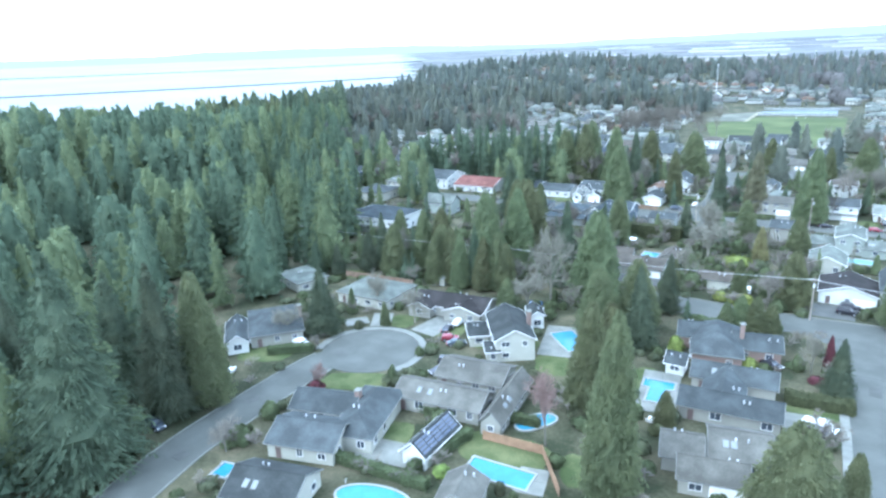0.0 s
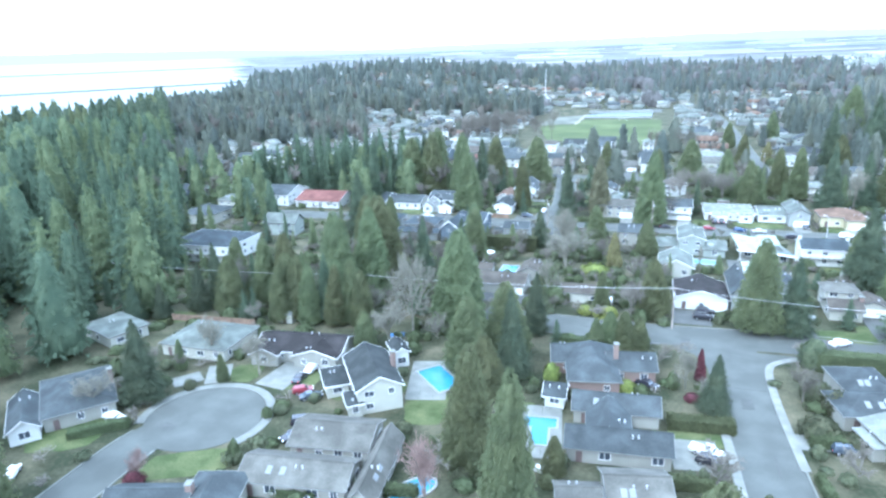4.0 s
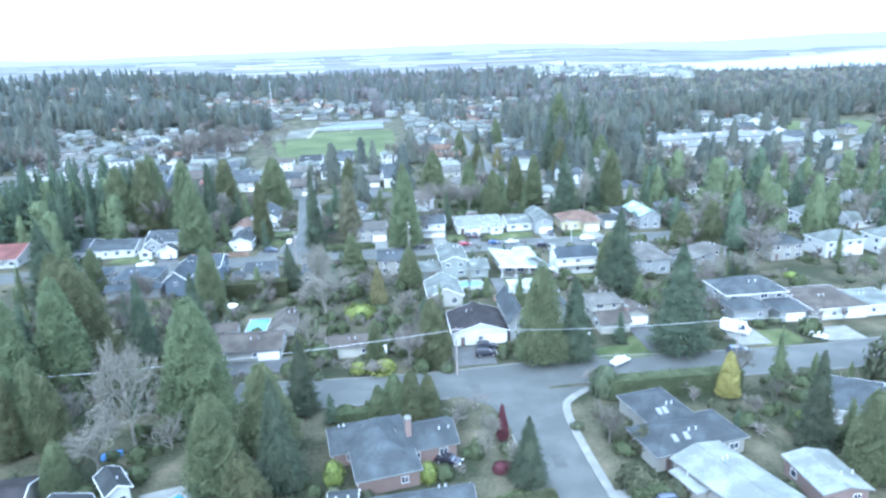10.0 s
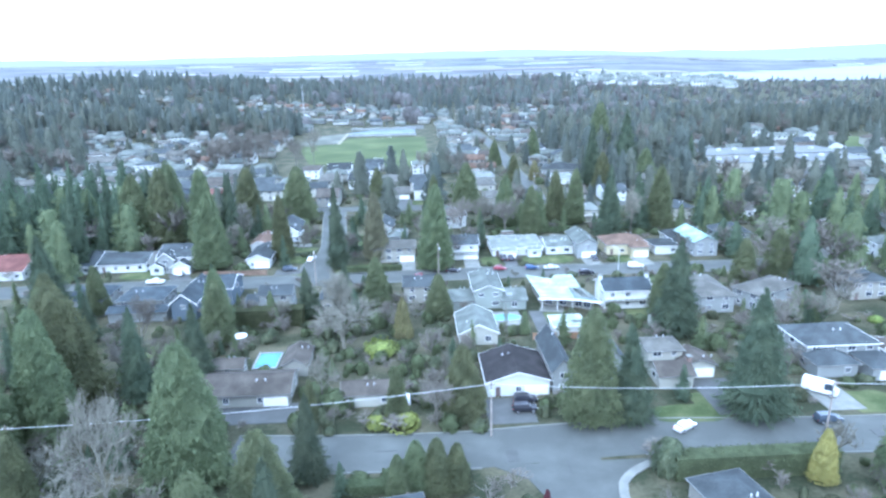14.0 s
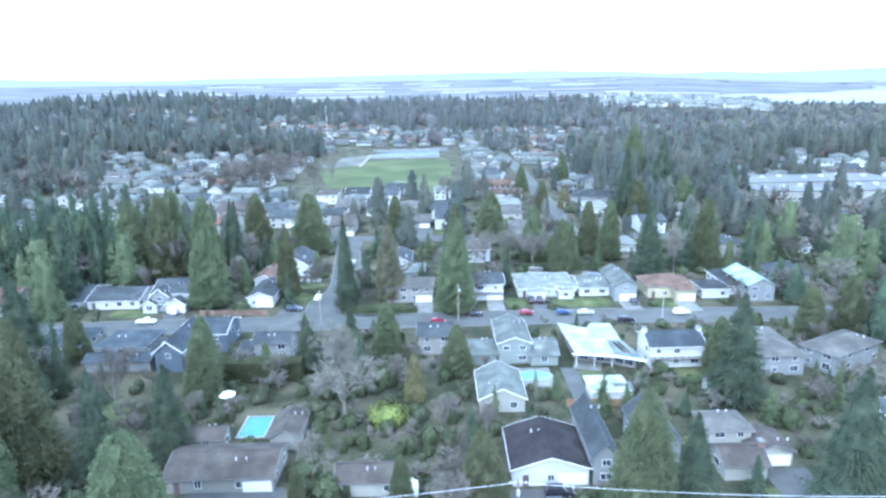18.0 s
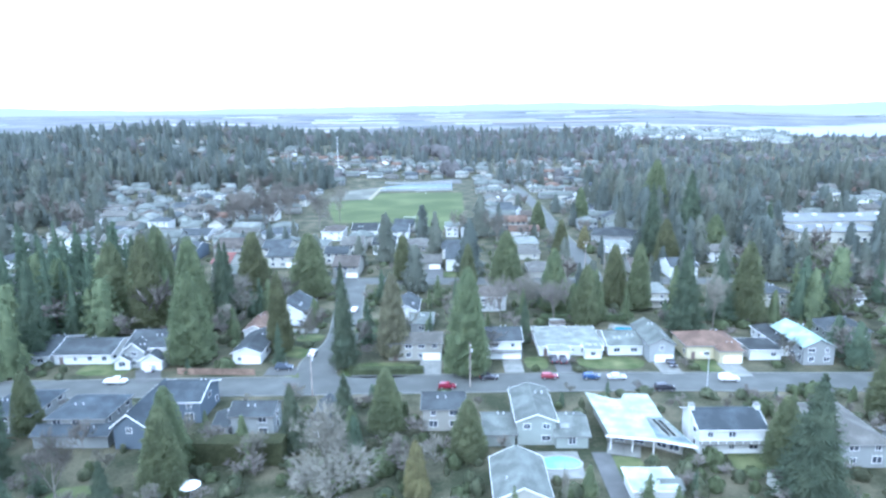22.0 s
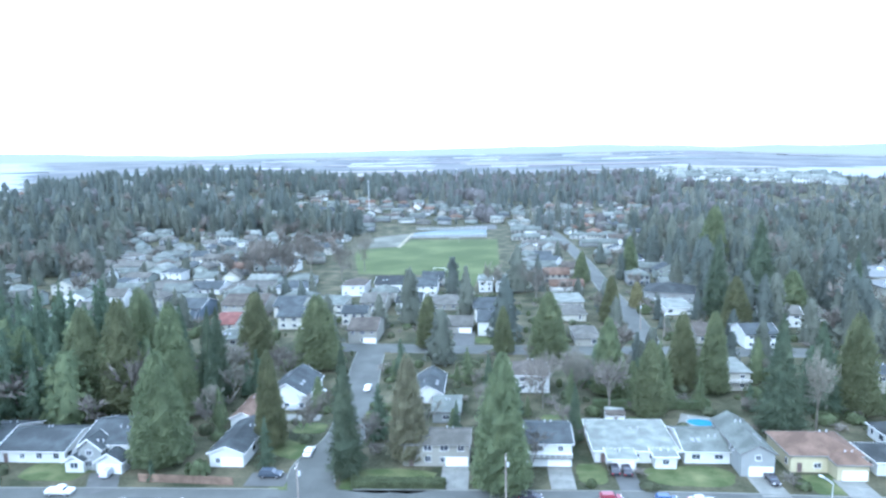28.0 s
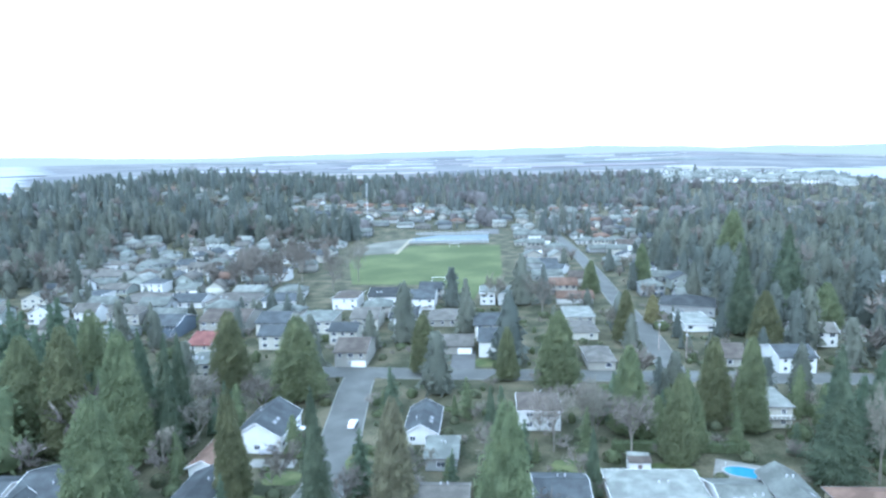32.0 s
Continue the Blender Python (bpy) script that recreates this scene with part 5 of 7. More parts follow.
rng = random.Random(9)
for i in range(90):
    a, dist = rng.uniform(-0.45, 0.72), 1850 + 2700 * rng.random() ** 1.1
    x, y = dist * math.sin(a), dist * math.cos(a)
    k = rng.choice(("straw", "haze_green", "glasshouse", "glasshouse", "far_plough"))
    w, d = rng.uniform(150, 600), rng.uniform(60, 160)
    if k == "glasshouse":
        w, d = rng.uniform(80, 300), rng.uniform(12, 40)
    if land_kind(x - w / 2, y) in ("sea", "bay") or land_kind(x + w / 2, y) in ("sea", "bay"):
        continue
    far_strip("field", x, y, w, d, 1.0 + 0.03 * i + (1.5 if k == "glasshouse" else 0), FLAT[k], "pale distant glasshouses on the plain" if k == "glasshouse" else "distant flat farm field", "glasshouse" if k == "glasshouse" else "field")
# low dark causeways across the shallow water
def causeway(x0, y0, x1, y1, w):
    bm = bmesh.new()
    prev = None
    n = Vector((y1 - y0, x0 - x1)).normalized() * w / 2
    for i in range(25):
        u = i / 24
        x, y = x0 + (x1 - x0) * u, y0 + (y1 - y0) * u
        cur = [bm.verts.new((x + k * n.x, y + k * n.y, hill(x, y) + z)) for k, z in ((-1, -2), (-1, 2.5), (1, 2.5), (1, -2))]
        if prev:
            for k in range(3):
                bm.faces.new((prev[k], prev[k + 1], cur[k + 1], cur[k]))
        prev = cur
    bmesh.ops.recalc_face_normals(bm, faces=bm.faces)
    tagged(new("causeway", mesh_of("causeway", bm, MAT["patch"])), "low dark causeway across the sea", "causeway", kind="structure")


causeway(-3060, 300, -1560, 2320, 10)
causeway(-1760, 120, -940, 1340, 7)


def far_hills():
    """Low blue hills closing the horizon, their haze painted as an emissive colour."""
    m = bpy.data.materials.new("haze_glow_hills")
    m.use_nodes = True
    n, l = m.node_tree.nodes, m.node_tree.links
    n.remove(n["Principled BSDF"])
    # the hills give off this pale colour in place of haze
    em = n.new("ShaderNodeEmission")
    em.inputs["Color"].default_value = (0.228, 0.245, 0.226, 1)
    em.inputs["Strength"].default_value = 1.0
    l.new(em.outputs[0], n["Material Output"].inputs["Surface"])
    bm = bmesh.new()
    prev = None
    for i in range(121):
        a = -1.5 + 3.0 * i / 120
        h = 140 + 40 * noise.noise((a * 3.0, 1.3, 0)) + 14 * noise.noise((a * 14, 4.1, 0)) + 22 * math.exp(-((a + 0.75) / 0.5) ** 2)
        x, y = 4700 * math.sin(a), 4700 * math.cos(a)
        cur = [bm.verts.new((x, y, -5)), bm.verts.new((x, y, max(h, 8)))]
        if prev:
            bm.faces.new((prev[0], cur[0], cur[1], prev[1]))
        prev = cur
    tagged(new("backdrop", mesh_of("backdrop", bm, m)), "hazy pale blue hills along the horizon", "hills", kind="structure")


far_hills()

# ---- playing field ----
slab("playing_field", [(-104, 620), (-100, 587), (-82, 512), (-30, 508), (-26, 472), (-12.5, 471), (-10, 510), (2, 510), (3, 674), (-69, 677), (-74, 632)], -0.05, 0.06, MAT["field"], label="mown green school playing field", category="field")
slab("court", [(-72, 692), (-6, 692), (-6, 752), (-73, 748)], -0.05, 0.07, material("blue_court", (0.10, 0.125, 0.13), 0.8, 0.15, 0.05, 0.5), label="blue-grey hard tennis courts", category="court")
slab("ball_diamond", [(-105, 625), (-76, 634), (-76, 816), (-150, 820)], -0.05, 0.05, material("worn_diamond_grass", (0.085, 0.090, 0.062), 0.95, 0.4, 0.03, 0.5, tint=(0.13, 0.125, 0.105)), label="worn grass and gravel ball diamond", category="ball diamond")
slab("path", [(-75.8, 630), (-72.6, 630), (-72.6, 740), (-75.8, 740)], -0.05, 0.075, material("sandy_path", (0.19, 0.175, 0.12), 0.95, 0.2, 0.1, 2.0), label="straight sandy footpath beside the courts", category="path")
slab("car_park", [(-66, 758), (4, 756), (4, 800), (-72, 806)], -0.05, 0.065, MAT["drive_asphalt"], label="asphalt car park behind the courts", category="car park")


def court_fence(x0, y0, x1, y1, n):
    """A tall wire fence on posts, with pale windscreen cloth along its lower half."""
    ob = tagged(new("court_fence"), "tall tennis court fence hung with pale windscreens", "fence", group="court fences")
    ob.matrix_world = pose(x0, y0, 0, 0, 0, math.degrees(math.atan2(y1 - y0, x1 - x0)))
    length = math.hypot(x1 - x0, y1 - y0)
    for i in range(n + 1):
        c = length * i / n
        part("post", boxed(c - 0.06, -0.06, 0, c + 0.06, 0.06, 3.4), MAT["metal"], ob)
        if i < n:
            part("windscreen", boxed(c + 0.12, -0.02, 0.3, c + length / n - 0.12, 0.02, 2.4), WALL["grey"], ob)
    part("rail", boxed(0, -0.04, 3.32, length, 0.04, 3.4), MAT["metal"], ob)


court_fence(-72, 690, -6, 690, 14)
court_fence(-73, 752, -6, 752, 14)


def goal(x, y, yaw):
    ob = tagged(new("goal"), "white tubular football goal on the field", "goal", group="goals")
    ob.matrix_world = pose(x, y, 0, 0, 0, yaw)
    for px in (-3.6, 3.6):
        part("post", boxed(px - 0.08, -0.08, 0, px + 0.08, 0.08, 2.4), MAT["trim"], ob)
        part("stay", boxed(px - 0.05, 0, 0, px + 0.05, 1.8, 0.1), MAT["trim"], ob)
    part("crossbar", boxed(-3.68, -0.08, 2.4, 3.68, 0.08, 2.56), MAT["trim"], ob)


goal(-34, 518, 0)
goal(-33, 668, 180)


def mast(x, y, h):
    ob = tagged(new("mast"), "tall slender grey steel mast", "mast", group="masts")
    ob.matrix_world = pose(x, y, 0)
    bm = bmesh.new()
    bmesh.ops.create_cone(bm, cap_ends=True, segments=8, radius1=0.38, radius2=0.22, depth=h, matrix=pose(0, 0, h / 2))
    part("shaft", bm, MAT["wire"], ob)
    part("lamp_head", boxed(-1.4, -0.3, h, 1.4, 0.3, h + 0.7), MAT["metal"], ob)


mast(-143, 882, 44)
mast(-66, 1440, 50)
mast(-560, 850, 42)
mast(330, 1300, 44)


def school():
    """A long low school of pale flat-roofed blocks beside its playing field."""
    ob = tagged(new("school"), "long low school of pale flat-roofed blocks", "school")
    ob.location = (215, 455, 0)
    for x0, y0, x1, y1, h in ((172, 453, 262, 483, 7.0), (170, 429, 214, 452.6, 5.6), (222, 424, 262, 452.6, 6.4)):
        part("wall", boxed(x0 - 215, y0 - 455, 0, x1 - 215, y1 - 455, h), WALL["cream"], ob)
        rf = part("roof", boxed(x0 - 215.4, y0 - 455.4, h, x1 - 214.6, y1 - 454.6, h + 0.35), material("grey_membrane", (0.125, 0.13, 0.125), 0.85, 0.3, 0.05, 0.8), ob, "pale grey flat membrane roof")
        for i in range(int((x1 - x0) / 12)):
            cx = x0 - 215 + 6 + 12 * i
            part("roof_unit", boxed(cx - 1.2, (y0 + y1) / 2 - 456 + 3 * (i % 3), h + 0.35, cx + 1.2, (y0 + y1) / 2 - 454 + 3 * (i % 3), h + 1.5), MAT["metal"], rf)
            for k in (0, 1):
                window(ob, pose(cx - 3 + 6 * k, y0 - 455, 1.0), 2.6, 1.5, 1)
        taken.append(((x0 + x1) / 2, (y0 + y1) / 2, 0, (x1 - x0) / 2, (y1 - y0) / 2))


school()
slab("playing_field", [(262, 500), (420, 480), (470, 560), (290, 600)], -0.05, 0.06, MAT["field"], label="mown green school field behind the school", category="field")

# ---- lawns and drives ----
lawn(-56.1, 119.1, 21, 15.2, 7.6)
lawn(-73.1, 119.1, 8, 10.6, 8.8)
lawn(-85.3, 118.9, 8, 7.0, 8.0)
lawn(-42.5, 116.2, 19, 8.4, 13.5)
lawn(6.9, 120.3, 8, 10.7, 10.3)
lawn(-23.4, 117.0, 8, 4.6, 10.7)
lawn(-122.8, 142.0, 7, 9.6, 7.5)
lawn(-57.1, 75.4, 14, 7.9, 9.9)
lawn(-37.3, 80.9, 7, 15.6, 9.5)
lawn(-24.3, 82.2, 16, 6.0, 8.7)
lawn(-104.6, 91.7, 28, 13.1, 15.3)
lawn(-100.8, 66.7, 90, 17.2, 3.6)
lawn(-75.3, 88.4, 28, 15.2, 7.3)
lawn(47.1, 173.8, 0, 6.4, 5.7)
lawn(26.7, 219.5, 0, 5.3, 4.8)
lawn(-74.0, 208.4, 0, 10.2, 9.1)
lawn(26.1, 217.6, 0, 5.6, 9.5)
lawn(50.3, 219.7, 0, 8.4, 7.1)
lawn(-51.9, 280.8, 59, 7.0, 13.1)
lawn(-26.4, 266.8, 0, 19.6, 10.4)
lawn(-47.9, 263.8, 0, 5.0, 3.2)
lawn(-4.8, 266.3, 0, 8.6, 5.5)
lawn(15.8, 270.9, 0, 6.2, 8.6)
lawn(62.0, 267.6, 0, 9.4, 8.0)
lawn(35.7, 270.5, 0, 17.9, 8.5)
lawn(-99.6, 268.9, 0, 14.6, 8.9)
lawn(-50.0, 292.4, 0, 8.3, 6.1)
lawn(-33.0, 300.6, 0, 9.8, 9.5)
lawn(-5.0, 371.3, 0, 10.9, 9.0)
lawn(12.9, 298.8, 0, 10.6, 6.4)
lawn(32.7, 297.4, 0, 10.3, 7.4)
lawn(77.9, 170.4, 0, 10.9, 8.3)
lawn(41.7, 169.1, 0, 14.3, 6.5)
drive(-12.7, 268.1, 0, 5.8, 10.4, "concrete")
drive(9.3, 270.3, 0, 5.1, 12.2, "concrete")
drive(49.7, 267.2, 0, 5.5, 9.7, "concrete")
drive(66.3, 265.1, 0, 5.8, 9.3, "concrete")
drive(22.6, 269.9, 0, 4.5, 12.8, "asphalt")
drive(-51.8, 266.4, 0, 8.6, 5.7, "asphalt")
drive(-86.6, 264.6, 26, 6.2, 9.9, "asphalt")
drive(27.6, 121.9, 8, 11.5, 4.6, "concrete")
drive(-75.9, 121.4, -7, 7.4, 13.2, "concrete")
drive(-90.6, 117.2, 30, 5.2, 8.4, "concrete")
drive(-45.5, 126.2, 14, 8.1, 16.6, "concrete")
drive(-19.8, 113.5, 8, 7.3, 16.7, "concrete")
drive(5.7, 112.8, 8, 7.9, 8.6, "concrete")
drive(30.5, 171.9, 0, 8.2, 12.6, "asphalt")
drive(50.8, 174.9, 0, 8.0, 14.3, "asphalt")
drive(7.7, 173.0, 0, 9.3, 9.5, "asphalt")
drive(-42.1, 176.0, 0, 16.2, 7.4, "asphalt")
drive(-95.6, 113.2, 50, 6.0, 4.6, "concrete")
drive(-54.7, 71.3, 11, 9.9, 6.4, "concrete")
drive(-29.9, 76.1, 13, 4.8, 6.5, "concrete")
drive(11.4, 219.3, 0, 12.5, 9.7, "concrete")
drive(22.2, 215.7, 0, 3.7, 16.2, "asphalt")
drive(-14.5, 374.2, 0, 8.1, 20.3, "asphalt")
drive(-54.2, 299.0, 0, 10.5, 4.0, "concrete")
drive(47.4, 297.0, -22, 12.0, 9.0, "concrete")
drive(92.7, 169.9, 0, 9.3, 7.2, "concrete")
drive(71.7, 171.9, 0, 7.3, 8.7, "concrete")

# ---- houses ----
h = house(-48.1, 75.3, 0, 5.3, 11.3, 2.6, "y", 2.0, "solar", "white", "n")
h = house(-53.8, 88.6, 7, 18.1, 8.6, 2.8, "x", 1.8, "taupe", "beige", "s")
wing(h, -42.4, 92.5, 7, 4.6, 18.0, 2.8, "y", 2.2, "taupe", "beige", "s")
wing(h, -52.9, 99.7, 7, 14.5, 10.2, 2.8, "x", 1.8, "taupe", "beige", "")
h = house(-67.1, 66.7, 16, 13.0, 10.5, 2.8, "x", 2.0, "slate", "cream", "")
wing(h, -71.5, 76.0, 16, 13.0, 8.4, 2.8, "x", 2.0, "slate", "cream", "k")
wing(h, -62.4, 76.4, 16, 8.6, 17.5, 2.9, "h", 2.4, "slate", "cream", "")
h = house(-62.6, 53.1, 15, 12.3, 10.1, 2.8, "x", 2.2, "dark", "cream", "s")
h = house(-36.4, 65.8, 14, 6.7, 7.4, 2.8, "y", 1.8, "taupe", "cream", "")
h = house(-110.1, 99.1, 49, 13.0, 18.0, 2.8, "h", 2.2, "slate", "beige", "k")
wing(h, -113.3, 89.9, 49, 5.7, 14.3, 2.8, "y", 1.8, "slate", "white", "")
h = house(-128.7, 128.0, 72, 10.3, 13.4, 2.8, "f", 0.3, "grey", "cream", "")
h = house(-3.3, 97.5, 12, 9.7, 10.3, 2.8, "x", 2.2, "taupe", "beige", "s")
wing(h, -11.2, 93.2, 12, 6.8, 8.5, 2.8, "x", 2.0, "taupe", "beige", "")
wing(h, -5.7, 88.2, 12, 10.3, 6.7, 2.8, "x", 2.0, "taupe", "beige", "g")
h = house(-101.2, 128.9, 0, 17.7, 14.3, 2.8, "h", 2.4, "grey", "cream", "")
h = house(-76.8, 130.9, 6, 20.9, 10.6, 2.8, "x", 1.8, "black", "beige", "gt")
wing(h, -83.2, 125.9, 6, 7.0, 6.6, 2.8, "y", 1.4, "black", "beige", "t")
wing(h, -71.6, 127.3, 6, 10.7, 6.1, 2.8, "y", 1.4, "black", "beige", "t")
h = house(-54.6, 118.5, 35, 9.4, 16.4, 5.0, "y", 2.3, "dark", "cream", "kt")
wing(h, -62.7, 117.8, 35, 5.2, 8.0, 2.6, "f", 0.3, "dark", "cream", "t")
wing(h, -55.2, 110.8, 35, 3.5, 5.4, 2.6, "f", 0.3, "dark", "cream", "t")
wing(h, -54.6, 132.5, 35, 4.0, 6.8, 3.6, "y", 1.0, "dark", "white", "")
h = house(-18.8, 123.9, 0, 4.5, 5.2, 2.5, "x", 1.5, "slate", "white", "")
h = house(-7.6, 121.2, 5, 15.6, 6.6, 2.8, "x", 2.0, "slate", "beige", "s")
wing(h, -8.4, 114.9, 5, 7.8, 10.5, 2.8, "y", 2.2, "slate", "beige", "")
wing(h, -6.6, 109.7, 5, 17.3, 7.3, 2.8, "x", 2.0, "slate", "beige", "")
h = house(-13.4, 136.5, 10, 10.5, 17.0, 2.8, "h", 3.4, "slate", "brick", "k")
wing(h, -5.8, 139.1, 10, 10.0, 8.7, 2.8, "x", 2.0, "slate", "brick", "")
wing(h, -18.7, 140.0, 10, 7.2, 8.5, 2.8, "x", 2.0, "slate", "brick", "")
h = house(37.7, 132.5, 11, 17.5, 9.2, 2.8, "h", 2.2, "slate", "beige", "s")
wing(h, 36.5, 140.7, 11, 9.5, 12.5, 2.8, "h", 2.2, "slate", "beige", "s")
h = house(38.9, 119.7, 18, 10.3, 15.4, 3.4, "y", 1.0, "pale", "beige", "")
wing(h, 33.5, 121.0, 18, 4.7, 5.7, 2.6, "f", 0.3, "pale", "beige", "")
h = house(53.1, 119.3, 0, 7.8, 9.8, 3.0, "y", 0.8, "pale", "brick", "")
h = house(10.3, 185.1, 0, 13.5, 13.8, 3.2, "y", 1.3, "black", "white", "g")
h = house(4.8, 210.1, 0, 10.0, 14.0, 3.0, "y", 2.2, "grey", "cream", "w")
h = house(10.0, 234.5, 0, 8.6, 16.0, 5.2, "y", 1.5, "grey", "sage", "t")
wing(h, 2.6, 231.1, 0, 7.0, 10.2, 2.8, "x", 0.9, "grey", "sage", "")
wing(h, 16.9, 230.5, 0, 7.3, 11.0, 2.8, "x", 0.9, "grey", "sage", "s")
patio_house()
h = house(27.5, 209.6, 0, 8.2, 7.2, 2.6, "f", 0.2, "white", "white", "n")
h = house(47.4, 227.7, 0, 13.6, 10.1, 5.2, "x", 2.0, "navy", "white", "kb")
h = house(19.4, 187.2, 0, 5.0, 18.0, 5.0, "y", 2.6, "slate", "grey", "")
wing(h, 30.1, 189.0, 0, 7.2, 13.2, 5.0, "y", 2.4, "slate", "grey", "")
h = house(43.4, 189.9, 0, 8.3, 7.6, 4.6, "h", 1.6, "taupe", "cream", "")
wing(h, 42.9, 182.2, 0, 7.9, 7.4, 2.8, "x", 1.6, "brown", "cream", "k")
wing(h, 49.3, 186.2, 0, 7.7, 7.7, 2.8, "y", 1.4, "brown", "cream", "g")
h = house(81.9, 191.0, 0, 16.7, 12.0, 4.8, "h", 2.8, "slate", "grey", "w")
wing(h, 87.1, 181.9, 0, 7.6, 8.5, 2.8, "h", 1.8, "slate", "grey", "g")
wing(h, 77.8, 184.0, 0, 9.6, 8.1, 2.8, "h", 1.8, "slate", "grey", "")
h = house(99.0, 184.8, 0, 14.8, 15.5, 2.8, "h", 1.8, "brown", "white", "g")
h = house(110.2, 182.5, 0, 10.0, 10.2, 2.8, "f", 0.3, "grey", "white", "")
h = house(74.6, 138.2, -30, 12.2, 13.7, 2.8, "h", 2.0, "slate", "white", "")
h = house(-44.6, 183.7, 0, 18.7, 11.0, 2.8, "x", 1.8, "brown", "beige", "g")
wing(h, -36.8, 195.8, 0, 6.1, 10.0, 2.8, "y", 1.4, "brown", "beige", "")
wing(h, -51.1, 193.2, 0, 7.2, 5.1, 2.8, "x", 1.2, "brown", "beige", "")
h = house(-19.8, 179.5, 0, 11.1, 6.3, 2.8, "x", 1.5, "brown", "cream", "")
h = house(-72.2, 234.9, 0, 7.3, 18.0, 5.0, "y", 2.6, "navy", "blue", "w")
wing(h, -67.1, 243.4, 0, 10.7, 12.4, 5.0, "x", 2.2, "navy", "blue", "w")
h = house(-85.1, 235.7, 0, 13.0, 12.2, 4.8, "h", 2.0, "navy", "grey", "")
wing(h, -84.8, 229.5, 0, 16.3, 6.1, 2.8, "x", 1.0, "navy", "grey", "n")
h = house(-101.6, 238.4, 0, 12.0, 13.5, 4.6, "h", 2.0, "navy", "grey", "")
h = house(-48.6, 233.9, 0, 9.7, 7.6, 5.0, "x", 1.6, "slate", "grey", "")
wing(h, -55.1, 234.1, 0, 3.9, 8.6, 2.8, "x", 1.2, "slate", "grey", "")
h = house(-34.5, 235.5, 0, 5.3, 14.1, 2.8, "y", 1.6, "slate", "beige", "")
h = house(-8.8, 237.3, 0, 9.6, 9.2, 5.0, "x", 1.8, "slate", "beige", "")
h = house(-108.3, 279.4, 0, 16.8, 14.5, 2.8, "x", 2.0, "slate", "white", "")
h = house(-90.0, 279.4, 0, 12.4, 16.3, 5.0, "x", 2.2, "slate", "white", "cw")
wing(h, -87.2, 270.6, 0, 6.6, 6.3, 2.8, "y", 1.9, "slate", "white", "gw")
wing(h, -92.4, 271.6, 0, 6.4, 5.2, 4.9, "y", 2.3, "slate", "grey", "w")
wing(h, -95.2, 269.6, 0, 5.0, 3.6, 2.7, "y", 1.3, "slate", "white", "w")
h = house(-122.0, 280.3, 0, 11.0, 18.0, 2.8, "x", 2.0, "slate", "white", "")
h = house(-62.8, 280.1, 0, 8.5, 17.6, 3.2, "y", 1.5, "slate", "white", "g")
h = house(-66.6, 298.6, 0, 7.1, 16.1, 3.0, "y", 1.5, "brick", "white", "")
h = house(-17.0, 277.5, 0, 15.2, 9.2, 5.0, "x", 1.6, "taupe", "beige", "g")
h = house(-16.3, 301.3, 0, 7.6, 10.6, 2.8, "f", 0.5, "grey", "grey", "")
h = house(7.3, 279.7, 0, 10.4, 12.6, 5.2, "x", 1.6, "slate", "white", "gb")
h = house(26.0, 283.6, 0, 18.5, 16.0, 2.6, "f", 0.5, "pale", "white", "")
wing(h, 22.4, 274.4, 0, 6.4, 5.0, 2.6, "f", 0.2, "pale", "white", "g")
wing(h, 31.6, 275.0, 0, 5.4, 4.0, 2.6, "f", 0.2, "pale", "white", "")
h = house(49.2, 279.1, 0, 7.6, 18.0, 5.0, "y", 1.8, "grey", "grey", "gs")
wing(h, 41.0, 282.4, 0, 10.4, 13.5, 2.8, "x", 1.4, "grey", "white", "s")
h = house(63.8, 278.4, 0, 15.2, 12.2, 3.6, "h", 2.4, "brick", "yellow", "")
wing(h, 67.2, 271.4, 0, 7.0, 5.2, 3.4, "h", 1.6, "brick", "yellow", "g")
h = house(77.4, 276.0, 0, 9.3, 9.6, 2.8, "h", 1.6, "dark", "white", "")
h = house(89.3, 276.2, 0, 8.9, 18.0, 5.0, "y", 2.0, "cyan", "grey", "")
wing(h, 85.4, 282.9, 0, 6.5, 18.0, 2.8, "h", 1.6, "dark", "white", "")
h = house(63.2, 326.2, 0, 9.2, 12.8, 5.2, "f", 0.4, "pale", "cream", "b")
h = house(6.5, 323.5, 0, 11.0, 12.5, 5.0, "h", 2.4, "brown", "white", "")
h = house(-59.5, 312.0, 0, 12.0, 17.0, 4.0, "y", 3.4, "slate", "white", "s")
h = house(-106.7, 384.3, 0, 9.0, 17.9, 5.0, "x", 1.4, "red", "cream", "")
h = house(-22.0, 317.4, 0, 8.6, 17.0, 2.8, "y", 2.2, "slate", "white", "s")
h = house(-51.2, 375.3, 0, 11.4, 18.0, 5.0, "x", 1.6, "brown", "beige", "g")
h = house(-3.4, 385.6, 0, 12.7, 17.7, 5.4, "x", 1.8, "slate", "white", "w")
h = house(-5.1, 409.6, 0, 13.1, 18.0, 5.0, "x", 1.8, "slate", "cream", "")
h = house(-18.0, 388.1, 0, 13.7, 15.4, 2.8, "x", 1.6, "taupe", "beige", "g")
h = house(-55.5, 420.9, 0, 11.6, 18.0, 5.0, "x", 1.4, "taupe", "cream", "")
h = house(-39.7, 421.4, 0, 11.8, 18.0, 5.0, "x", 1.4, "dark", "white", "")
h = house(-22.7, 427.0, 0, 16.7, 18.0, 2.8, "h", 1.6, "taupe", "beige", "")
h = house(-91.3, 414.6, 0, 13.3, 18.0, 5.0, "x", 1.6, "slate", "cream", "")
h = house(-75.0, 416.9, 0, 15.5, 18.0, 5.0, "h", 1.6, "grey", "cream", "")
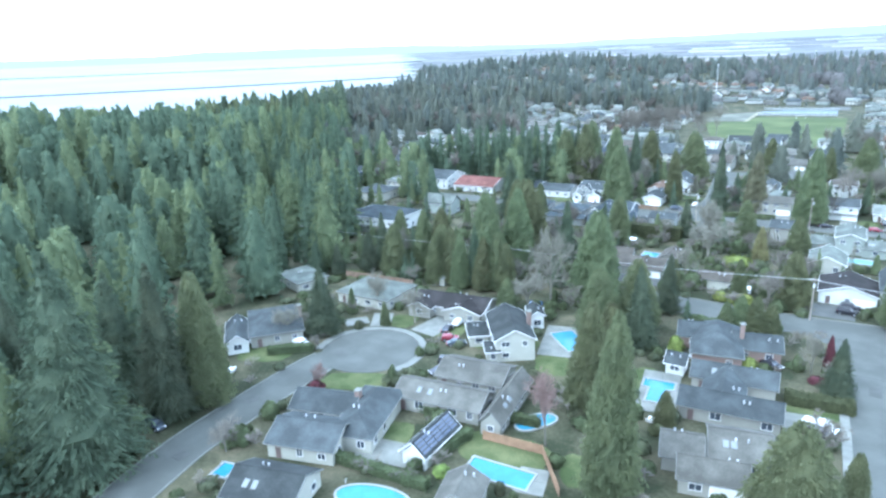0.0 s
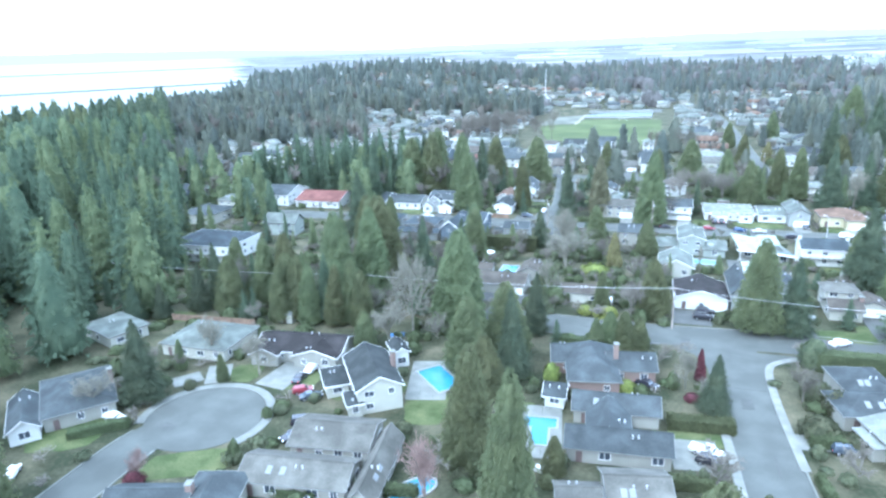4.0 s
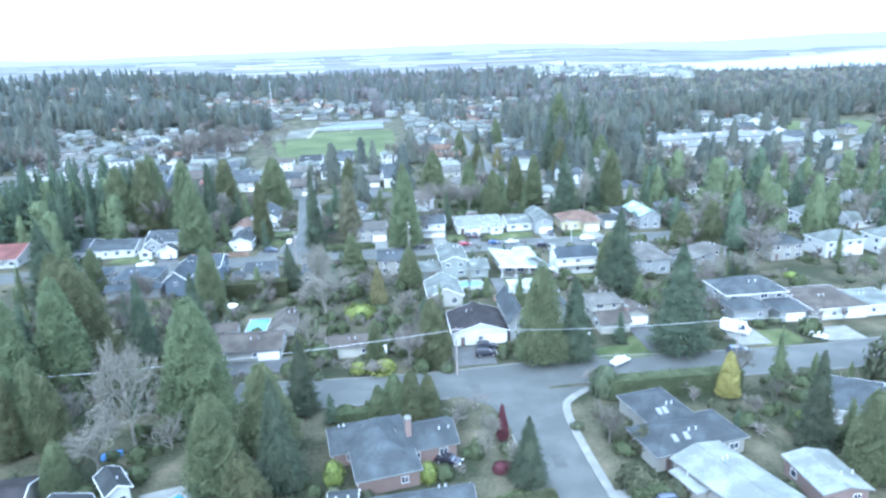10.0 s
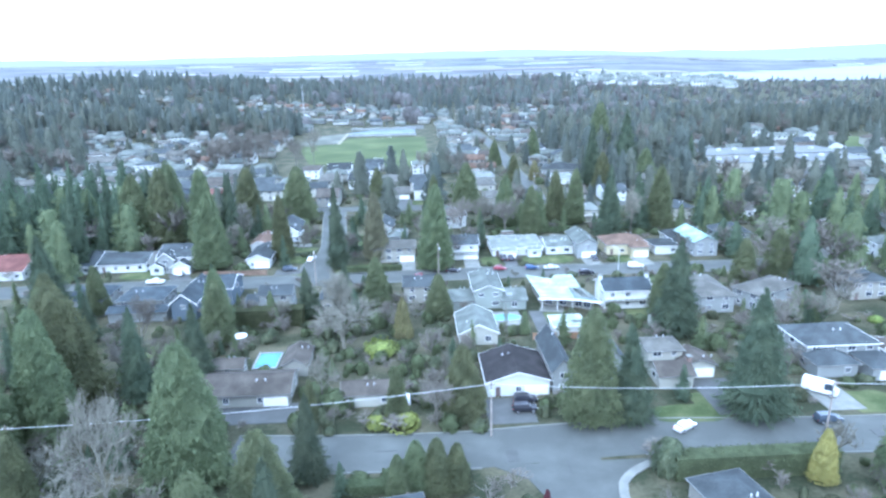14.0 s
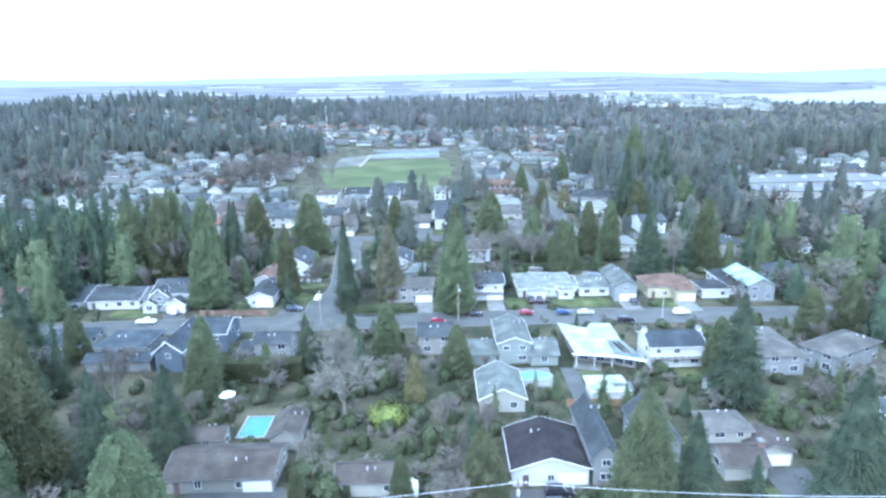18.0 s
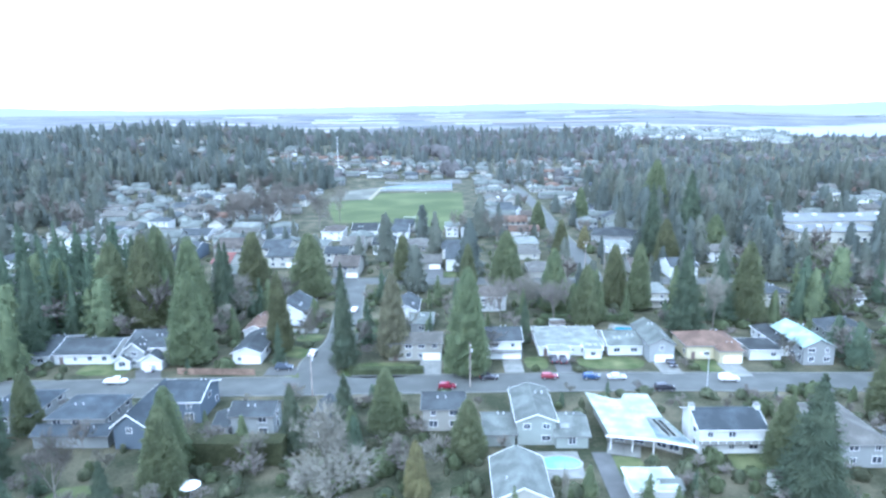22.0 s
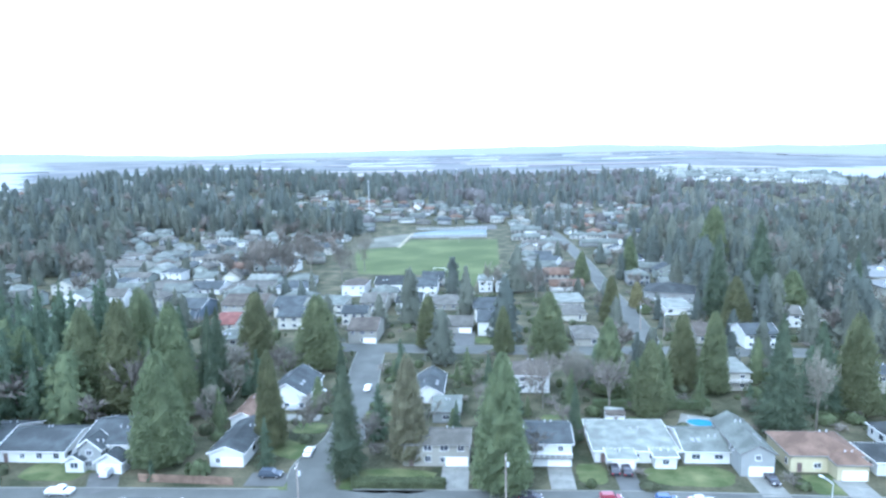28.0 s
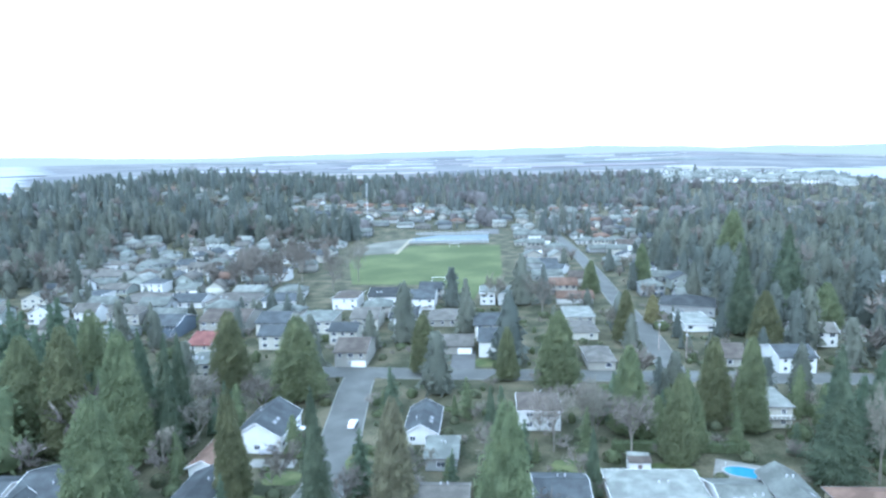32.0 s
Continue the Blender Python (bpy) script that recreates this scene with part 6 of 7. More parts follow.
h = house(-133.6, 411.2, 0, 11.6, 18.0, 5.0, "x", 1.6, "slate", "blue", "")
h = house(-112.3, 418.8, 0, 20.2, 20.0, 5.0, "x", 1.6, "brown", "beige", "")
h = house(-129.3, 464.6, 0, 22.8, 20.0, 2.8, "h", 2.0, "taupe", "cream", "s")
h = house(-105.9, 464.0, 0, 18.5, 18.0, 2.8, "h", 1.8, "slate", "white", "")
h = house(-151.1, 464.5, 0, 17.6, 18.0, 2.8, "x", 1.6, "slate", "white", "")
h = house(-176.3, 467.7, 0, 23.3, 20.0, 2.8, "h", 1.6, "taupe", "cream", "")
h = house(-72.1, 458.7, 0, 12.2, 18.0, 5.0, "h", 1.4, "brown", "white", "")
h = house(-54.8, 462.9, 0, 14.7, 18.0, 5.0, "x", 1.6, "dark", "white", "s")
h = house(-37.0, 457.2, 0, 14.0, 18.0, 5.0, "x", 1.6, "slate", "white", "")
h = house(-6.4, 466.4, 0, 7.8, 18.0, 5.4, "h", 1.4, "grey", "white", "")
h = house(1.7, 466.0, 0, 7.3, 18.0, 5.4, "h", 1.4, "grey", "white", "")
h = house(-202.0, 466.6, 0, 11.2, 18.0, 5.0, "h", 1.4, "slate", "white", "")
h = house(-228.1, 527.1, 0, 16.9, 18.0, 5.0, "x", 1.4, "taupe", "cream", "")
h = house(29.5, 371.6, 0, 9.3, 16.9, 2.8, "h", 1.6, "taupe", "beige", "")
h = house(87.2, 367.0, 0, 11.8, 14.3, 5.0, "x", 1.6, "slate", "white", "b")
h = house(71.6, 374.9, 0, 8.2, 16.9, 2.8, "x", 1.6, "brown", "beige", "")
h = house(79.7, 443.3, -18, 22.7, 20.0, 4.0, "h", 2.2, "dark", "grey", "")
h = house(74.2, 417.5, 0, 12.0, 18.0, 2.8, "f", 0.4, "pale", "white", "")
h = house(124.8, 403.0, 0, 10.3, 18.0, 2.8, "h", 1.4, "taupe", "cream", "")
h = house(31.0, 430.2, 0, 12.3, 18.0, 2.8, "f", 0.4, "pale", "cream", "")
h = house(29.2, 407.0, 0, 10.9, 18.0, 2.8, "h", 1.4, "taupe", "cream", "")
h = house(33.2, 542.4, -21, 13.4, 18.0, 2.8, "x", 1.4, "slate", "white", "")
h = house(28.6, 503.1, 0, 12.4, 18.0, 2.8, "f", 0.4, "pale", "white", "")
h = house(-149.5, 195.0, 0, 25.3, 19.8, 5.6, "h", 1.8, "navy", "white", "b")
h = house(-186.2, 238.4, 0, 17.6, 18.0, 4.0, "h", 2.4, "slate", "cream", "")
h = house(-202.3, 232.8, 21, 10.7, 18.0, 4.0, "h", 2.2, "slate", "cream", "")
h = house(-226.0, 273.8, 0, 13.0, 18.0, 5.0, "x", 1.4, "slate", "blue", "")
h = house(-210.8, 278.6, 0, 22.7, 20.0, 3.0, "x", 1.6, "sage", "cream", "")
h = house(-176.8, 278.4, 0, 25.3, 20.0, 5.0, "x", 2.4, "slate", "white", "w")
h = house(-149.1, 277.6, 0, 22.8, 20.0, 3.0, "x", 1.6, "red", "white", "")
h = house(-184.4, 335.2, 0, 22.3, 20.0, 5.0, "x", 1.8, "slate", "white", "w")
h = house(69.7, 226.2, 0, 9.8, 18.0, 4.6, "h", 1.8, "taupe", "grey", "")
h = house(86.1, 224.1, -62, 9.1, 18.0, 4.6, "h", 1.8, "taupe", "grey", "")

# ---- pools ----
pool(-43.4, 127.1, 46, 5.5, 10.1, "blue")
pool(-20.1, 113.2, 6, 4.6, 8.6, "blue", "tee")
pool(-35.2, 75.3, 3, 10.6, 4.2, "blue")
pool(-49.2, 60.4, 14, 11.2, 6.0, "blue", "kidney")
pool(-75.0, 54.0, 11, 2.7, 3.2, "blue")
pool(-36.1, 91.8, 57, 7.6, 4.6, "blue", "kidney")
pool(-44.4, 199.6, 0, 4.9, 7.6, "blue")
pool(13.5, 219.6, 0, 7.6, 5.4, "green", "kidney")
pool(47.6, 296.6, -22, 8.4, 5.6, "blue", "kidney")

# ---- trees ----
tree(-95.3, 42.4, 37.9, 13.4, "fir")
tree(-98.5, 60.8, 31.0, 6.8, "fir")
tree(-96.8, 68.1, 27.6, 5.8, "cedar")
tree(-117.4, 44.7, 27.2, 7.7, "fir")
tree(-113.6, 61.0, 27.0, 6.8, "fir")
tree(-98.2, 103.8, 17.6, 5.8, "fir")
tree(-47.4, 155.2, 24.9, 7.3, "cedar")
tree(-39.0, 133.4, 17.1, 5.2, "cedar")
tree(-32.1, 141.5, 17.5, 5.3, "cedar")
tree(-28.2, 154.6, 15.5, 4.2, "fir")
tree(-32.6, 122.7, 13.4, 4.1, "cedar")
tree(-63.9, 135.1, 9.9, 3.1, "cedar")
tree(-84.5, 163.4, 25.6, 6.2, "cedar")
tree(-78.0, 170.6, 25.4, 6.2, "cedar")
tree(-92.8, 150.6, 17.4, 4.9, "cedar")
tree(-77.4, 149.3, 16.7, 3.8, "cedar")
tree(-109.6, 231.7, 23.5, 9.7, "fir")
tree(-58.4, 210.7, 16.9, 4.8, "cedar")
tree(-29.6, 100.4, 21.9, 4.9, "cedar")
tree(-18.3, 77.7, 30.2, 4.2, "cedar")
tree(-29.1, 132.6, 19.0, 5.0, "fir")
tree(-78.2, 273.0, 25.6, 6.6, "cedar")
tree(4.9, 75.2, 21.6, 7.9, "cedar")
tree(12.0, 88.7, 11.7, 2.7, "cedar")
tree(-15.9, 101.5, 7.3, 2.0, "cedar")
tree(9.6, 127.6, 11.7, 4.2, "fir")
tree(7.9, 139.6, 7.2, 1.2, "red")
tree(-81.9, 155.5, 14.7, 6.2, "cedar")
for i, (x, y, h, r) in enumerate(((-93, 147, 15, 3.6), (-89, 149, 17, 3.9), (-85, 147.5, 16, 3.6), (-81.5, 150, 18, 3.8), (-78, 148, 16, 3.5), (-74, 150.5, 17, 3.7), (-70.5, 148.5, 15, 3.4), (-119, 156, 17, 4.2), (-114.5, 159, 18, 4.4), (-104, 157, 19, 4.4), (-99, 160, 20, 4.6))):
    tree(x, y, h, r, "fir" if i % 4 == 3 else "cedar")
tree(-125.7, 140.8, 10.1, 5.3, "fir")
tree(-119.1, 147.9, 13.3, 5.5, "fir")
tree(-109.8, 149.0, 16.1, 4.8, "cedar")
tree(-131.5, 137.2, 11.3, 6.5, "fir")
tree(-87.4, 114.6, 6.5, 1.5, "cedar")
tree(-100.1, 116.8, 7.3, 1.4, "cedar")
tree(-13.4, 149.0, 7.6, 2.9, "cedar")
tree(-10.6, 150.3, 9.0, 3.2, "cedar")
tree(-7.4, 149.6, 9.6, 3.3, "cedar")
tree(-4.4, 150.2, 8.3, 3.0, "cedar")
tree(53.7, 147.7, 9.4, 2.6, "yellow")
tree(30.6, 151.8, 6.4, 3.2, "round")
tree(64.5, 148.1, 6.4, 2.3, "round")
tree(59.0, 129.9, 17.5, 4.1, "fir")
tree(61.0, 120.5, 15.5, 3.8, "cedar")
tree(86.5, 144.7, 12.0, 6.5, "round")
tree(53.3, 167.9, 24.8, 9.1, "fir")
tree(21.8, 167.2, 22.9, 5.3, "cedar")
tree(29.6, 168.0, 18.8, 5.4, "fir")
tree(53.7, 206.8, 23.5, 7.4, "fir")
tree(55.5, 218.6, 14.2, 4.0, "cedar")
tree(87.4, 238.6, 14.3, 4.5, "cedar")
tree(99.5, 242.1, 16.1, 4.6, "cedar")
tree(-1.3, 170.6, 15.5, 4.1, "cedar")
tree(-60.8, 219.0, 17.0, 4.0, "cedar")
tree(-80.0, 182.3, 26.3, 8.5, "cedar")
tree(-66.7, 183.5, 20.2, 4.6, "fir")
tree(-56.8, 188.9, 18.7, 4.8, "fir")
tree(-52.1, 165.6, 19.1, 5.6, "cedar")
tree(-85.1, 187.1, 23.8, 5.7, "cedar")
tree(-82.8, 192.5, 17.5, 4.2, "fir")
tree(-96.3, 208.0, 20.7, 5.0, "cedar")
tree(-91.6, 215.3, 12.9, 3.1, "fir")
tree(-97.8, 233.6, 14.5, 3.5, "cedar")
tree(-109.4, 234.2, 17.3, 4.2, "fir")
tree(-30.4, 171.9, 9.0, 1.9, "cedar")
tree(-13.9, 171.2, 11.5, 2.3, "cedar")
tree(-3.9, 222.1, 12.4, 3.7, "cedar")
tree(-38.8, 226.0, 13.9, 4.3, "fir")
tree(-30.0, 234.2, 12.5, 5.2, "fir")
tree(-20.8, 233.8, 13.9, 5.8, "cedar")
tree(-13.2, 208.7, 11.2, 2.4, "gold")
tree(-56.2, 282.3, 23.5, 4.2, "cedar")
tree(-131.6, 303.3, 23.7, 6.1, "cedar")
tree(-114.6, 303.4, 28.5, 7.3, "cedar")
tree(-104.5, 303.5, 30.9, 6.9, "cedar")
tree(-87.4, 299.3, 30.8, 7.1, "cedar")
tree(-80.3, 303.7, 28.2, 4.8, "fir")
tree(-84.0, 348.1, 23.6, 6.5, "cedar")
tree(-60.0, 338.2, 24.4, 8.1, "cedar")
tree(-23.3, 276.2, 24.4, 4.7, "brownfir")
tree(-3.4, 263.6, 28.6, 5.8, "cedar")
tree(-35.5, 268.5, 28.6, 4.8, "fir")
tree(-26.4, 362.2, 19.3, 5.2, "cedar")
tree(-0.3, 354.6, 16.6, 3.5, "cedar")
tree(14.4, 351.0, 22.3, 8.4, "cedar")
tree(43.2, 396.0, 19.2, 4.7, "cedar")
tree(27.9, 316.1, 22.3, 5.0, "cedar")
tree(49.8, 323.8, 22.1, 5.2, "cedar")
tree(38.6, 309.1, 16.6, 5.2, "cedar")
tree(56.6, 318.7, 23.2, 5.0, "cedar")
tree(38.7, 323.8, 9.0, 3.5, "cedar")
tree(63.2, 292.8, 28.2, 6.8, "fir")
tree(87.1, 305.0, 26.1, 5.7, "cedar")
tree(78.8, 304.9, 23.8, 6.1, "fir")
tree(113.2, 427.1, 37.9, 10.3, "fir")
tree(117.2, 404.5, 19.5, 7.2, "cedar")
tree(88.1, 385.7, 20.6, 5.6, "cedar")
tree(88.0, 405.2, 34.2, 7.2, "fir")
tree(141.4, 404.0, 26.5, 4.7, "fir")
tree(59.6, 422.6, 11.9, 3.9, "gold")
tree(-82.0, 313.8, 26.1, 4.9, "fir")
tree(35.3, 302.5, 19.9, 4.9, "cedar")
tree(14.4, 286.5, 14.0, 2.5, "fir")
tree(-5.4, 311.8, 13.3, 2.7, "fir")
tree(120.2, 506.8, 38.7, 8.9, "cedar")
tree(72.0, 494.0, 23.3, 5.0, "cedar")
tree(44.3, 481.1, 17.0, 4.9, "cedar")
tree(-105.3, 316.8, 31.2, 6.5, "cedar")
tree(-56.4, 146.5, 21.4, 6.3, "bare")
tree(-112.1, 155.5, 14.4, 6.4, "bare")
tree(-60.4, 140.5, 10.6, 4.8, "bare")
tree(-27.1, 202.3, 14.9, 6.7, "bare")
tree(-31.8, 85.8, 15.9, 3.3, "birch")
tree(-96.5, 123.3, 10.5, 3.8, "bare")
tree(-103.9, 97.0, 9.6, 3.7, "bare")
tree(-79.2, 57.7, 6.7, 2.9, "barepink")
tree(-80.1, 82.4, 6.3, 2.6, "birch")
tree(-81.7, 119.3, 10.8, 4.3, "bare")
tree(4.9, 134.9, 9.4, 2.9, "bare")
tree(-6.6, 169.2, 10.3, 3.2, "barepink")
tree(10.8, 198.8, 12.7, 0.6, "bare")
tree(-74.8, 205.7, 17.0, 3.6, "barepink")
tree(-28.6, 209.2, 19.9, 5.9, "bare")
tree(-4.1, 180.7, 11.2, 2.0, "bare")
tree(-29.4, 180.0, 12.3, 3.0, "bare")
tree(25.6, 135.6, 8.1, 3.1, "barepink")
tree(17.8, 308.9, 16.7, 4.0, "bare")
tree(25.8, 304.5, 16.2, 4.7, "barepink")
tree(71.8, 292.9, 20.9, 4.3, "bare")
tree(8.7, 306.1, 16.0, 4.5, "barepink")
tree(156.8, 463.3, 20.8, 8.9, "barepink")
tree(-136.8, 504.8, 22.1, 7.8, "barepink")
tree(-122.6, 496.3, 26.0, 9.1, "barepink")
tree(-112.6, 520.2, 24.5, 8.1, "barepink")
tree(-86.4, 487.1, 23.7, 7.3, "barepink")
tree(-79.4, 518.3, 25.8, 6.4, "bare")
tree(16.9, 435.0, 19.6, 7.2, "barepink")
tree(140.7, 476.6, 27.1, 6.7, "barepink")
tree(0.9, 193.7, 8.5, 2.9, "barepink")
tree(126.7, 197.9, 13.3, 4.0, "bare")
tree(-123.6, 275.8, 30.3, 5.8, "fir")
tree(-112.1, 311.2, 29.1, 5.3, "fir")
tree(-96.0, 322.0, 24.9, 5.2, "fir")

# ---- parked vehicles ----
car(2.3, 260.1, 0, "sedan", "black")
car(17.7, 260.3, 0, "hatch", "red")
car(28.1, 260.0, 0, "hatch", "blue")
car(34.5, 259.7, 0, "sedan", "silver")
car(44.2, 252.7, 0, "suv", "black")
car(61.8, 258.0, 0, "suv", "white")
car(20.5, 271.7, 90, "suv", "black")
car(22.9, 271.4, 90, "suv", "black")
car(51.1, 268.3, -90, "sedan", "black")
car(-92.3, 259.2, 0, "pickup", "white")
car(-87.0, 267.6, 90, "suv", "silver")
car(-46.3, 278.3, 90, "sedan", "white")
car(-51.6, 267.6, 0, "suv", "dark")
car(-54.4, 316.4, 0, "suv", "white")
car(-40.5, 319.6, 90, "sedan", "white")
car(-53.9, 370.6, 90, "sedan", "white")
car(-56.7, 303.9, 0, "suv", "silver")
car(-8.2, 254.8, 0, "hatch", "maroon")
car(-62.4, 104.3, 26, "suv", "black")
car(-71.8, 119.0, 97, "sedan", "black")
car(-71.4, 123.8, 89, "sedan", "white")
car(-68.5, 114.7, 35, "hatch", "red")
car(-65.8, 113.1, 38, "sedan", "dark")
car(-2.2, 134.4, -29, "sedan", "black")
car(7.5, 113.2, -19, "pickup", "white")
car(8.0, 110.3, -23, "suv", "black")
car(29.2, 119.5, 3, "suv", "dark")
car(10.5, 172.5, 0, "suv", "black")
car(34.5, 176.7, 60, "sedan", "white")
car(38.3, 163.8, 30, "sedan", "white")
car(65.2, 164.0, 0, "suv", "dark")
car(89.8, 175.2, 0, "sedan", "silver")
car(86.6, 168.8, -48, "sedan", "white")
car(11.2, 175.9, 0, "suv", "black")
car(-12.5, 178.2, 90, "suv", "white")
car(70.3, 174.5, -44, "van", "white")
car(-101.8, 77.4, 121, "sedan", "white")
car(-97.3, 56.5, -6, "suv", "dark")
car(-98.6, 96.2, -5, "sedan", "white")
car(-62.0, 99.7, -120, "sedan", "black")

# ---- poles, cables, lamps, fences ----
for x, y, h, yaw in ((-75.3, 156.0, 11.5, 0), (3.0, 164.6, 11, 0), (61.9, 159.5, 11, 0), (-40.5, 251.0, 11.5, 90), (-2.5, 255.5, 11.5, 90), (52.5, 385.0, 11, 0), (57.8, 372.0, 11, 0)):
    utility_pole(x, y, h, yaw)
for z in (10.4,):
    cable((-75.3, 156.0, z + 0.5), (3.0, 164.6, z))
    cable((3.0, 164.6, z), (61.9, 159.5, z))
    cable((61.9, 159.5, z), (125, 158, z))
    cable((-75.3, 156.0, z + 0.5), (-150, 150, z + 0.5))
street_lamp(54.2, 252.4, 8.2, 120)
street_lamp(-73.5, 154.0, 8.2, -60)
fence(-78.9, 264.8, -58.2, 263.9, 1.8)
fence(18.2, 205.1, 35.4, 204.6, 1.8, "orange_fence")
fence(-42.0, 82.5, -31.2, 83.4, 1.8, "orange_fence")
fence(-31.2, 83.4, -24.6, 74.5, 1.8, "orange_fence")
fence(-122, 140, -98, 142, 1.8)
fence(-98, 142, -92, 132, 1.8)

shed(25.8, 299.2, -8, 4.2, 3.2, 2.5)
shed(-91.5, 146.8, 5, 4.0, 3.0, 2.3, "cream")
shed(30.6, 209.0, 0, 3.6, 4.0, 2.4, "grey", "grey")
shed(51.1, 211.3, 10, 3.2, 3.2, 2.4, "cream", "brown")
shed(25.7, 297.9, 0, 4.4, 3.2, 2.4, "white", "brown")
shed(-63.3, 81.1, 14, 3.0, 3.0, 2.3, "beige", "brown")
parasol(-53.1, 209.3)
dinghy(-17.4, 101.7, -15)
tarp(-60.2, 145.4, 20, 3.4, 2.2, 0.8)
ornament(-103.2, 63.6, 0.8, "red")
ornament(-100.6, 64.0, 0.7, "white")
ornament(-99.9, 67.1, 1.0, "white")


def clear(x, y, gap):
    if near_road(x, y, gap):
        return False
    for a, b, yaw, w, d in taken:
        c, s = math.cos(radians(yaw)), math.sin(radians(yaw))
        u, v = (x - a) * c + (y - b) * s, -(x - a) * s + (y - b) * c
        if abs(u) < w + gap and abs(v) < d + gap:
            return False
    return True


def on_paving(x, y, gap=0.8):
    for a, b, yaw, w, d, *_ in paved + grassed:
        c, s = math.cos(radians(yaw)), math.sin(radians(yaw))
        if abs((x - a) * c + (y - b) * s) < w / 2 + gap and abs(-(x - a) * s + (y - b) * c) < d / 2 + gap:
            return True
    return False


def in_field(x, y, gap=0):
    return -110 - gap < x < 12 + gap and 495 - gap < y < 790 + gap


def estate(x, y):
    """The built-up quarters beyond the near streets."""
    return (-0.46 * y < x < -0.16 * y - 20 and 400 < y < 680) or (20 < x < 92 and 330 < y < 600) or (20 < x < 118 and 600 <= y < 960) or (abs(x + 20) < 200 and 790 < y < 960)


def wooded(x, y):
    """How thick the woods stand, 0 to 1."""
    if x < -0.86 * y:
        return 0.9
    if estate(x, y):
        return 0.3 if x > 0 and y < 460 else 0.28
    if y > 700:
        return 0.9
    if y > 470 and x < -150:
        return 0.9 if y > 560 else 0.4
    if 250 < x < 485 and 395 < y < 610:
        return 0.0
    if x > 118 and y > 330:
        return 0.3 if y < 430 else 0.5 if y < 620 else 0.8
    if x < -95 and y < 330:
        return 0.45
    return 0.0 if y < 490 and x < 30 else 0.12


# ---- houses further off, along the back streets ----
rng = random.Random(21)
roofs, walls = ("taupe", "slate", "grey", "brown", "grey", "taupe", "slate", "grey"), ("white", "cream", "beige", "sage", "grey", "white", "cream")
far_count = 0
for j in range(-6, 12):
    for i in range(-17, 17):
        x, y = i * 21 + (j % 2) * 6 + rng.uniform(-4, 4), 258 + j * 34 + rng.uniform(-4, 4)
        w, d = rng.uniform(11, 15), rng.uniform(8.5, 12)
        if abs(x) > 60 + 0.62 * y or in_field(x, y, 8) or rng.random() < 0.15 + 0.85 * wooded(x, y) * (0.3 if estate(x, y) else 1) or far_count > 258:
            continue
        if y < 330 and (x < 100 and y > 200 or x < 66) and not (x < -100 and y > 215) or not clear(x, y, 9) or any((x - a) ** 2 + (y - b) ** 2 < (r + 7) ** 2 for a, b, r in planted):
            continue
        house(x, y, rng.uniform(-6, 6), w, d, rng.choice((2.8, 5.0, 5.2)), rng.choice("xyhhx"), rng.uniform(2.2, 3.2), rng.choice(roofs), rng.choice(walls), rng.choice(("", "g", "s", "")))
        far_count += 1

# ---- houses too far and too many to count ----
def gable(w, d, z, rise, o, hip):
    """Walls, roof and window panes of a small far house as triangles, in metres."""
    wl, rf, pn = bmesh.new(), bmesh.new(), bmesh.new()
    box(wl, -w / 2, -d / 2, 0, w / 2, d / 2, z)
    if not hip:
        for k in (-1, 1):
            wl.faces.new([wl.verts.new(p) for p in ((k * w / 2, -d / 2, z), (k * w / 2, d / 2, z), (k * w / 2, 0, z + rise - 0.1))])
    roof_mesh(rf, -w / 2 - o, -d / 2 - o, w / 2 + o, d / 2 + o, z + 0.05, "h" if hip else "x", rise)
    for fl in range(2 if z > 4 else 1):
        for i in range(4):
            c = (i - 1.5) * w / 4
            box(pn, c - 0.7, -d / 2 - 0.06, 0.9 + 2.5 * fl, c + 0.7, -d / 2 - 0.01, 2.2 + 2.5 * fl)
    out = []
    for bm in (wl, rf, pn):
        bmesh.ops.recalc_face_normals(bm, faces=bm.faces)
        bm.verts.index_update()
        out.append(arrays(([tuple(v.co) for v in bm.verts], [tuple(v.index for v in f.verts) for f in bm.faces])))
        bm.free()
    return out


HOMES = [gable(13, 10, 4.8, 3.0, 0.6, False), gable(15, 11, 2.9, 2.8, 0.7, True), gable(11, 12, 4.9, 2.8, 0.6, True), gable(11, 9, 4.6, 3.2, 0.5, False), gable(16, 10, 3.0, 2.6, 0.7, False)]
far_roofs = ("taupe", "slate", "grey", "brown", "grey", "taupe", "brick", "grey", "pale", "grey")
far_walls = ("white", "cream", "beige", "grey", "sage", "beige")
rng = random.Random(77)
homes, spots = [], []


def far_home(x, y, big=1.0):
    yaw = rng.choice((0, 0, 1.5708, 3.1416)) + rng.uniform(-0.15, 0.15)
    wl, rf, pn = rng.choice(HOMES)
    for piece, slot in ((wl, 10 + rng.randrange(6) if big == 1 else 10), (rf, rng.randrange(10) if big == 1 else rng.choice((4, 8, 8))), (pn, 16)):
        homes.append((piece, slot, x, y, yaw, big, big))
    spots.append((x, y))


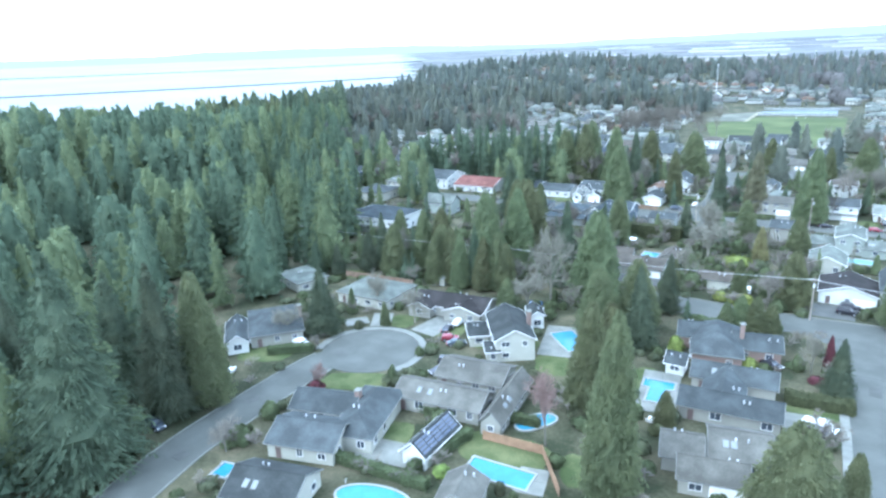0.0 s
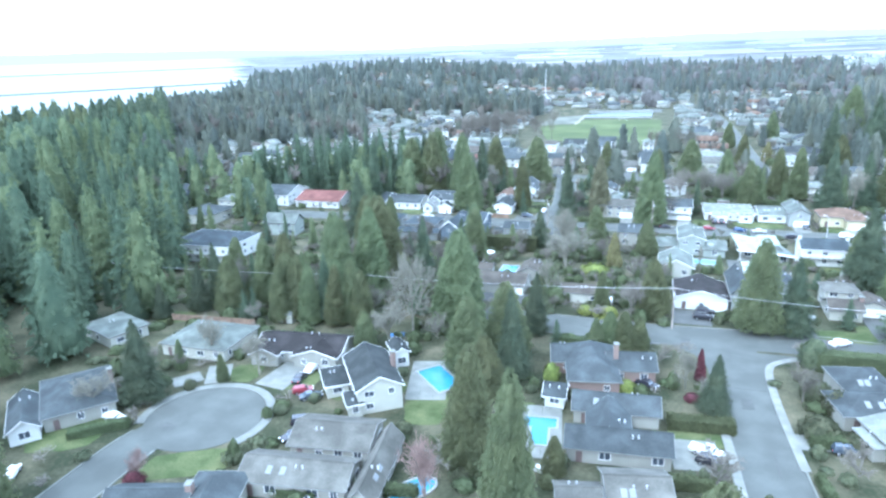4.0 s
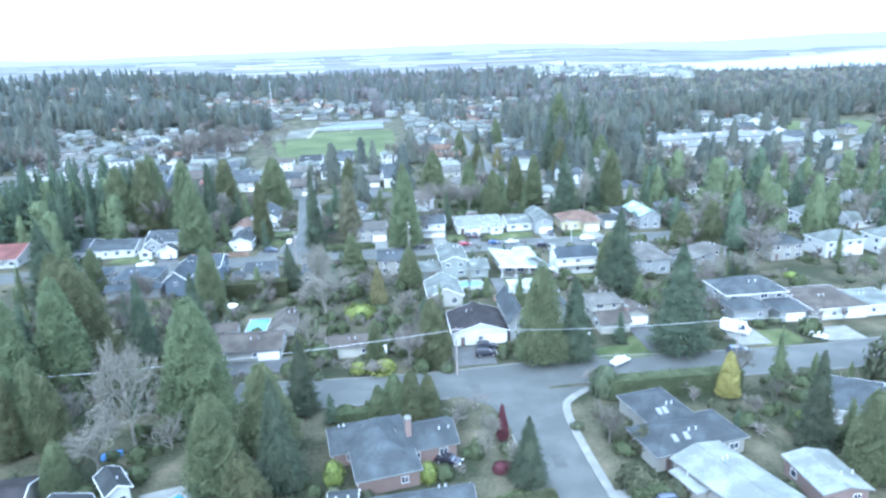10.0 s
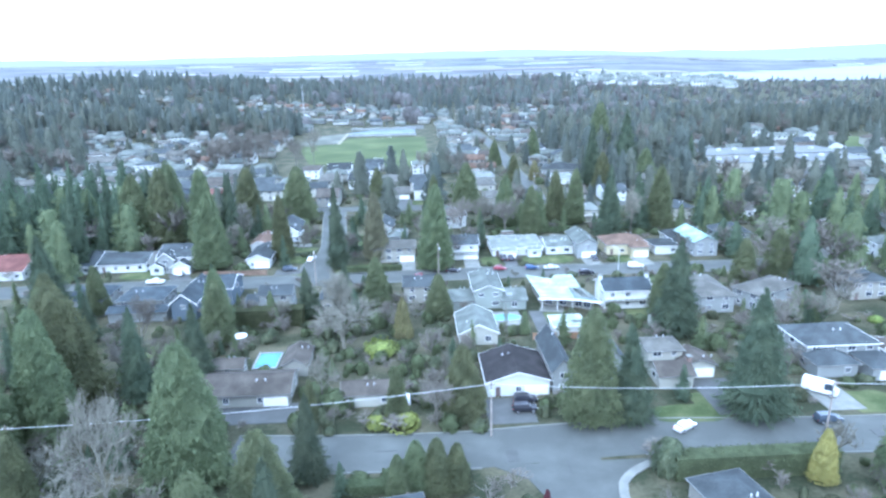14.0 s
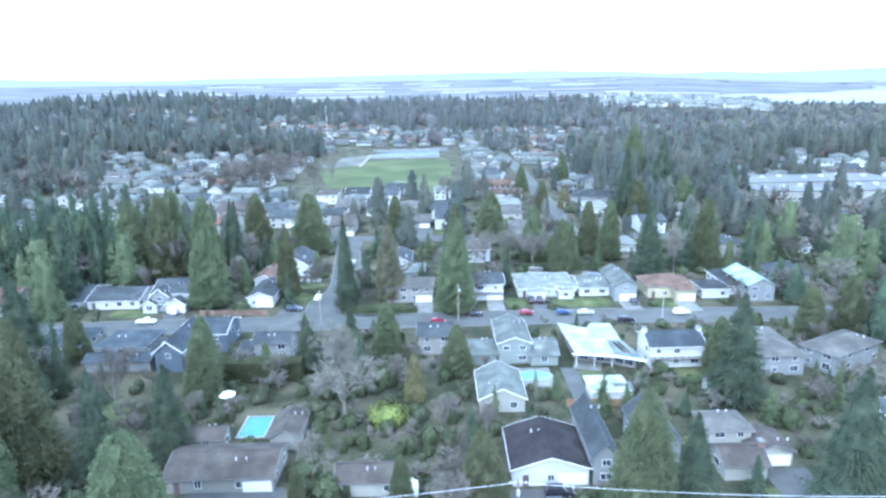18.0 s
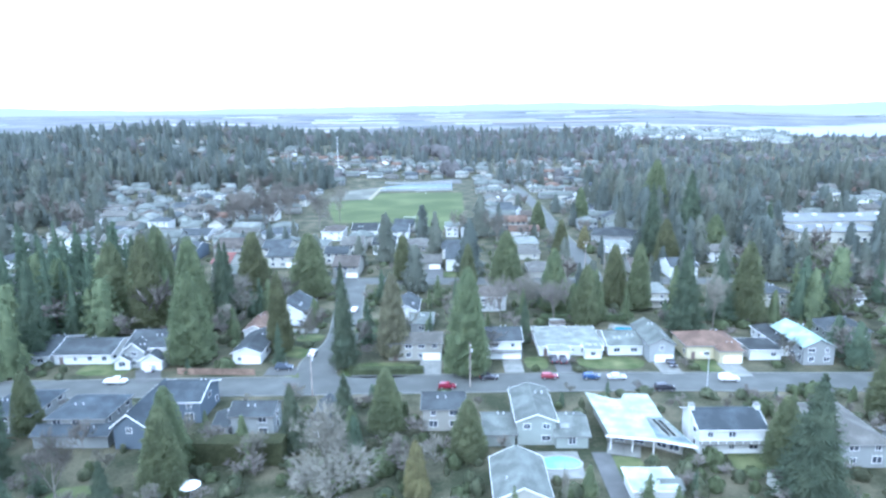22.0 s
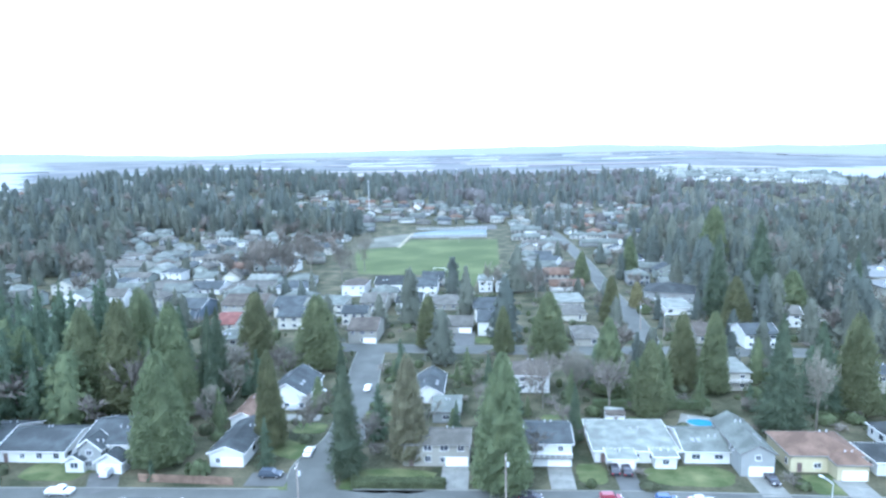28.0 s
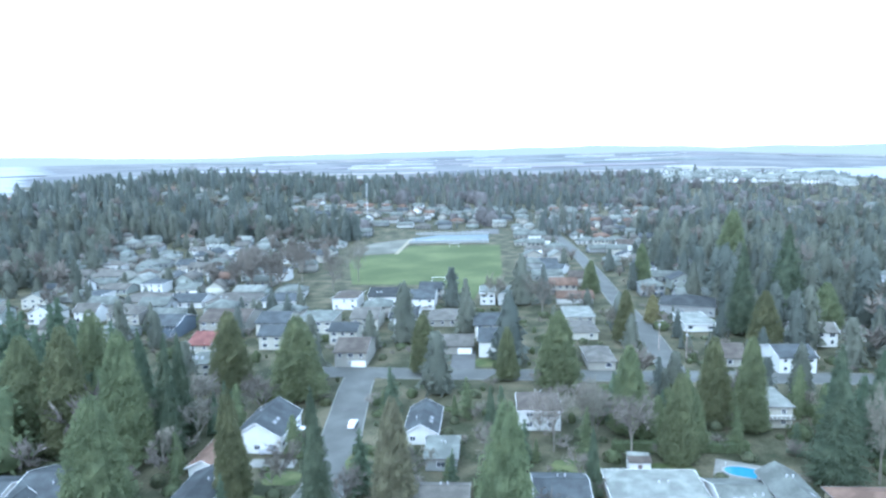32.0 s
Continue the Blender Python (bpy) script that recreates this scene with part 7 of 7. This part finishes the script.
for _ in range(9000):
    y = 400 + 580 * rng.random()
    x = rng.uniform(-0.75 * y, 0.6 * y)
    if in_field(x, y, 8) or rng.random() > (1.0 if estate(x, y) else 0.05) or not clear(x, y, 8) or any((x - a) ** 2 + (y - b) ** 2 < 300 for a, b in spots):
        continue
    far_home(x, y)
    if len(spots) > 420:
        break
for _ in range(160):  # the next town's roofs beyond the woods
    a, dist = rng.uniform(0.25, 0.46), rng.uniform(1380, 1680)
    far_home(-8 + dist * math.sin(a), 60 + dist * math.cos(a), rng.uniform(1.2, 2.2))
baked("distant_houses", homes, "many small pale and dark-roofed houses in the distance", "houses", [ROOF[k] for k in far_roofs] + [WALL[k] for k in far_walls] + [MAT["glass"]])
near_spots = {}
for a, b in spots:
    near_spots.setdefault((int(a // 20), int(b // 20)), []).append((a, b))


def by_home(x, y, gap=8):
    i, j = int(x // 20), int(y // 20)
    return any((x - a) ** 2 + (y - b) ** 2 < gap * gap for u in (-1, 0, 1) for v in (-1, 0, 1) for a, b in near_spots.get((i + u, j + v), ()))


# ---- hedges and shrubs ----
for x, y, yaw, w, d, h in ((44, 150.5, 0, 27, 3.2, 4.2), (-49, 221.6, 0, 19, 4, 4.8), (-46.0, 75.2, 78, 14.5, 1.5, 1.9), (-52.0, 65.8, 4, 18, 1.5, 1.7), (-57.2, 85.2, -7, 15.5, 1.4, 1.8), (4, 103.5, 5, 9, 1.6, 1.8), (7, 121, 5, 11, 2.5, 2.2), (-15, 150.5, 0, 14, 2, 1.8), (-9.0, 153.4, 0, 14, 1.6, 1.6), (-24, 264.4, 0, 19, 2.2, 1.6), (27, 121, 0, 6, 2.5, 2), (24, 106, 100, 9, 1.2, 1.6), (-40, 90, 8, 10, 1.4, 1.8), (-98, 92, 40, 10, 1.8, 1.6), (37, 307, 0, 30, 2, 2.2), (-30, 304, 0, 14, 2, 1.8)):
    hedge(x, y, yaw, w, d, h)
for x, y, r, h, kind in ((-18.5, 200.5, 4.5, 3.2, "lime"), (-12.5, 169.4, 3.4, 2.6, "lime"), (-18.0, 169.8, 2.6, 2.2, "lime"), (28, 137, 3.2, 4, "round"), (31, 133, 3.4, 4.4, "round"), (26, 124, 3.6, 3.6, "round"), (31, 121, 3, 3, "round"), (-80.3, 81.4, 2.0, 2.2, "red"), (-20.9, 131.5, 1.9, 4.4, "lime"), (-6.0, 130.5, 2.0, 3.0, "lime"), (6, 131, 1.8, 1.4, "red")):
    shrub(x, y, r, h, kind)
rng = random.Random(33)
count = 0
while count < 250:
    y = 40 + 300 * rng.random() ** 0.9
    x = rng.uniform(-60 - 0.45 * y, 40 + 0.45 * y)
    if not clear(x, y, 1.3) or on_paving(x, y) or any((x - a) ** 2 + (y - b) ** 2 < 2.5 for a, b, r in planted[-60:]):
        continue
    shrub(x, y, rng.uniform(0.8, 2.3), rng.uniform(0.8, 2.6), rng.choice(("round", "round", "round", "hedge", "hedge", "barepink", "lime" if rng.random() < 0.2 else "round")))
    count += 1

LOW = [arrays(bush_data(s, 80, 0.38)) for s in (41, 42, 43)]
LOWBARE = [arrays(bare_data(s, 3, 0.02)[1]) for s in (44, 45)]
rng = random.Random(34)
under = []
while len(under) < 2100:
    y = 30 + 420 * rng.random()
    x = rng.uniform(-70 - 0.5 * y, 50 + 0.5 * y)
    if not clear(x, y, 0.8) or on_paving(x, y):
        continue
    k = rng.random()
    if k < 0.25:
        under.append((rng.choice(LOWBARE), 2, x, y, rng.uniform(0, 6.28), rng.uniform(1.2, 3.0), rng.uniform(1.5, 5)))
    else:
        under.append((rng.choice(LOW), 0 if k < 0.6 else 1, x, y, rng.uniform(0, 6.28), rng.uniform(0.6, 2.4) * (1.5 if k > 0.85 else 1), rng.uniform(0.6, 2.4) * (1.7 if k > 0.85 else 1)))
while len(under) < 2350:  # the thick old gardens along the main road
    x, y = rng.uniform(-85, 45), rng.uniform(166, 240)
    if not clear(x, y, 1.5) or on_paving(x, y):
        continue
    k = rng.random()
    h = rng.uniform(1.2, 3.2)
    under.append((rng.choice(LOWBARE if k < 0.3 else LOW), 2 if k < 0.3 else 0 if k < 0.75 else 1, x, y, rng.uniform(0, 6.28), h * rng.uniform(0.45, 0.75), h))
baked("undergrowth", under, "mixed low shrubs and bare bushes filling the gardens", "undergrowth", (MAT["round"], MAT["hedge"], MAT["barepink"]))

# ---- woods and garden trees that nobody could count ----
MID = [arrays(conifer_data(s, 19, 9, 1, w, 0.88, 0.015, 0.02, 1.5, 0.6, 7, 7, 2.7, 2)) for s, w in ((1, 0.42), (2, 0.52), (3, 0.62), (12, 0.74))]
FAR = [arrays(conifer_data(s, 9, 6, 1, w, 0.8, 0.02, 0.03, 1.7, 0.6, 6, 5, 3.6, 1)) for s, w in ((4, 0.6), (5, 0.8), (6, 0.7), (7, 0.5))]
CLUMP = [arrays(bush_data(s, 60, 0.30)) for s in (51, 52)]
BARE = [arrays(bare_data(s, 4, 0.012)[1]) for s in (6, 7)]
FARBARE = [arrays(bare_data(s, 3, 0.03)[1]) for s in (16, 17)]
rng = random.Random(5)
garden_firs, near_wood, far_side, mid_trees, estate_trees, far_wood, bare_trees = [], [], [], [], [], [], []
NEAR = [arrays(fir_data(8, 20, 8, 4, 0.7, 0.45, 1.8)), arrays(fir_data(9, 20, 8, 4, 0.62, 0.45, 1.8)), arrays(conifer_data(9, 40, 11, 2, 0.58, 0.84, 0.012, 0.03, 1.2, 0.75, 8, 9, 1.6, 3))]
VISTA = ((-141, 261, 17), (-131, 245, 15))  # an open garden before the red-roofed house
for _ in range(150):  # garden firs between the wood and the houses
    x, y = rng.uniform(-215, -96), rng.uniform(128, 265)
    if clear(x, y, 4.5) and not on_paving(x, y, 3) and not any((x - a) ** 2 + (y - b) ** 2 < r * r for a, b, r in VISTA) and not any((x - a) ** 2 + (y - b) ** 2 < 30 for *_, a, b, _y, _r, _h in garden_firs):
        h = rng.uniform(7, 15)
        garden_firs.append((rng.choice(NEAR), rng.choice((0, 1)), x, y, rng.uniform(0, 6.28), h * rng.uniform(0.17, 0.23), h))
for _ in range(2000):  # small conifers and bare trees in the near gardens
    y = rng.uniform(100, 330)
    x = rng.uniform(-105, 100)
    if clear(x, y, 2.6) and not on_paving(x, y, 2.0) and not any((x - a) ** 2 + (y - b) ** 2 < (r * 0.8 + 1.5) ** 2 for a, b, r in planted):
        h = rng.uniform(3.5, 9.5) if y < 234 else rng.uniform(2.5, 5) if y < 266 else rng.uniform(4, 14)
        if rng.random() < 0.26:
            bare_trees.append((rng.choice(BARE), rng.choice((0, 1)), x, y, rng.uniform(0, 6.28), h * rng.uniform(0.3, 0.4), h))
        elif rng.random() < 0.38:
            garden_firs.append((rng.choice(NEAR), rng.choice((0, 1)), x, y, rng.uniform(0, 6.28), h * rng.uniform(0.2, 0.34), h))
for _ in range(330):
    x, y = rng.uniform(62, 190), rng.uniform(70, 330)
    if clear(x, y, 4.5) and not on_paving(x, y, 3) and x > 0.42 * y - 30:
        h = rng.uniform(7, 20)
        if rng.random() < 0.3:
            bare_trees.append((rng.choice(BARE), rng.choice((0, 1)), x, y, rng.uniform(0, 6.28), h * rng.uniform(0.28, 0.36), h * 0.8))
        elif rng.random() < 0.5:
            garden_firs.append((rng.choice(NEAR), rng.choice((0, 1)), x, y, rng.uniform(0, 6.28), h * rng.uniform(0.18, 0.25), h))
for _ in range(160):  # a dark stand of firs behind the white-trimmed houses
    x, y = rng.uniform(-195, -116), rng.uniform(294, 350)
    if clear(x, y, 2.5) and not any((x - a) ** 2 + (y - b) ** 2 < 20 for *_, a, b, _y, _r, _h in mid_trees):
        h = rng.uniform(19, 29)
        mid_trees.append((rng.choice(NEAR[:2]), 0, x, y, rng.uniform(0, 6.28), h * rng.uniform(0.18, 0.25), h))
for _ in range(170):  # big conifers between the long street and the school
    x, y = rng.uniform(88, 190), rng.uniform(395, 590)
    if x < 0.42 * (y - 50) - 6 and clear(x, y, 3) and not any((x - a) ** 2 + (y - b) ** 2 < 40 for *_, a, b, _y, _r, _h in estate_trees):
        h = rng.uniform(16, 29)
        estate_trees.append((rng.choice(MID), rng.choice((0, 1)), x, y, rng.uniform(0, 6.28), h * rng.uniform(0.2, 0.3), h))
for _ in range(6000):  # the wood's further side, down to the shore
    x, y = rng.uniform(-700, -250), rng.uniform(60, 800)
    if land_kind(x - 30, y) == "sea" or (x > -420 and y < 420) or x > -0.86 * y or rng.random() < 0.3:
        continue
    h = rng.uniform(25, 42)
    far_side.append((rng.choice(MID if len(far_side) % 2 else FAR), rng.choice((0, 0, 1)), x, y, rng.uniform(0, 6.28), h * rng.uniform(0.16, 0.26), h))
    if len(far_side) > 1900:
        break
GLADES = ((-100, 84, 14), (-92, 100, 13), (-98, 115, 14), (-112, 122, 9))  # open front gardens along the crescent
for _ in range(4000):  # the dark fir wood beside the crescent
    x, y = rng.uniform(-420, -96), rng.uniform(-10, 420)
    if x > -0.86 * y + 2 or not clear(x, y, 5) or on_paving(x, y, 4) or any((x - a) ** 2 + (y - b) ** 2 < r * r for a, b, r in GLADES) or any((x - a) ** 2 + (y - b) ** 2 < 16 for *_, a, b, _y, _r, _h in near_wood):
        continue
    h = rng.uniform(19, 31) if x > -250 else rng.uniform(24, 36)
    near_wood.append((rng.choice(NEAR if x > -0.86 * y - 70 else MID), rng.choice((0, 0, 1)), x, y, rng.uniform(0, 6.28), h * rng.uniform(0.19, 0.29), h))
    if len(near_wood) > 760:
        break
for _ in range(10000):
    y = 235 + 520 * rng.random()
    x = rng.uniform(-0.78 * y - 60, 0.78 * y + 60)
    if in_field(x, y, 28) or not clear(x, y, 2.5) or rng.random() > 0.05 + 0.8 * wooded(x, y) or (abs(x) < 100 and y < 330) or by_home(x, y, 7) or any((x - a) ** 2 + (y - b) ** 2 < r * r for a, b, r in VISTA) or (150 < x < 300 and 375 < y < 430 and rng.random() < 0.7):
        continue
    h = rng.choice((rng.uniform(4, 8), rng.uniform(7, 16))) if estate(x, y) else rng.uniform(11, 25)
    if rng.random() < 0.2:
        bare_trees.append((rng.choice(BARE if y < 290 else FARBARE), rng.choice((0, 1, 1)), x, y, rng.uniform(0, 6.28), h * rng.uniform(0.24, 0.34), h * 0.8))
    else:
        (mid_trees if y < 320 else estate_trees).append((rng.choice(MID), rng.choice((0, 1, 1)), x, y, rng.uniform(0, 6.28), h * rng.uniform(0.2, 0.32), h))
def town(x, y):
    """The clearing round the next town's roofs."""
    a, dist = math.atan2(x + 8, y - 60), math.hypot(x + 8, y - 60)
    return 0.24 < a < 0.47 and 1300 < dist < 1680


for _ in range(9500):
    y = 700 + 1050 * rng.random() ** 1.25
    x = rng.uniform(-0.75 * y - 120, 0.95 * y + 100)
    if in_field(x, y, 10) or by_home(x, y) or (estate(x, y) and rng.random() < 0.75) or land_kind(x - 40, y) != 'ground' or (town(x, y) and rng.random() < 0.85) or (x > 0.25 * y and rng.random() < 0.25):
        continue
    h = rng.choice((rng.uniform(8, 14), rng.uniform(13, 27))) * (0.55 if x > 0.4 * y else 0.75 if x > 0.28 * y else 1.0)
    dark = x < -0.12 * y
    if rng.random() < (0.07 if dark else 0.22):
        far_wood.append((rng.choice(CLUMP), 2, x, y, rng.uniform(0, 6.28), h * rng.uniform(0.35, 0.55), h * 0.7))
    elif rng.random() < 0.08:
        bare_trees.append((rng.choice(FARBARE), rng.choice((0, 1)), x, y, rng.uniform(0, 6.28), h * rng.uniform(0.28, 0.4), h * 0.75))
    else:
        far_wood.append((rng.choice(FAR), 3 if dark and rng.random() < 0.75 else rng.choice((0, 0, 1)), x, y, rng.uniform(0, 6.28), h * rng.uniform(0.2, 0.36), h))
for _ in range(90):  # tall russet trees beside the playing field
    x, y = rng.uniform(-165, -85), rng.uniform(490, 640)
    if not in_field(x, y, 4) and clear(x, y, 2) and not by_home(x, y, 7):
        h = rng.uniform(13, 20)
        bare_trees.append((rng.choice(FARBARE), 1, x, y, rng.uniform(0, 6.28), h * rng.uniform(0.24, 0.32), h))
# middle and hilly are needle colours with painted haze, stronger further off
both, middle, hilly = (MAT["fir"], MAT["cedar"]), (MAT["midfir"], MAT["midcedar"]), (MAT["hazefir"], MAT["hazecedar"])
baked("garden_firs", garden_firs, "small and middling dark conifers filling the gardens between houses", "trees", both)
baked("fir_wood", near_wood, "dense wood of tall dark green firs", "wood", both)
baked("shore_wood", far_side, "tall firs on the wood's far side towards the shore", "wood", both)
baked("garden_conifers", mid_trees, "scattered dark green conifers among the houses", "trees", both)
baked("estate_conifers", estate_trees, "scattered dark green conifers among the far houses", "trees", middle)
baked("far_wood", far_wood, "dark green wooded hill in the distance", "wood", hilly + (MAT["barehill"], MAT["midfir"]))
baked("bare_garden_trees", bare_trees, "leafless grey and russet trees among the far houses", "trees", (MAT["bare"], MAT["barepink"]))
